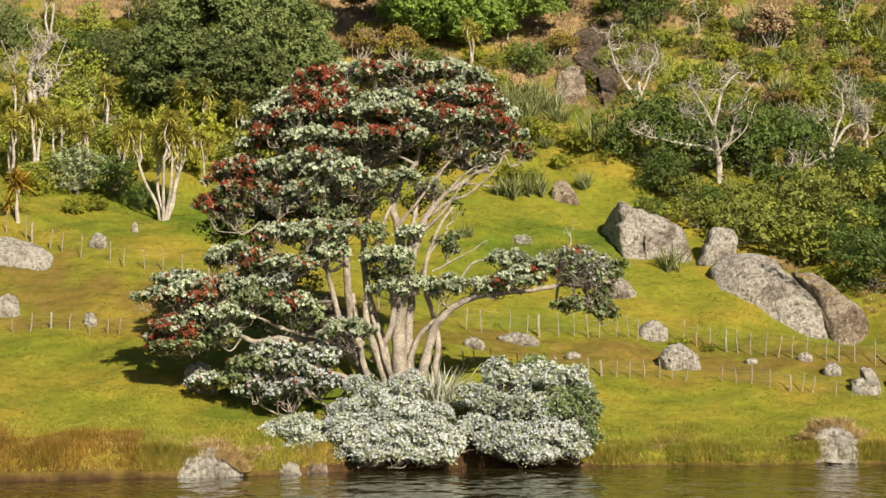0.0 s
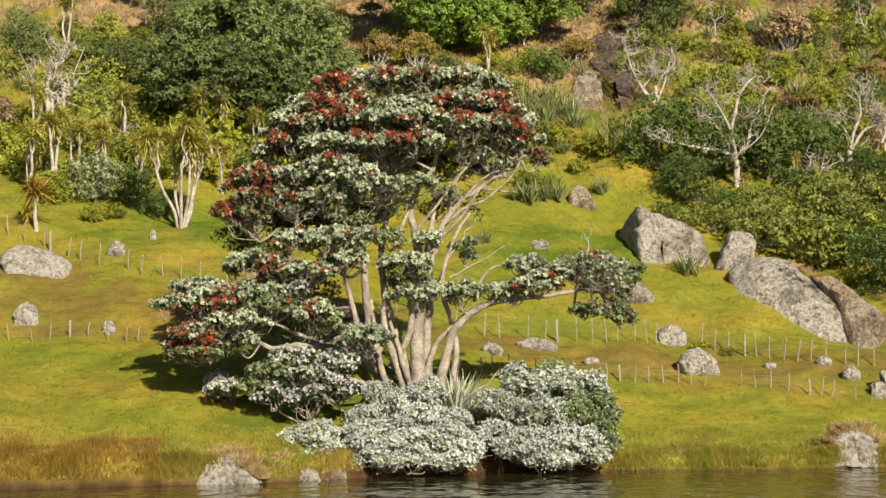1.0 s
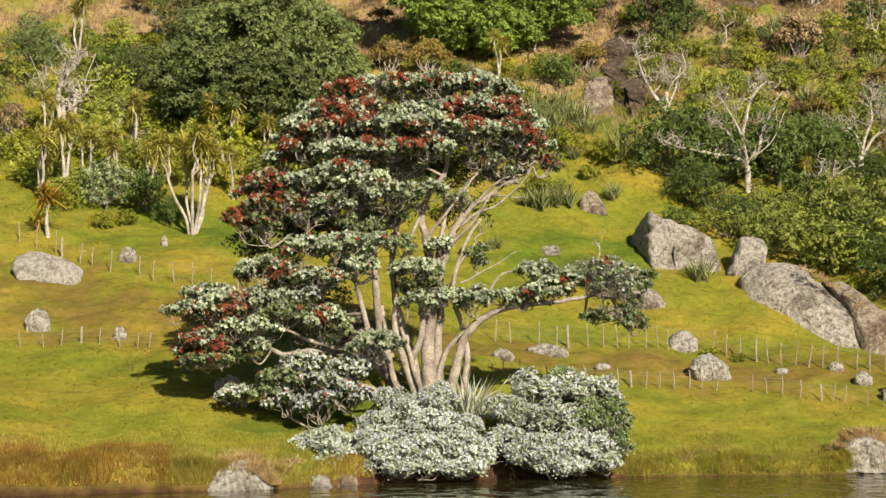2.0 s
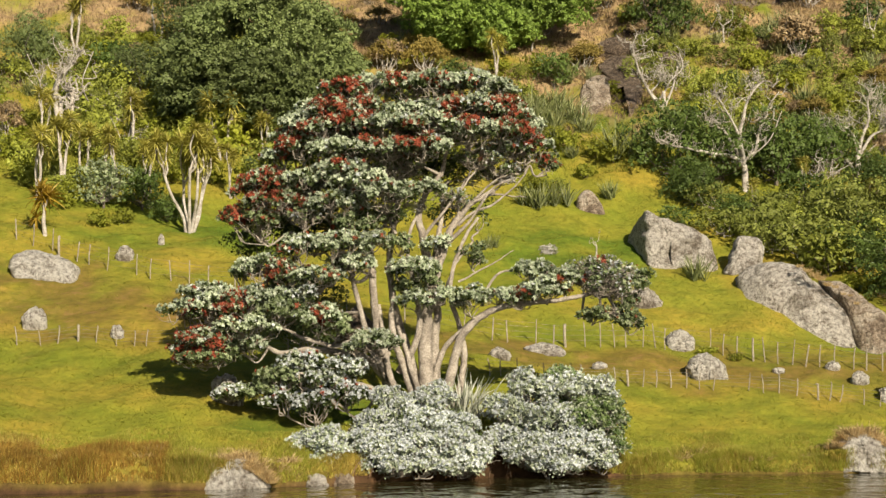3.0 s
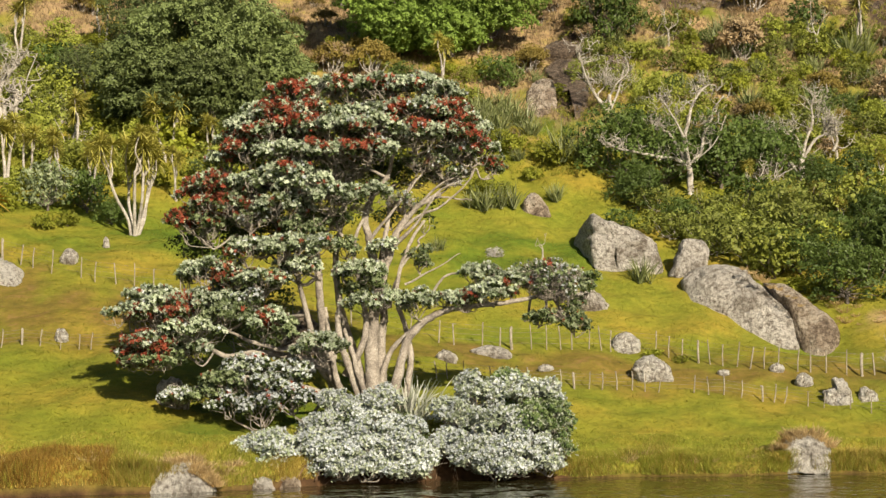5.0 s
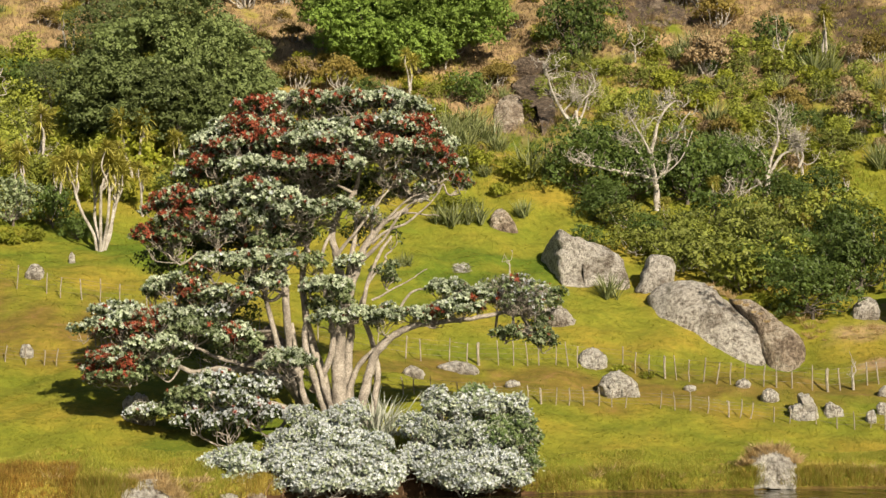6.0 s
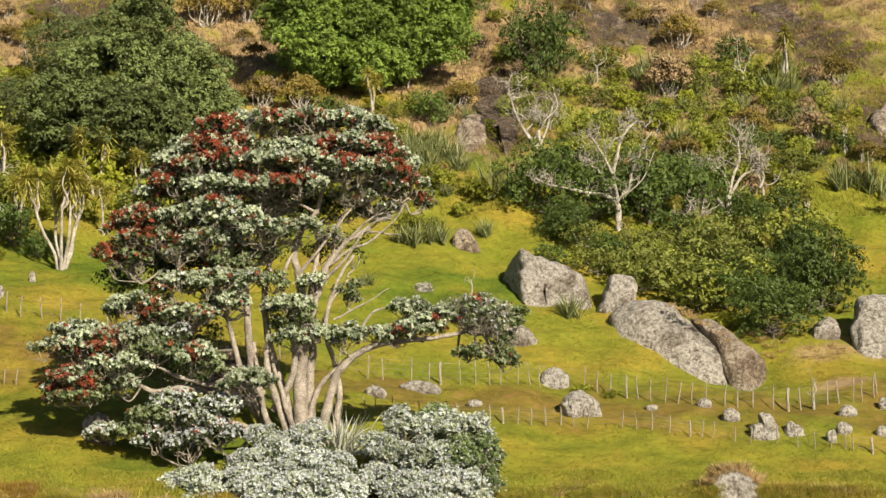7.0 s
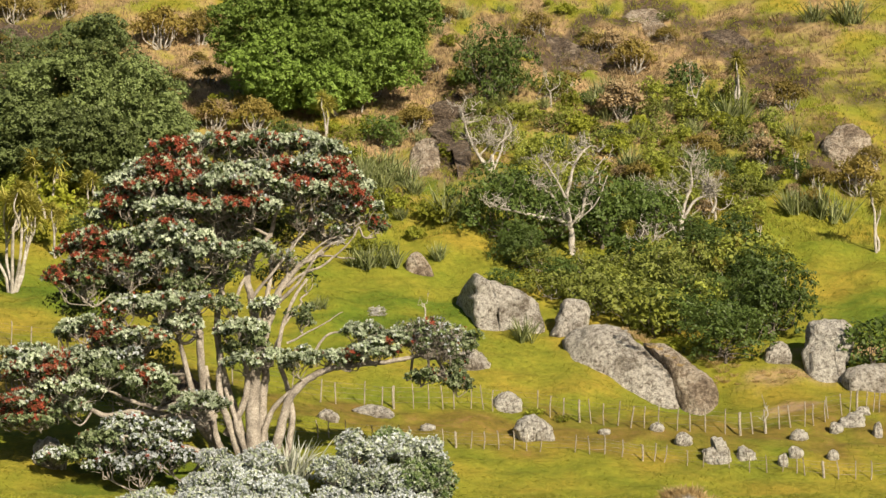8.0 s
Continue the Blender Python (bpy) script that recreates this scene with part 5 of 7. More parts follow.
crag("round lichen-pale rock by the fence", 708, [(-0.82, 0.50), (-0.56, 0.92), (0.07, 1.19), (0.66, 0.85), (0.87, 0.29), (0.60, -0.19), (-0.31, -0.12), (-0.75, 0.13)], 1.5, (11.34, 96.17, 5.54), M_PALEROCK, rough=0.22, square=2.3)
crag("lichen-pale rock by the lower fence", 966, [(-1.10, 0.58), (-0.64, 1.20), (-0.06, 1.37), (0.74, 0.84), (0.96, 0.33), (0.77, -0.41), (-0.01, -0.17), (-0.70, 0.18)], 1.6, (12.01, 90.11, 4.04), M_PALEROCK, rough=0.25)
crag("low flat pale rock on the terrace", 945, [(-1.31, 0.40), (-0.65, 0.63), (0.24, 0.62), (0.92, 0.22), (1.12, -0.37), (0.70, -0.63), (-0.16, -0.26), (-1.03, 0.04)], 1.5, (4.06, 92.97, 5.39), M_ROCK, rough=0.25, lean=0.8)
crag("pale lichen-spotted rock under straw tufts at the water edge", 77, LEFT_ROCK, 2.0, (-9.38, 72.10, 0.0), M_PALEROCK, rough=0.2, lean=0.25, skew=0.3)
crag("grey rock at the water edge", 78, [(-0.78, -0.12), (-0.65, 0.32), (-0.01, 0.45), (0.60, 0.26), (0.79, -0.15)], 0.9, (-6.68, 73.37, 0.10), M_ROCK, rough=0.3)
crag("tan rock at the water edge below the bushes", 81, [(-0.56, -0.17), (-0.47, 0.33), (-0.03, 0.46), (0.46, 0.27), (0.56, -0.19)], 0.8, (-5.45, 74.14, 0.08), M_TANROCK, rough=0.2)
crag("pale rock outcrop in the grassy bank", 79, RIGHT_ROCK, 1.9, (17.02, 78.50, 0.78), M_PALEROCK, rough=0.25, lean=0.25)
crag("tall pale rock outcrop with pink stains", 161, [(-1.46, 0.80), (-0.69, 2.38), (-0.26, 3.38), (0.93, 3.70), (2.41, 2.95), (1.72, 2.02), (1.06, 1.03), (1.01, -0.27), (-0.04, -0.26), (-0.93, 0.34)], 2.6, (30.28, 100.39, 7.16), M_PALEROCK, rough=0.26, lean=0.4)
crag("dark-hollowed pale rock under a bush", 116, [(-1.46, -0.04), (-1.11, 1.16), (0.04, 1.47), (1.99, 1.38), (2.77, 0.03), (1.72, -0.47), (-0.21, -0.32)], 2.4, (32.13, 98.51, 6.51), M_ROCK, rough=0.22)
crag("pale grey rock under a tree", 923, [(-0.85, -0.09), (-0.33, 0.91), (0.49, 1.30), (1.00, 0.76), (0.83, -0.08), (-0.03, -0.30)], 1.6, (27.82, 102.31, 8.27), M_ROCK, rough=0.22)
crag("pinkish grey rock on the slope", 861, [(-1.30, 0.09), (-0.96, 1.24), (-0.31, 1.62), (0.41, 0.99), (0.78, 0.07), (-0.20, -0.30)], 1.8, (8.23, 116.98, 14.89), M_TANROCK, rough=0.22)
crag("grey-brown cobbled rock face of the gully", 418, [(-1.34, -0.39), (-1.09, 1.63), (-0.44, 3.06), (0.76, 3.59), (1.24, 2.93), (0.87, -0.42)], 2.6, (9.96, 136.79, 24.41), M_TANROCK, rough=0.34, lean=1.0, square=2.6)
crag("brown rock wall above a shaded hollow", 287, [(-0.63, -0.68), (-0.11, 2.62), (-1.44, 3.01), (-1.78, 3.89), (-1.91, 4.91), (-1.14, 5.81), (0.23, 6.19), (1.11, 5.31), (1.13, 2.78), (0.36, -0.69)], 3.0, (12.78, 136.84, 24.54), M_DARKROCK, rough=0.3, lean=1.6, square=2.6)
crag("dark brown slab of bare rock on the upper slope", 501, [(-3.60, 5.07), (-0.64, 5.59), (2.00, 2.87), (4.46, 1.45), (5.03, -0.63), (3.54, -2.75), (1.38, -1.61), (-0.74, 0.72), (-3.06, 2.86)], 2.4, (42.36, 159.11, 37.31), M_DARKROCK, rough=0.3, lean=1.3, skew=-0.3)
crag("dark rock rib in the dry grass", 502, [(-2.89, 2.44), (-0.83, 3.73), (1.57, 2.49), (3.99, 0.67), (2.93, -0.75), (-0.03, -0.15)], 2.0, (24.64, 163.16, 39.07), M_DARKROCK, rough=0.3, lean=1.3, skew=-0.2)
crag("brown rock rib in the dry grass", 503, [(-2.00, 1.94), (0.42, 3.47), (2.79, 1.81), (2.80, 0.02), (-0.09, -0.32)], 2.0, (34.46, 168.76, 43.42), M_TANROCK, rough=0.3, lean=1.3)
crag("tan rock face on the slope", 504, [(-1.90, 0.11), (-0.81, 2.79), (0.84, 4.33), (2.50, 3.77), (2.72, 0.62), (0.98, -0.42), (-0.86, -0.52)], 2.0, (43.11, 135.06, 24.44), M_TANROCK, rough=0.3, lean=1.0)
crag("pale rough rock on the terrace", 862, [(-0.66, 0.18), (-0.44, 0.73), (0.04, 0.91), (-0.04, 1.25), (0.48, 1.35), (0.79, 0.73), (0.81, 0.15), (0.43, -0.23), (-0.30, -0.16)], 1.0, (20.56, 87.28, 2.78), M_PALEROCK, rough=0.4)
crag("pale broken rock on the terrace", 381, [(-0.58, 0.20), (-0.29, 0.70), (0.07, 0.66), (0.48, 0.24), (0.35, -0.20), (-0.21, -0.13)], 0.8, (22.21, 87.30, 2.89), M_PALEROCK, rough=0.35)
crag("pale jagged rock group on the terrace", 382, [(-0.73, -0.02), (-0.22, 0.63), (0.60, 0.85), (0.93, 0.37), (0.40, -0.15), (-0.27, -0.20)], 1.0, (28.99, 92.08, 4.48), M_PALEROCK, rough=0.4)
boulder("rock", "pale grey rock in the grass", 368, 1.26, 1.01, 1.15, M_PALEROCK, (-22.24, 90.62))
boulder("rock", "small pale rock in the turf", 815, 0.67, 0.54, 0.67, M_PALEROCK, (-17.61, 88.57))
boulder("rock", "small pale rock on the terrace", 758, 0.91, 0.73, 0.62, M_PALEROCK, (19.53, 89.53), sub=3)
boulder("rock", "small pale rock at the fence", 668, 0.76, 0.60, 0.47, M_PALEROCK, (18.58, 91.59), sub=3)
boulder("rock", "low flat rock on the terrace", 543, 1.14, 0.91, 0.57, M_ROCK, (1.50, 89.68), sub=3)
boulder("rock", "small flat pale stone", 30, 0.80, 0.64, 0.34, M_PALEROCK, (6.58, 90.50), sub=3)
boulder("rock", "flat grey rock on the slope", 477, 1.93, 1.54, 1.09, M_ROCK, (10.08, 101.58), peak=(-0.4, 0), sub=4)
boulder("rock", "dark rock in the shade behind the trunks", 795, 2.11, 1.69, 1.97, M_DARKROCK, (-5.76, 88.93), sub=4)
boulder("rock", "dark lichen-spotted rock under the branches", 966, 1.50, 1.20, 1.35, M_ROCK, (-10.84, 79.18), sub=4)
boulder("rock", "small upright rock in the turf", 256, 0.41, 0.32, 0.68, M_ROCK, (-18.48, 106.30), sub=3)
boulder("rock", "small brownish rock in the turf", 665, 1.10, 0.88, 0.91, M_ROCK, (-19.85, 102.08), sub=3)
boulder("rock", "pale rock among bushes", 54, 1.82, 1.45, 1.47, M_PALEROCK, (27.64, 110.25), sub=4)
boulder("rock", "pale rough stone on the terrace", 481, 0.75, 0.60, 0.58, M_PALEROCK, (27.97, 91.19), sub=3, rough=0.2, foot=0.25, group='stones on the terrace')
boulder("rock", "pale rough stone on the terrace", 890, 0.91, 0.73, 0.57, M_PALEROCK, (25.64, 90.03), sub=3, rough=0.2, foot=0.25, group='stones on the terrace')
boulder("rock", "pale rough stone on the terrace", 253, 0.55, 0.44, 0.66, M_PALEROCK, (23.69, 86.04), sub=3, rough=0.2, foot=0.25, group='stones on the terrace')
boulder("rock", "pale rough stone on the terrace", 390, 0.77, 0.62, 0.55, M_PALEROCK, (24.61, 87.09), sub=3, rough=0.2, foot=0.25, group='stones on the terrace')
boulder("rock", "pale rough stone on the terrace", 557, 0.61, 0.48, 0.50, M_PALEROCK, (26.37, 86.65), sub=3, rough=0.2, foot=0.25, group='stones on the terrace')
boulder("rock", "pale rough stone on the terrace", 588, 0.85, 0.68, 0.57, M_PALEROCK, (19.55, 89.71), sub=3, rough=0.2, foot=0.25, group='stones on the terrace')
boulder("rock", "pale rough stone on the terrace", 256, 0.64, 0.51, 0.41, M_PALEROCK, (18.63, 91.66), sub=3, rough=0.2, foot=0.25, group='stones on the terrace')
boulder("rock", "pale rough stone on the terrace", 14, 0.57, 0.46, 0.69, M_PALEROCK, (29.89, 90.24), sub=3, rough=0.2, foot=0.25, group='stones on the terrace')
boulder("rock", "pale rough stone on the terrace", 749, 0.89, 0.71, 0.42, M_PALEROCK, (30.23, 93.62), sub=3, rough=0.2, foot=0.25, group='stones on the terrace')
boulder("rock", "pale rough stone on the terrace", 222, 0.70, 0.56, 0.29, M_PALEROCK, (15.83, 91.77), sub=3, rough=0.2, foot=0.25, group='stones on the terrace')
boulder("rock", "brown rock face on the hill", 187, 3.22, 2.57, 1.56, M_DARKROCK, (16.36, 145.30), sub=4)
boulder("rock", "brown rock rib with dry grass", 939, 3.73, 2.99, 1.59, M_DARKROCK, (12.58, 147.63), sub=4)
boulder("rock", "brown rock on the upper slope", 889, 3.73, 2.98, 2.13, M_DARKROCK, (-26.72, 168.33), sub=4)

# ---- trees and bushes of the hillside ----
dense = [broadleaf("broadleaf_tree", "broad grey-green evergreen tree with dense rounded leafage", "tree", 41 + k, 12, 10.5, M_SAGE, 44, 22, 0.26, 0.155, -0.05, 0.03, 6, None, "hillside trees") for k in range(2)]
plant(dense, [(-23.3, 152.3, 0.69, 199, 1.00), (-36.2, 145.3, 0.50, 81, 1.00), (-26.0, 139.4, 0.44, 36, 0.90)])


def massed_tree(label, seed, at, masses, leaf):
    """A broad old tree whose crown is a heap of rounded leafy domes."""
    rng = np.random.RandomState(seed)
    e = base("broadleaf_tree", at, label, "tree", "hillside trees")
    v, f = [], []
    tube(bend([(0, 0, -0.5), (0.1, 0, 1.2), (0, 0, 2.6)], 4), 0.4, 0.3, 8, v, f, rng)
    for c, r in masses:
        tube(limb_to((0, 0, 1.6), c, rng), 0.2, 0.06, 6, v, f, rng)
        domes = [d for d in clumps_over(c, r, rng, -0.85, 1.25, 1.5)]
        pads = [one for p, q in domes for one in clumps_over(p, (q[0], q[1], q[2]), rng, -0.5, 0.5, 1.15)]
        tips, ax, count = clump_tips(pads, rng, 62)
        under(quad_object("crown", rosettes(tips, ax, rng, 5, 0.21, 0.125, 0.3, 0.55), leaf), e)
    under(mesh_object("trunk", v, f, M_DARKBARK), e)
    return e


massed_tree("tall conical grey-green evergreen tree with rounded leafage", 41, (-14.34, 128.00, 21.90), [((-0.37, 1.00, 10.11), (2.54, 2.03, 2.54)), ((-2.51, 0.50, 6.88), (3.47, 2.78, 3.06)), ((2.36, 0.30, 6.22), (3.26, 2.61, 2.86)), ((-4.63, 0.00, 3.90), (3.46, 2.77, 3.05)), ((-0.30, -1.00, 2.92), (4.44, 3.55, 2.83)), ((4.01, 0.00, 3.27), (2.85, 2.28, 3.05))], M_SAGE)
massed_tree("broad bright green tree with rounded leafy clumps", 51, (3.12, 147.20, 31.12), [((-6.14, 2.00, 7.43), (3.56, 2.85, 3.32)), ((-1.33, 2.00, 8.92), (4.51, 3.61, 3.80)), ((3.49, 2.00, 8.69), (3.80, 3.04, 3.56)), ((-4.23, 0.50, 4.19), (3.76, 3.01, 2.82)), ((0.04, 0.00, 4.82), (4.45, 3.56, 3.28)), ((4.10, 0.50, 4.69), (2.82, 2.25, 2.82)), ((-1.41, -0.50, 1.82), (4.20, 3.36, 1.77)), ((6.34, 1.00, 8.71), (1.89, 1.51, 2.36))], M_GREEN)
deep = [broadleaf("dark_bush", "dense dark green bush on the slope", "bush", 61 + k, 4, 3.2, M_DEEP, 28, 19, 0.27, 0.15, -0.05, 0.03, 5, None, "dark bushes") for k in range(3)]
plant(deep, [(13.3, 113.9, 0.63, 71, 0.80), (-21.2, 114.7, 0.91, 316, 1.00), (6.9, 139.8, 0.94, 316, 1.00), (33.0, 100.0, 1.03, 227, 1.00), (34.5, 152.9, 0.97, 64, 1.20), (16.6, 130.5, 0.93, 67, 1.00), (-29.1, 143.8, 1.14, 0, 1.00), (-1.0, 139.5, 0.67, 2, 1.00)])
middling = [broadleaf("leafy_bush", "tall dense dark green bush", "bush", 66 + k, 6, 5, M_DEEP, 34, 42, 0.2, 0.115, -0.05, 0.03, 6, None, "tall dark bushes") for k in range(2)]
plant(middling, [(14.3, 122.3, 1.10, 107, 1.00), (17.5, 122.1, 0.91, 110, 1.05), (21.3, 122.3, 1.00, 84, 1.10), (24.6, 123.9, 0.89, 85, 1.00), (28.7, 105.5, 0.92, 148, 1.15), (17.0, 150.8, 1.12, 160, 1.30), (-19.0, 111.6, 0.41, 101, 0.90)])
lively = [broadleaf("leafy_bush", "broad dense green bush", "bush", 68, 6, 4.6, M_DEEP, 34, 42, 0.2, 0.115, -0.05, 0.03, 6, None, "tall green bushes")]
plant(lively, [(24.9, 102.2, 0.90, 276, 0.95), (23.3, 107.6, 0.86, 347, 0.75), (25.9, 111.9, 0.71, 320, 0.80), (15.0, 118.2, 0.69, 104, 0.90)])
green = [broadleaf("bush", "leafy mid-green bush on the slope", "bush", 71 + k, 4, 3, M_LEAFY, 26, 14, 0.29, 0.17, -0.05, 0.03, 5, None, "green bushes") for k in range(3)]
plant(green, [(30.1, 115.5, 1.19, 93, 1.00), (21.6, 106.8, 1.10, 353, 0.90), (-13.9, 120.0, 0.95, 100, 1.00), (-27.4, 125.3, 1.00, 196, 1.00), (-29.0, 119.0, 0.95, 152, 1.00), (-28.0, 138.4, 1.10, 11, 1.00), (25.7, 110.1, 0.96, 184, 0.90), (4.2, 134.3, 0.64, 212, 1.00), (-12.5, 117.0, 0.84, 84, 1.00), (-26.3, 113.9, 0.72, 74, 0.80), (21.8, 112.2, 0.71, 135, 0.90)])
olive = [broadleaf("scrub_bush", "twiggy olive-green scrub bush", "bush", 81 + k, 4, 2.6, M_OLIVE, 26, 16, 0.25, 0.13, -0.05, 0.03, 5, M_DEAD, "olive scrub") for k in range(3)]
plant(olive, [(16.2, 112.9, 1.03, 33, 0.80), (18.4, 110.9, 1.10, 169, 0.85), (20.5, 108.9, 1.21, 154, 0.95), (24.4, 113.0, 1.08, 308, 1.00), (25.4, 110.7, 1.06, 300, 1.00), (20.4, 116.0, 0.83, 1, 0.70), (22.8, 114.9, 0.91, 305, 0.80), (-31.2, 140.5, 0.89, 347, 1.00), (-25.4, 131.7, 1.05, 173, 1.00), (24.9, 118.9, 0.95, 33, 1.00), (24.2, 114.9, 1.19, 158, 1.00), (27.3, 116.5, 1.02, 181, 1.00), (14.0, 141.8, 0.90, 156, 1.00), (15.8, 145.9, 1.04, 246, 1.00), (22.6, 152.5, 1.09, 356, 1.00), (18.8, 109.8, 0.79, 161, 1.00)])
lime = [broadleaf("shrub", "low yellow-green leafy shrub", "shrub", 91 + k, 2.4, 1.7, M_LIME, 16, 18, 0.25, 0.15, -0.05, 0.02, 5, None, "yellow-green shrubs") for k in range(2)]
plant(lime, [(-23.7, 126.9, 1.18, 94, 1.00), (-22.6, 130.0, 1.21, 246, 1.00), (-20.2, 128.4, 1.02, 241, 1.00), (-18.3, 126.1, 1.00, 90, 1.00), (-22.2, 121.0, 1.12, 29, 1.00), (-20.2, 118.5, 1.10, 131, 1.00), (-23.5, 118.1, 0.94, 11, 1.00), (-17.5, 119.3, 0.79, 183, 1.00), (-27.4, 118.7, 0.94, 206, 1.00), (-25.4, 120.0, 0.95, 9, 1.00), (10.2, 123.8, 0.90, 281, 1.00), (9.2, 125.2, 0.75, 214, 1.00), (7.2, 126.8, 0.92, 187, 1.00), (6.1, 128.7, 0.77, 192, 1.00), (12.7, 94.9, 0.43, 296, 0.70), (14.0, 94.1, 0.35, 4, 0.70)])
plant(lime, [(-23.3, 134.4, 1.42, 231, 1.00), (-19.4, 130.7, 1.30, 23, 1.00), (-22.9, 109.3, 0.65, 92, 1.00), (-21.5, 110.1, 0.58, 319, 1.00), (-19.9, 123.8, 0.98, 100, 1.00), (-25.8, 112.3, 0.89, 60, 1.00), (22.6, 103.9, 0.69, 125, 1.00), (30.0, 118.0, 0.94, 236, 1.00), (8.1, 122.0, 0.65, 176, 1.00), (26.2, 110.3, 0.88, 262, 1.00), (-1.7, 124.9, 0.99, 181, 1.00), (14.8, 154.4, 1.23, 268, 1.00), (25.9, 142.3, 1.13, 128, 1.00), (23.7, 145.1, 1.06, 236, 1.00), (28.7, 136.1, 1.08, 55, 1.00)], True)
silvery = broadleaf("bush", "grey-green bush with silvery leaves", "bush", 99, 3.6, 3.3, M_GREYGREEN, 34, 40, 0.19, 0.1, -0.05, 0.03, 6)
plant([silvery], [(-23.5, 113.7, 1.05, 301, 1.00)])
umbrella = [umbrella_shrub("wind_shaped_shrub", "wind-shaped shrub with brown-olive tiers of fine foliage", 101 + k, 3.2, 2.3, M_BROWN) for k in range(3)]
plant(umbrella, [(-6.5, 142.7, 1.06, 188, 1.00), (-3.2, 141.1, 1.19, 151, 1.00), (9.4, 143.9, 1.00, 18, 0.80), (-12.7, 167.6, 1.67, 221, 1.00), (-9.1, 169.4, 1.35, 46, 1.10), (9.9, 145.2, 0.94, 106, 0.90), (31.2, 159.3, 1.35, 174, 1.00), (41.7, 146.2, 1.09, 262, 1.00), (39.2, 130.4, 0.84, 312, 0.90), (42.7, 131.1, 1.24, 185, 1.00), (-17.8, 163.1, 0.97, 75, 1.00), (38.2, 128.1, 0.76, 174, 0.90), (-27.5, 174.0, 1.38, 141, 1.00), (-22.8, 173.3, 1.03, 359, 1.00), (32.7, 140.3, 0.84, 279, 0.80), (44.8, 134.7, 0.80, 47, 1.00)])
grey_umbrella = [umbrella_shrub("wind_shaped_shrub", "half-dead grey twiggy shrub on the slope", 111, 3.2, 2.4, M_STRAW)]
plant(grey_umbrella, [(27.8, 148.7, 1.33, 159, 1.10), (27.8, 148.8, 1.18, 351, 1.00), (36.5, 134.9, 1.01, 162, 1.00), (-6.3, 142.9, 0.99, 156, 1.00), (29.2, 112.3, 0.67, 90, 1.00)])
swords = [flax("flax", "clump of green-grey sword-leaved flax", 121 + k, 2.6, 2.1, M_SWORD, 110) for k in range(3)]
plant(swords, [(5.1, 130.4, 1.3, 40, 0.85), (6.6, 130.5, 1.3, 320, 0.85), (8.0, 132.4, 1.13, 76, 1.00), (11.2, 123.9, 1.44, 352, 1.00), (9.3, 118.6, 0.73, 158, 1.00), (4.7, 116.2, 0.99, 247, 1.00), (6.2, 116.4, 0.85, 82, 1.00), (13.7, 105.7, 0.85, 24, 1.00), (3.8, 116.4, 0.71, 41, 1.00), (6.1, 163.1, 1.60, 307, 1.00), (28.2, 154.4, 1.32, 273, 1.00), (36.7, 144.9, 1.60, 207, 1.00), (39.4, 126.5, 1.24, 16, 1.00), (36.1, 127.4, 1.09, 121, 1.00), (3.3, 154.6, 1.13, 304, 1.00), (37.8, 127.4, 1.25, 176, 1.00)])
plant(swords, [(53.0, 164.1, 1.61, 128, 1.00), (49.9, 165.0, 1.21, 233, 1.00), (1.3, 109.3, 0.53, 333, 1.00), (-4.5, 152.7, 1.12, 215, 1.00), (30.9, 134.5, 1.15, 74, 1.00), (26.3, 152.2, 1.12, 28, 1.00), (22.5, 141.2, 1.04, 326, 1.00)], True)
pale_flax = flax("flax", "pale bleached clump of sword-leaved flax under the tree", 131, 2.6, 2.4, M_SWORDPALE, 130)
stand(pale_flax, -0.28, 79.20, 1.05, 20, -0.2)

many_stemmed = cabbage_tree("cabbage_tree", "tall cabbage tree with several pale trunks and drooping leaf heads", 141, 6.6, 6, 1.9, M_PALM, 1.05, 3)
plant([many_stemmed], [(-17.3, 109.4, 0.99, 16, 1.00)])
twin = [cabbage_tree("cabbage_tree", "cabbage tree with slender pale trunks and spiky leaf heads", 151 + k, 5.2, 2, 0.9, M_PALM, 1.1, 2) for k in range(3)]
plant(twin, [(-26.5, 114.7, 1.12, 252, 1.0), (-17.2, 123.7, 1.06, 171, 1.0), (-23.6, 123.6, 0.98, 106, 1.0), (2.5, 138.4, 0.89, 66, 1.0), (-25.9, 118.6, 0.87, 288, 1.0), (-30.3, 125.9, 0.85, 67, 1.0), (-14.3, 123.5, 0.68, 322, 1.0), (38.1, 131.8, 0.73, 211, 1.0), (40.2, 120.2, 0.88, 54, 1.0), (37.7, 146.7, 1.08, 86, 1.0), (32.0, 114.2, 0.56, 222, 1.0), (26.7, 116.6, 0.50, 190, 1.0), (24.9, 116.1, 0.53, 76, 1.0), (32.4, 122.0, 0.52, 30, 1.0), (-26.8, 153.0, 1.03, 215, 1.0), (-33.5, 151.0, 1.02, 150, 1.0)])
plant(twin, [(-20.2, 133.7, 0.90, 72, 1.0), (-21.1, 116.5, 0.85, 232, 1.0), (-23.5, 116.0, 0.92, 317, 1.0), (-15.7, 117.3, 0.72, 86, 1.0), (-27.7, 113.5, 1.04, 267, 1.0), (19.0, 117.5, 0.43, 232, 1.0), (-18.0, 119.0, 0.80, 249, 1.0)], True)
orange = cabbage_tree("cabbage_tree", "young cabbage tree with orange-yellow leaves", 161, 2.4, 1, 0.6, M_ORANGE, 1.0, 3)
plant([orange], [(-25.5, 105.9, 1.23, 352, 1.00)])
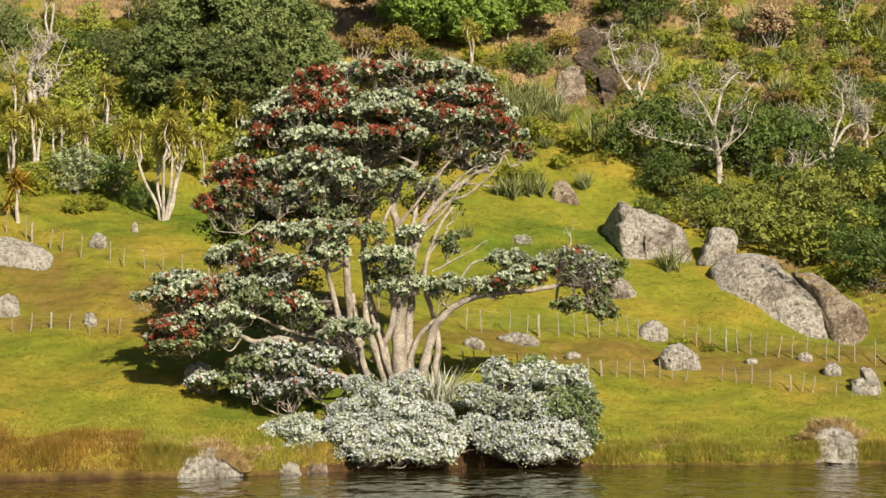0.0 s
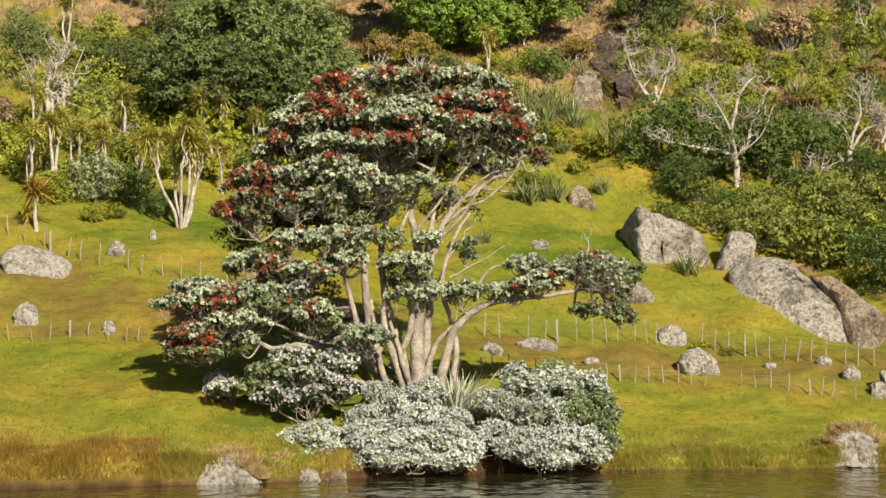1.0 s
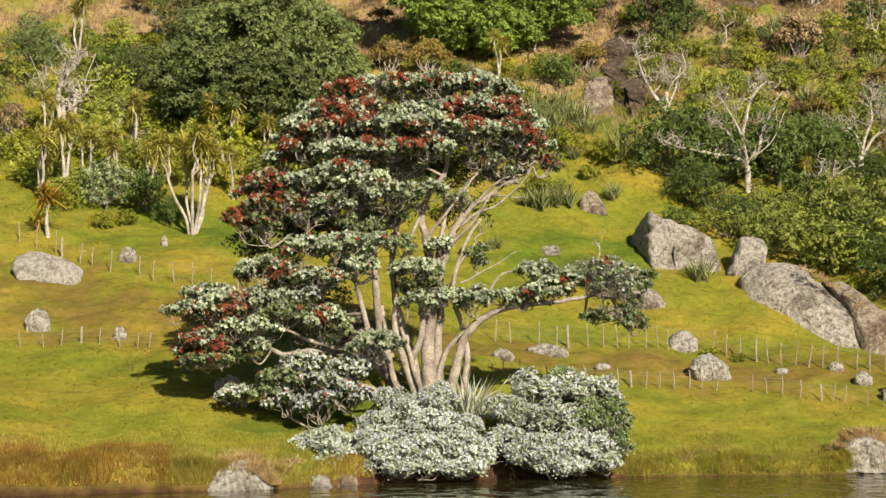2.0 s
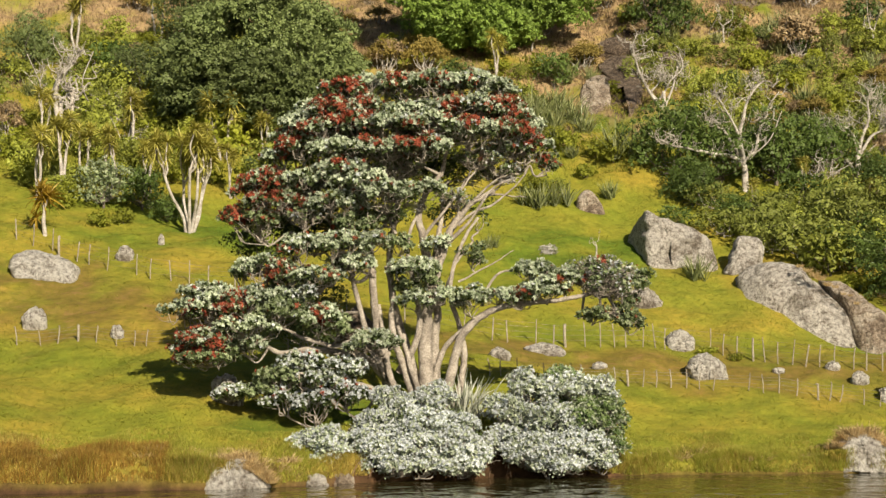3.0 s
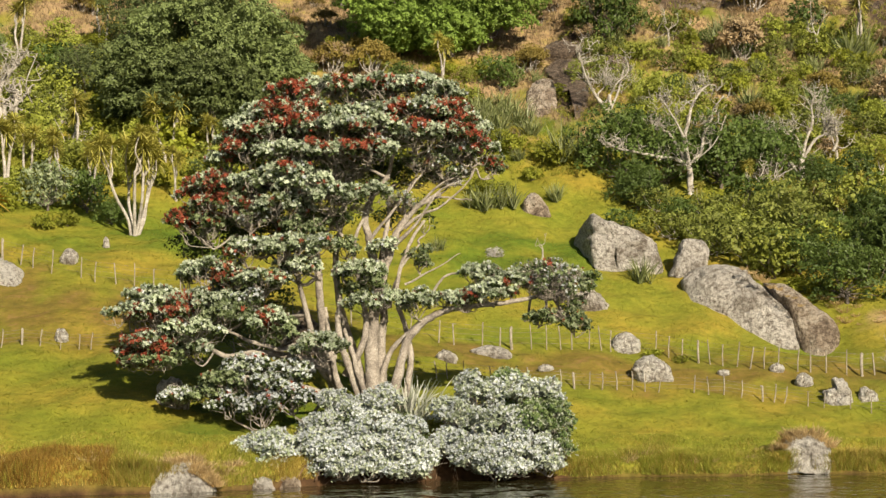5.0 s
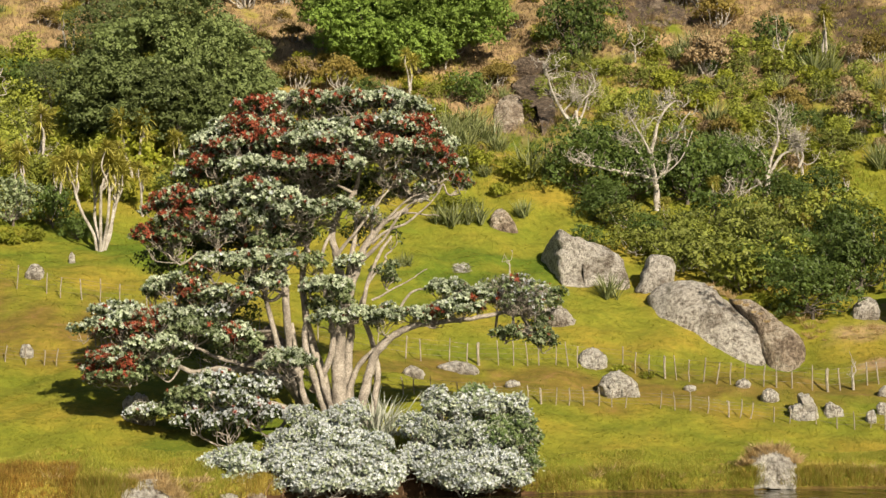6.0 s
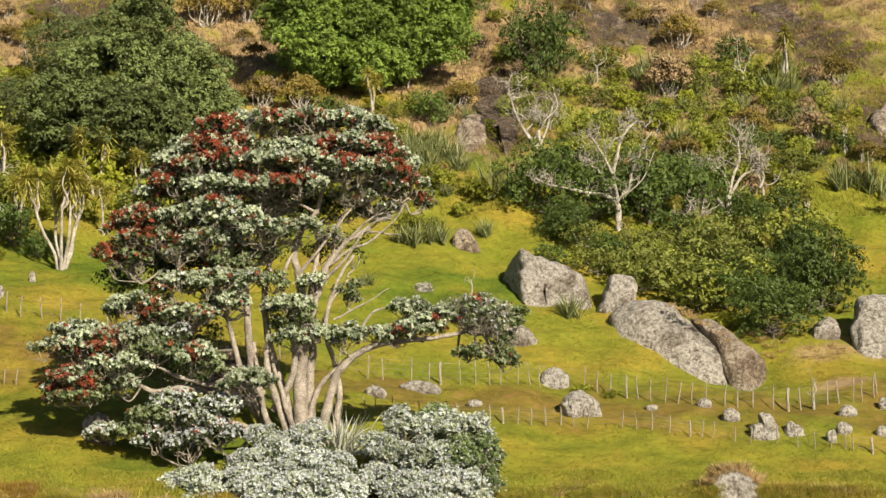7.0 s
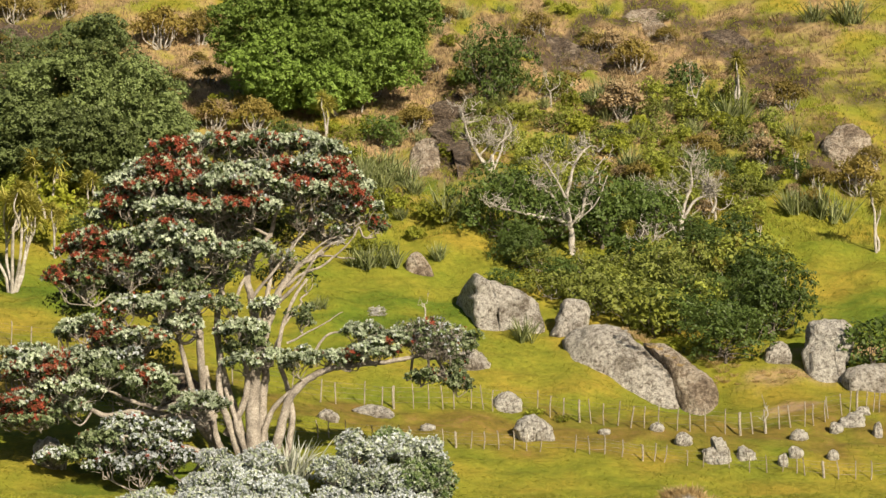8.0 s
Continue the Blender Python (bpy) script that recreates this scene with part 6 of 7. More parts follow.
stand(dead_tree("bleached_tree", "bleached tree with a stout pale trunk and long crooked limbs", 171, 5.8, 2.7, (0.0, 0.0), None, 3, 5, 0.27, ((0.17, 0.05, [(-0.03, 0.00, 1.88), (-0.92, -0.20, 2.41), (-2.11, -0.40, 2.59), (-3.69, -0.60, 2.93), (-4.96, -0.80, 3.14), (-5.84, -0.80, 3.61)]), (0.14, 0.04, [(-0.11, 0.00, 2.04), (-0.76, 0.20, 3.28), (-1.43, 0.30, 4.36), (-2.30, 0.20, 4.63), (-2.62, 0.10, 5.13)]), (0.18, 0.05, [(-0.03, 0.00, 2.04), (-0.34, -0.20, 3.74), (-0.10, -0.40, 4.97), (0.21, -0.30, 6.16), (0.84, -0.20, 7.12), (1.44, 0.00, 7.63)]), (0.16, 0.04, [(0.14, 0.10, 2.05), (0.87, 0.30, 3.09), (1.04, 0.50, 4.10), (1.58, 0.50, 5.09), (1.78, 0.40, 5.94), (2.50, 0.30, 6.88)]), (0.10, 0.03, [(-0.26, -0.20, 3.62), (-0.90, -0.50, 4.88), (-1.61, -0.70, 6.03), (-2.14, -0.70, 6.82)]), ), 0.36), 18.9, 120.7)
stand(dead_tree("bleached_tree", "bleached tree with looping pale limbs among bushes", 172, 4.7, 2.0, (0.0, 0.0), M_OLIVE, 2, 4, 0.24, ((0.15, 0.06, [(-0.16, 0.00, 0.16), (-0.98, -0.20, 1.44), (-1.79, -0.30, 2.25), (-2.51, -0.30, 2.74)]), (0.13, 0.05, [(-1.79, -0.30, 2.25), (-2.25, -0.40, 1.18), (-1.89, -0.50, 0.36), (-2.47, -0.50, -0.28)]), (0.15, 0.04, [(0.04, 0.00, 1.30), (0.37, 0.20, 2.75), (0.93, 0.30, 4.19), (0.88, 0.30, 5.33), (1.24, 0.30, 6.32)]), (0.14, 0.04, [(0.13, 0.00, 1.50), (0.94, -0.20, 2.81), (1.91, -0.30, 3.36), (2.27, -0.30, 4.26)]), (0.12, 0.05, [(2.17, -0.40, 1.97), (2.48, -0.40, 2.78), (2.15, -0.40, 3.75), (1.75, -0.40, 4.24)]), (0.10, 0.03, [(0.07, 0.00, 2.31), (-0.59, 0.20, 3.44), (-1.63, 0.30, 3.71), (-2.29, 0.30, 3.47)]), ), 0.36), 27.4, 124.4)
stand(dead_tree("bleached_tree", "bare bleached tree leaning over bushes", 173, 4.7, 1.7, (0.0, 0.0), None, 2, 3, 0.18, ((0.14, 0.06, [(-0.09, 0.00, 0.09), (-0.91, -0.10, 1.13), (-1.38, -0.10, 1.93), (-1.87, 0.00, 3.09), (-2.20, 0.00, 4.33), (-2.49, 0.00, 5.26)]), (0.12, 0.04, [(0.00, 0.00, 0.26), (0.67, 0.20, 1.70), (0.96, 0.20, 2.94), (1.42, 0.20, 3.91)]), (0.08, 0.03, [(-1.04, -0.10, 1.40), (-0.31, 0.00, 2.29), (-0.19, 0.10, 3.46)]), ), 0.50), 15.1, 135.0)
stand(dead_tree("bleached_tree", "tall twisted bleached tree with broken limbs", 174, 7.9, 3.1, (0.0, 0.0), None, 5, 4, 0.22, ((0.24, 0.08, [(-0.09, 0.00, 0.63), (-0.39, -0.20, 2.70), (0.04, -0.30, 4.37), (0.99, -0.30, 5.41), (1.61, -0.30, 6.25)]), (0.18, 0.12, [(0.96, 0.00, 0.62), (0.82, 0.00, 2.10), (0.89, 0.00, 3.36)]), ), 0.50), -30.1, 130.3)
stand(dead_tree("bleached_tree", "grey broken dead tree among shrubs", 175, 2.9, 2.5, (0.0, 0.0), None, 4, 3, 0.14, (), 0.50), -26.3, 132.1)
stand(dead_tree("bleached_tree", "low twisted bleached tree among bushes", 176, 3.2, 1.9, (0.0, 0.0), None, 5, 3, 0.16, (), 0.50), 24.0, 120.0)
stand(dead_tree("bleached_tree", "bare bleached sapling on the slope", 177, 3.2, 1.4, (0.0, 0.0), None, 4, 3, 0.12, (), 0.50), 30.6, 127.3)
stand(dead_tree("bleached_tree", "slender bare pale tree on the slope", 178, 5.6, 1.2, (0.0, 0.0), None, 3, 3, 0.12, (), 0.50), 34.1, 147.8)
stand(dead_tree("bleached_tree", "slender bare pale tree on the slope", 179, 3.8, 1.2, (0.0, 0.0), None, 3, 3, 0.10, (), 0.50), 22.0, 150.5)
stand(dead_tree("bleached_tree", "slender leaning bare pale tree on the slope", 180, 3.5, 1.2, (0.94, 0.0), None, 3, 2, 0.10, (), 0.50), 5.5, 148.2)
stand(dead_tree("bleached_tree", "thin bare sapling on the slope", 181, 2.6, 0.4, (0.0, 0.0), None, 2, 1, 0.06, (), 0.50), 7.8, 108.2)
stand(dead_tree("bleached_tree", "pale bare branches above shrubs", 182, 2.8, 2.0, (0.0, 0.0), None, 4, 4, 0.13, (), 0.50), -23.9, 124.9)
stand(dead_tree("bleached_tree", "pale broken dead tree above the scrub", 183, 3.4, 2.9, (0.0, 0.0), None, 4, 3, 0.14, (), 0.50), -23.9, 154.3)
stand(dead_tree("bleached_tree", "bare broken branch standing by the fence", 184, 2.3, 0.4, (0.0, 0.0), None, 3, 2, 0.07, (), 0.50), 24.2, 91.1)


# the thicket between the bleached trees and the boulders
plant(middling, [(15.2, 119.8, 0.62, 20, 0.9), (27.2, 119.0, 0.7, 140, 0.9), (29.6, 114.0, 0.66, 200, 1.0), (28.6, 109.0, 0.6, 250, 1.1), (17.3, 115.6, 0.5, 10, 0.8)], True)
plant(deep, [(22.4, 119.0, 0.9, 65, 0.8), (24.6, 117.6, 0.85, 115, 0.8), (31.0, 118.2, 0.9, 165, 1.0), (26.6, 113.2, 0.8, 215, 0.9), (30.6, 121.6, 0.9, 265, 1.0), (21.4, 125.4, 0.9, 315, 1.1), (26.0, 127.0, 0.9, 5, 1.2)], True)
plant(olive, [(16.0, 117.2, 0.85, 30, 0.9), (18.8, 116.6, 0.9, 75, 0.9), (21.2, 116.6, 0.9, 120, 0.9), (23.4, 116.4, 0.95, 165, 0.9), (26.2, 115.8, 0.9, 210, 0.9), (28.8, 111.8, 0.85, 255, 1.0), (22.6, 110.4, 0.9, 300, 0.9), (19.6, 113.2, 0.9, 345, 0.9)], True)
plant(green, [(20.4, 114.4, 0.6, 25, 0.9), (25.2, 119.6, 0.65, 70, 0.9), (28.0, 116.6, 0.7, 115, 0.9), (31.6, 112.6, 0.6, 160, 0.9), (17.0, 113.6, 0.5, 205, 0.8)], True)
plant(lime, [(21.6, 117.6, 0.8, 10, 0.9), (27.6, 120.6, 0.8, 50, 1.0), (30.2, 116.0, 0.7, 90, 1.0), (24.0, 104.4, 0.5, 130, 1.0)], True)
plant(twin, [(27.8, 114.6, 0.5, 40, 1.0), (29.4, 117.6, 0.55, 140, 1.0), (23.0, 121.0, 0.5, 240, 1.0)], True)
plant(swords, [(5.4, 133.0, 1.3, 10, 0.8), (7.2, 134.2, 1.3, 60, 0.8), (6.2, 128.6, 1.1, 110, 0.8), (4.4, 128.2, 1.1, 160, 0.8), (8.4, 130.2, 1.0, 210, 0.8)], True)


# ---- fences ----
def fence(spots, seed, tall, thick, label):
    """Thin split battens with stouter posts between, each leaning its own way, and wires."""
    rng = np.random.RandomState(seed)
    x0, y0 = spots[0]
    e = base("fence", (x0, y0, gz(x0, y0)), label, "fence")
    meshes = []
    for kind in range(8):
        v, f = [], []
        r = (0.032, 0.038, 0.03, 0.035, 0.034, 0.04, 0.065, 0.08)[kind] * thick
        h = tall * (rng.uniform(0.9, 1.12) if kind < 6 else 0.98)
        tube([(0, 0, -0.3), (0.02 * rng.normal(), 0, h * 0.5), (0.03 * rng.normal(), 0, h), (0.03 * rng.normal(), 0, h + 0.004)], r, r * 0.9, 6, v, f, rng, 0.12)
        o = mesh_object("post", v, f, M_POST)
        meshes.append(o.data)
        bpy.data.objects.remove(o)
    tops = []
    for i, (x, y) in enumerate(spots):
        stout = i % 11 == 3
        o = new("post", meshes[6 + i % 2] if stout else meshes[rng.randint(0, 6)])
        o.location = (x - x0, y - y0, gz(x, y) - gz(x0, y0))
        o.rotation_euler = (radians(rng.normal() * 3), radians(rng.normal() * (2 if stout else 4) + 1.5 * math.sin(0.22 * i)), rng.uniform(-0.3, 0.3))
        o.parent = e
        tops.append(o.location[:])
    for q in (0.3, 0.55, 0.8, 1.0):
        v, f = [], []
        tube(np.array(tops) + np.array([0, -0.03, q * tall * 0.92]), 0.005, 0.005, 4, v, f, rng, 0.0)
        under(mesh_object("wire", v, f, M_WIRE), e, "thin rusty wire")
    return e


UPPER_LEFT = [
    (-26.71, 104.33), (-25.61, 103.87), (-24.25, 103.02), (-23.68, 102.26), (-22.45, 101.29), (-21.61, 100.66), (-20.42, 99.87), (-18.66, 99.42),
    (-17.81, 98.94), (-16.63, 98.83), (-15.63, 98.84), (-14.58, 99.01), (-12.99, 98.40), (-11.40, 97.79), (-9.81, 97.17), (-8.22, 96.56),
    (-6.63, 95.95), (-5.04, 95.34), (-3.45, 94.73), (-1.86, 94.12),
]
UPPER_RIGHT = [
    (-0.27, 93.50), (1.18, 93.71), (1.98, 93.84), (3.49, 94.10), (4.42, 94.21), (5.08, 94.37), (6.10, 94.39), (6.91, 94.40), (7.67, 94.47),
    (8.27, 94.52), (9.20, 94.79), (9.88, 94.95), (10.41, 95.06), (12.78, 95.02), (13.46, 94.75), (14.11, 94.43), (14.93, 93.96), (15.47, 93.64),
    (16.07, 93.14), (16.76, 92.85), (17.37, 92.49), (18.05, 92.20), (18.76, 91.86), (19.67, 91.60), (20.28, 91.46), (21.06, 91.32), (22.11, 91.31),
    (22.91, 91.23), (23.57, 91.33), (24.20, 91.32), (25.03, 91.47), (25.65, 91.57), (26.47, 91.78), (27.03, 92.03), (27.77, 92.36), (28.04, 92.73),
    (28.92, 93.17), (29.47, 93.62), (30.05, 94.06), (30.67, 94.34), (31.05, 94.45), (31.38, 94.40), (32.25, 94.28), (33.15, 94.18),
]
LOWER_LEFT = [
    (-22.34, 87.35), (-21.19, 87.50), (-20.38, 87.62), (-19.38, 87.74), (-18.46, 87.69), (-17.47, 87.63), (-16.55, 87.49), (-15.92, 87.38),
    (-14.52, 87.30), (-13.12, 87.22), (-11.71, 87.14), (-10.31, 87.05), (-8.90, 86.97), (-7.50, 86.89), (-6.09, 86.81), (-4.69, 86.73),
    (-3.28, 86.65), (-1.88, 86.57), (-0.48, 86.49),
]
LOWER_RIGHT = [
    (0.93, 86.40), (1.50, 86.46), (2.28, 86.77), (3.59, 87.23), (5.37, 87.72), (7.09, 88.01), (7.78, 88.05), (8.50, 87.96), (9.13, 87.88),
    (9.86, 87.88), (10.62, 87.93), (11.28, 87.88), (11.91, 87.77), (13.62, 87.52), (14.31, 87.33), (15.04, 87.24), (15.92, 87.35), (17.00, 87.52),
    (17.56, 87.52), (18.03, 87.37), (19.09, 86.93), (19.79, 86.51), (20.98, 86.09), (21.93, 85.75), (22.68, 85.42), (23.38, 85.12), (24.01, 84.90),
    (24.35, 84.73), (25.27, 84.65), (25.94, 84.56), (26.76, 84.44), (27.48, 84.32), (28.38, 84.20), (29.33, 84.14),
]
fence(UPPER_LEFT + UPPER_RIGHT, 5, 1.22, 1.0, "old farm fence of thin pale leaning battens and wire")
fence(LOWER_LEFT + LOWER_RIGHT, 6, 0.8, 0.85, "low farm fence of weathered posts and wire below the terrace")


# ---- scrub that covers the upper slopes ----
def scatter(kinds, zones, n, seed, avoid=()):
    rng = np.random.RandomState(seed)
    names = list(kinds)
    odds = np.array([k[1] for k in names], float)
    placed = []
    while len(placed) < n:
        zx, zy, rx, ry = zones[rng.randint(len(zones))]
        a, q = rng.uniform(0, 6.28), math.sqrt(rng.uniform())
        x, y = zx + rx * q * math.cos(a), zy + ry * q * math.sin(a)
        stock, _, lo, hi, gap = names[rng.choice(len(names), p=odds / odds.sum())]
        s = rng.uniform(lo, hi)
        if any(math.hypot((x - ax) / arx, (y - ay) / ary) < 1 for ax, ay, arx, ary in avoid):
            continue
        if any(math.hypot(x - px, (y - py) * 0.6) < 0.42 * (s * gap + pg) for px, py, pg in placed):
            s *= 0.6
            if rng.uniform() < 0.7:
                continue
        placed.append((x, y, s * gap))
        again(stock[rng.randint(len(stock))], x, y, s, rng.uniform(0, 360), 0.1, rng.uniform(0.8, 1.2))


RIGHT_SLOPE = [(25, 143, 15, 14), (36, 142, 10, 12), (27, 131, 12, 6)]
scatter([(olive, 24, 0.45, 0.95, 2.4), (lime, 20, 0.5, 1.2, 1.6), (green, 22, 0.4, 0.85, 2.3), (swords, 18, 0.6, 1.1, 1.6), (umbrella, 6, 0.6, 1.0, 2.2), (grey_umbrella, 8, 0.6, 1.0, 2.2), (deep, 14, 0.4, 0.8, 3)],
        RIGHT_SLOPE, 220, 301, [(49, 150, 9, 11), (44, 146, 4, 5), (12, 141, 4, 10), (41, 160, 10, 3.5), (10, 131, 4, 6), (40, 121, 8, 9), (27, 120, 9, 5), (43, 135, 4, 4)])
LEFT_SLOPE = [(-27, 128, 10, 12), (-33, 140, 9, 16), (-22, 140, 8, 12), (-13, 128, 5, 8)]
scatter([(olive, 18, 0.5, 0.9, 2.4), (lime, 34, 0.8, 1.7, 1.7), (green, 24, 0.5, 1.0, 2.4), (deep, 6, 0.5, 0.9, 2.4), (swords, 8, 0.6, 1.0, 1.6), (grey_umbrella, 4, 0.6, 0.9, 2.2)],
        LEFT_SLOPE, 150, 302, [(-16.5, 113, 7, 7), (-14.6, 121, 2.2, 8), (-24.5, 128, 2, 3)])
UPPER_SLOPE = [(-8, 160, 12, 14), (8, 160, 12, 12), (20, 168, 18, 9), (-30, 168, 10, 8)]
scatter([(umbrella, 30, 0.5, 1.0, 2.2), (olive, 20, 0.35, 0.6, 3), (swords, 20, 0.5, 1.0, 1.6), (lime, 12, 0.4, 0.9, 2), (grey_umbrella, 14, 0.5, 0.9, 2.2)], UPPER_SLOPE, 60, 303, [(12, 146, 3, 10)])
MID_SLOPE = [(5, 124, 6, 6), (7, 136, 5, 8), (0, 134, 6, 8)]
scatter([(swords, 30, 0.6, 1.1, 1.8), (lime, 30, 0.5, 1.0, 2), (olive, 15, 0.3, 0.6, 3), (green, 15, 0.3, 0.5, 3)], MID_SLOPE, 26, 304, [(10, 131, 3.5, 7)])


# ---- grasses ----
def grass(name, label, x, y, length, width, per, lean, material, seed):
    rng = np.random.RandomState(seed)
    n = len(x)
    z = ground(x, y) - 0.03
    p = np.repeat(np.c_[x, y, z], per, 0) + np.c_[rng.normal(size=(n * per, 2)) * 0.05, np.zeros(n * per)]
    a = rng.uniform(0, 6.28, n * per)
    L = np.repeat(length, per) * rng.uniform(0.6, 1.2, n * per)
    q = lean * rng.uniform(0.2, 1.3, n * per)
    tip = p + np.c_[np.cos(a) * q * L, np.sin(a) * q * L, L]
    b = a + 1.57 + rng.normal(size=n * per) * 0.3          # blades lie broadside to their lean
    side = np.c_[np.cos(b), np.sin(b), np.zeros(n * per)] * width / 2
    ob = quad_object(name, np.stack([p - side, p + side, tip], 1), material, 3)
    return tagged(ob, label, "grass", kind="stuff")


def build_grass():
    rng = np.random.RandomState(77)
    n = 300000
    y = 68 + 60 * rng.uniform(0, 1, n) ** 1.15
    x = rng.uniform(-0.29, 0.36, n) * y
    s = y - shore(x)
    clump = waves(x, y, 1.6, 61) + 0.6 * waves(x, y, 0.7, 62)
    short = cover_of(x, y, TRACK, 32, 5.0, 0.8)
    keep = (s > 0.7) & (rng.uniform(size=n) < 0.9 - 0.3 * short)
    x, y, clump, short = x[keep], y[keep], clump[keep], short[keep]
    grass("meadow_grass", "close yellow-green meadow grass", x, y, (0.055 + 0.012 * np.clip(clump, -1, 1.5)) * (1 - 0.3 * short), 0.034, 3, 2.4, M_MEADOW, 78)
    n = 90000
    x = rng.uniform(-24, 40, n)
    s = 0.22 + 4.2 * rng.uniform(0, 1, n) ** 1.5
    y = shore(x) + s
    c = waves(x, y, 3.5, 63) + 0.5 * waves(x, y, 1.2, 64)
    keep = (rng.uniform(size=n) < 0.62 + 0.4 * c + 0.4 * (s < 0.8)) & ~((np.abs(x - 0.4) < 4.6) & (s < 1.7))
    x, y, c, s = x[keep], y[keep], c[keep], s[keep]
    tall = (0.30 + 0.16 * np.clip(c, -0.8, 1.4)) * (1.15 - 0.17 * s)
    rust = waves(x, y, 5.0, 21) + 0.5 * rng.normal(size=len(x)) - 0.012 * (x + 3) + 0.09 * np.clip(-11 - x, 0, 6) - 0.45 * s + 0.4 > 0
    deep_rust = (x + 1.2 * waves(x, y, 2.5, 67) < -12.6) & (s < 2.6) & (rng.uniform(size=len(x)) < 0.62)
    grass("bank_grass", "tall dark rust-brown grass on the bank", x[deep_rust], y[deep_rust], tall[deep_rust] * 1.25, 0.026, 5, 0.7, M_RUST, 83)
    rust &= ~deep_rust
    plain = ~rust & ~deep_rust
    grass("bank_grass", "long rust-gold grass hanging over the bank", x[rust], y[rust], tall[rust], 0.026, 5, 0.9, M_REED, 79)
    grass("bank_grass", "long yellow-green grass on the bank", x[plain], y[plain], tall[plain] * 0.95, 0.026, 5, 0.9, M_GRASS, 81)
    n = 110000
    y = rng.uniform(122, 184, n)
    x = rng.uniform(-0.29, 0.36, n) * y
    c = np.maximum(cover_of(x, y, STRAW, 33, 6.0, 0.5), dry_high(x, y)) - 0.8 * cover_of(x, y, STONE, 34, 4.0, 0.3)
    keep = rng.uniform(size=n) < c * (0.7 + 0.4 * waves(x, y, 1.5, 65))
    wild = rng.uniform(size=n) < (0.75 - c) * (0.7 + 0.5 * waves(x, y, 2.2, 66))
    grass("meadow_grass", "rough yellow-green grass on the upper slope", x[wild], y[wild], np.full(wild.sum(), 0.34), 0.05, 4, 0.8, M_GRASS, 82)
    grass("straw_grass", "dry straw-coloured grass on the upper slope", x[keep], y[keep], np.full(keep.sum(), 0.45), 0.05, 4, 0.6, M_STRAW, 80)


def tussock(at, w, seed, material, label):
    """A rounded tuft of dry grass."""
    rng = np.random.RandomState(seed)
    n = 90
    a, q = rng.uniform(0, 6.28, n), w * 0.3 * np.sqrt(rng.uniform(0, 1, n))
    st = np.c_[q * np.cos(a), q * np.sin(a), np.zeros(n) - 0.1]
    d = np.c_[np.cos(a) * rng.uniform(0.1, 1.0, n), np.sin(a) * rng.uniform(0.1, 1.0, n), np.ones(n)]
    ob = quad_object("tussock", blades(st, d, w * 0.75, 0.035, 0.45, rng, 3), material)
    ob.location = at
    return tagged(ob, label, "tussock", "grass tussocks")


def build_tussocks():
    rng = np.random.RandomState(88)
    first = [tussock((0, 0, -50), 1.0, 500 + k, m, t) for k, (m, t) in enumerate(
        ((M_BRIGHTSTRAW, "rounded tussock of dry golden straw, coloured brighter against self-shadow"), (M_BRIGHTSTRAW, "rounded tussock of dry golden straw, coloured brighter against self-shadow"), (M_REED, "golden-brown tussock of long bank grass")))]
    used = set()

    def put(k, x, y, z, s):
        ob = first[k] if k not in used else first[k].copy()
        if k in used:
            scene.collection.objects.link(ob)
        used.add(k)
        ob.location, ob.scale, ob.rotation_euler = (x, y, z), (s, s, s * rng.uniform(0.8, 1.1)), (0, 0, rng.uniform(0, 6.28))
    far = []
    shape = np.empty(len(first[0].data.vertices) * 3, np.float32)
    first[0].data.vertices.foreach_get("co", shape)
    shape = shape.reshape(-1, 3)
    for cx, cy, rx, ry, n, lo, hi in DRY_TUFTS:
        for _ in range(n):
            x, y, size = cx + rx * rng.uniform(-1, 1), cy + ry * rng.uniform(-1, 1), rng.uniform(lo, hi)
            if cy < 125:
                put(rng.randint(0, 2), x, y, gz(x, y) - 0.05, size)
            else:
                a = rng.uniform(0, 6.28)
                turn = np.array([[math.cos(a), math.sin(a), 0], [-math.sin(a), math.cos(a), 0], [0, 0, rng.uniform(0.8, 1.1)]])
                far.append(shape @ turn * size + np.array([x, y, gz(x, y) - 0.05]))
    tagged(quad_object("straw_tussocks", np.vstack(far), M_STRAW), "dry straw tussocks scattered over the upper slope", "grass", kind="stuff")
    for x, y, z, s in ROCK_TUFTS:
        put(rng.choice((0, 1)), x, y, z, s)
    for cx, n in BANK_TUFTS:
        for _ in range(n):
            x = cx + rng.normal() * 1.1
            y = float(shore(x)) + rng.uniform(0.3, 1.6)
            put(rng.choice((1, 2, 2)), x, y, gz(x, y) - 0.05, rng.uniform(0.6, 1.2))

def tufts_on(outline, at, depth, lean, skew, spots):
    """Tufts rooted on a rock of that profile; spots: x along it, place in depth (-1 front, 0 crest), size."""
    put = []
    for x, u, size in spots:
        crest = float(np.interp(x, [q[0] for q in outline], [q[1] for q in outline]))
        z = crest * (1 - abs(u) ** 2.6) ** (1 / 2.6) + 0.02
        put.append((at[0] + x, at[1] + u * depth / 2 + lean * z + skew * x, at[2] + z, 2.0 * size))
    return put


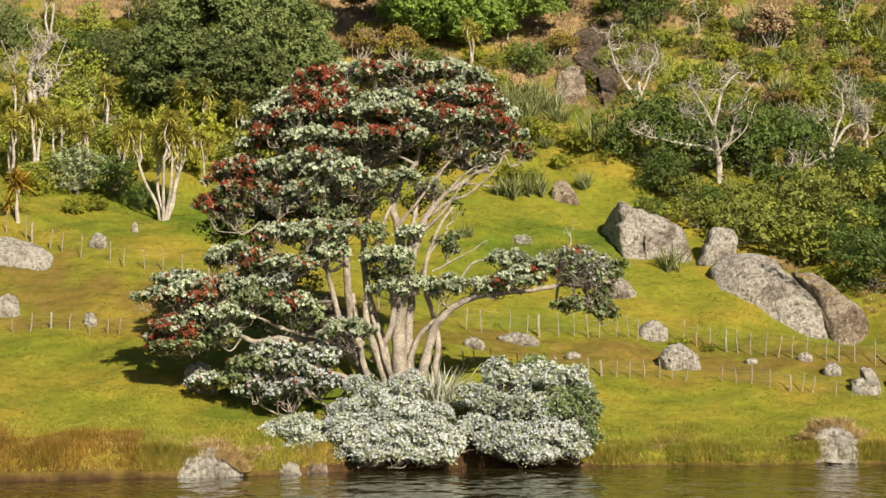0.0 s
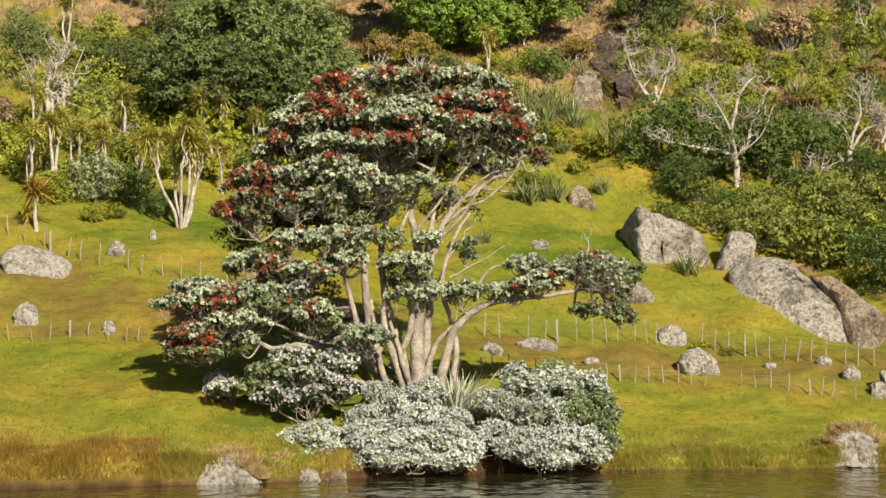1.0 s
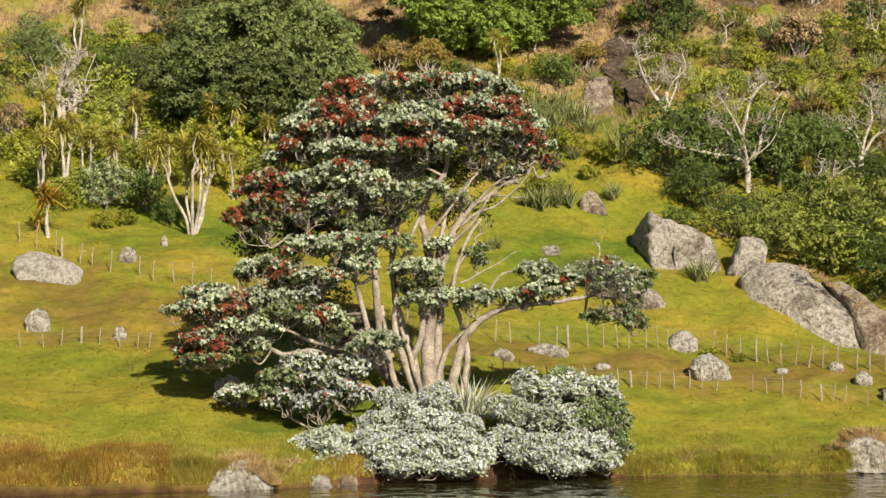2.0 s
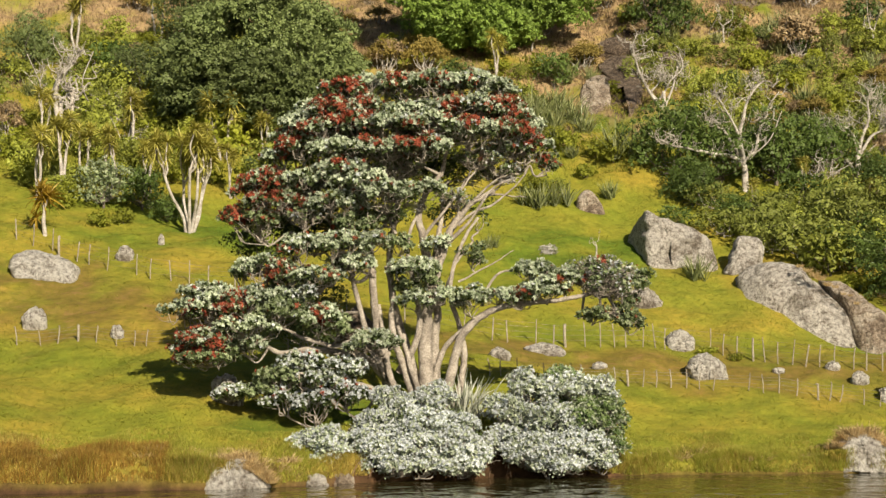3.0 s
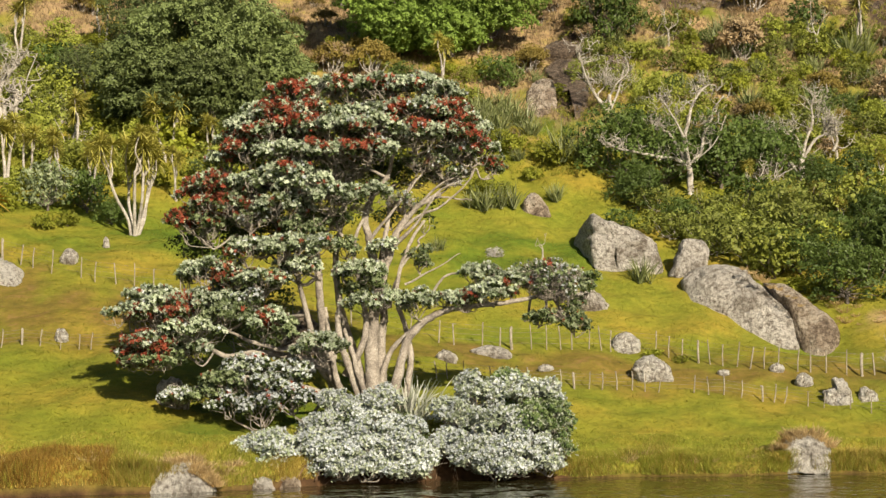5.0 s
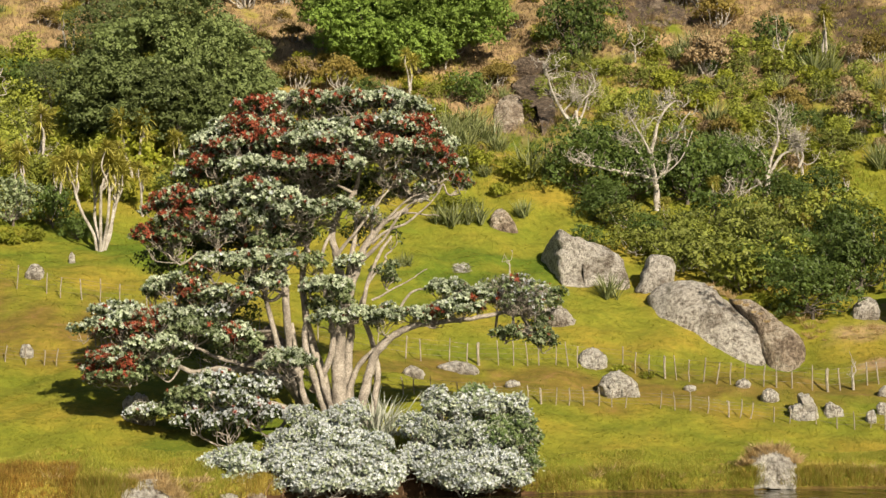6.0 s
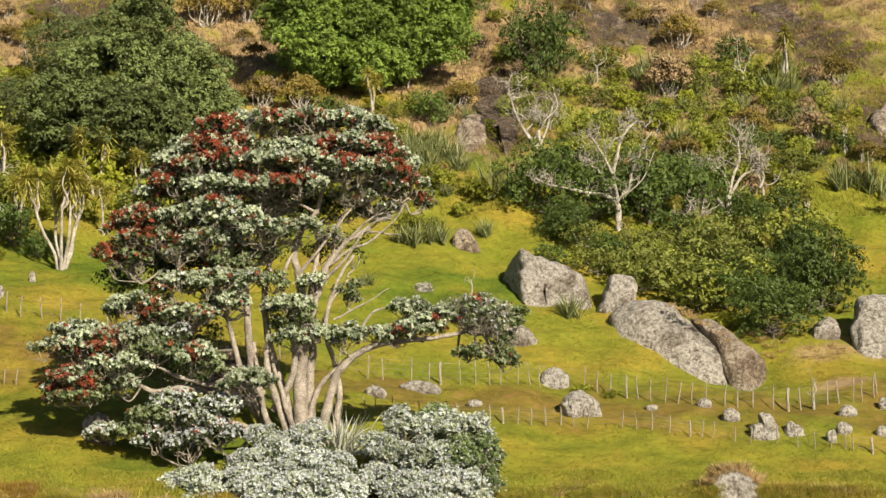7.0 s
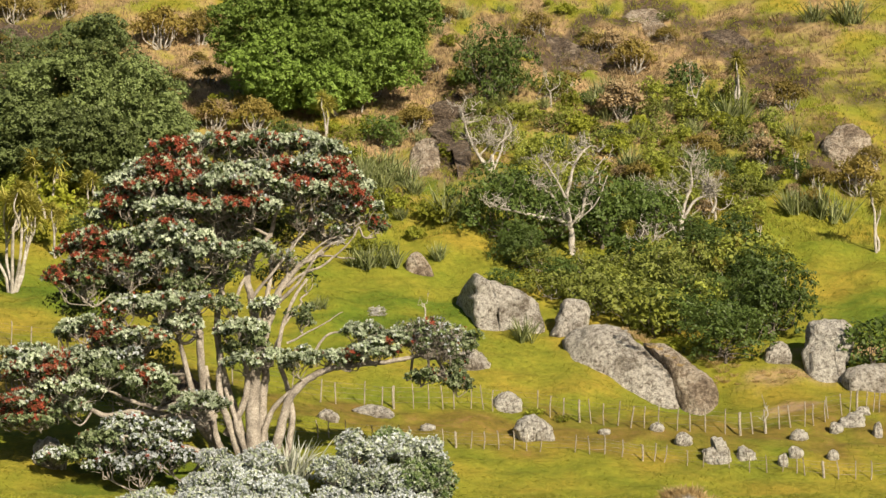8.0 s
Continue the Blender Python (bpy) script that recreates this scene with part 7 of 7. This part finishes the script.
DRY_TUFTS = [(17.0, 79.4, 1.7, 0.8, 22, 0.35, 0.65), (-8.9, 73.3, 1.6, 0.7, 22, 0.35, 0.65), (27.5, 100.1, 2.8, 0.8, 22, 0.35, 0.6), (12.3, 77.9, 3.0, 0.25, 14, 0.35, 0.6), (38, 163, 9, 6, 40, 0.7, 1.5), (48, 152, 5, 9, 22, 0.6, 1.3), (33, 156, 8, 6, 26, 0.6, 1.4), (46, 138, 4, 5, 12, 0.6, 1.2), (12, 139.5, 2.2, 2.5, 12, 0.7, 1.3), (13, 143, 4, 7, 26, 0.8, 1.8), (17, 155, 4, 7, 16, 0.8, 1.6), (-5, 158, 8, 10, 26, 0.7, 1.6), (42, 160, 6, 8, 26, 0.7, 1.6), (26, 164, 8, 5, 20, 0.7, 1.6), (24, 101.5, 2.0, 1.6, 14, 0.6, 1.0)]
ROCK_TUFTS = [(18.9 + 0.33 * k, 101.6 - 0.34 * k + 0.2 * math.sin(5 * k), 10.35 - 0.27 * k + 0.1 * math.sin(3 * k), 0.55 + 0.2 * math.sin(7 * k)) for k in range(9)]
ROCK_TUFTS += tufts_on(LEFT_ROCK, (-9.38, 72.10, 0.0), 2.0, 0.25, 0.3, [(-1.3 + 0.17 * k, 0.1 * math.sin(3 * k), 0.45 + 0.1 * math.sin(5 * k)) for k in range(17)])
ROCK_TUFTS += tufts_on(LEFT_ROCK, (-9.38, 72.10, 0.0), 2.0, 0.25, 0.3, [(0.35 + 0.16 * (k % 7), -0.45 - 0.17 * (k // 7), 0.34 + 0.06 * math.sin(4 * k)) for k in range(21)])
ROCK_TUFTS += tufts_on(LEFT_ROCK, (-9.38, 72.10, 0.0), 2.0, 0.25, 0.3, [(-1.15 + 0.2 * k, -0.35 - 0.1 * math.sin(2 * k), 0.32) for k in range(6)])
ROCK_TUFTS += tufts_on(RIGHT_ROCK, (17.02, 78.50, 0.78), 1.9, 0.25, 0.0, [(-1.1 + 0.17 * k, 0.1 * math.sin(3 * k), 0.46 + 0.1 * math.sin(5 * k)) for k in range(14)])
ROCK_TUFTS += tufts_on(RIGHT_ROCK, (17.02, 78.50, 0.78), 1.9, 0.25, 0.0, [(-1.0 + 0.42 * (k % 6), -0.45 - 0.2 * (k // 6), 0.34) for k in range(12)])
BANK_TUFTS = [(-9.6, 5), (-8.6, 4), (17.2, 5), (18.6, 4), (11, 5), (-16, 6), (-12.4, 6), (-17.5, 7), (-14, 4), (-10.8, 5), (9, 7), (13, 3), (16, 5), (20, 6)]
build_grass()
build_tussocks()
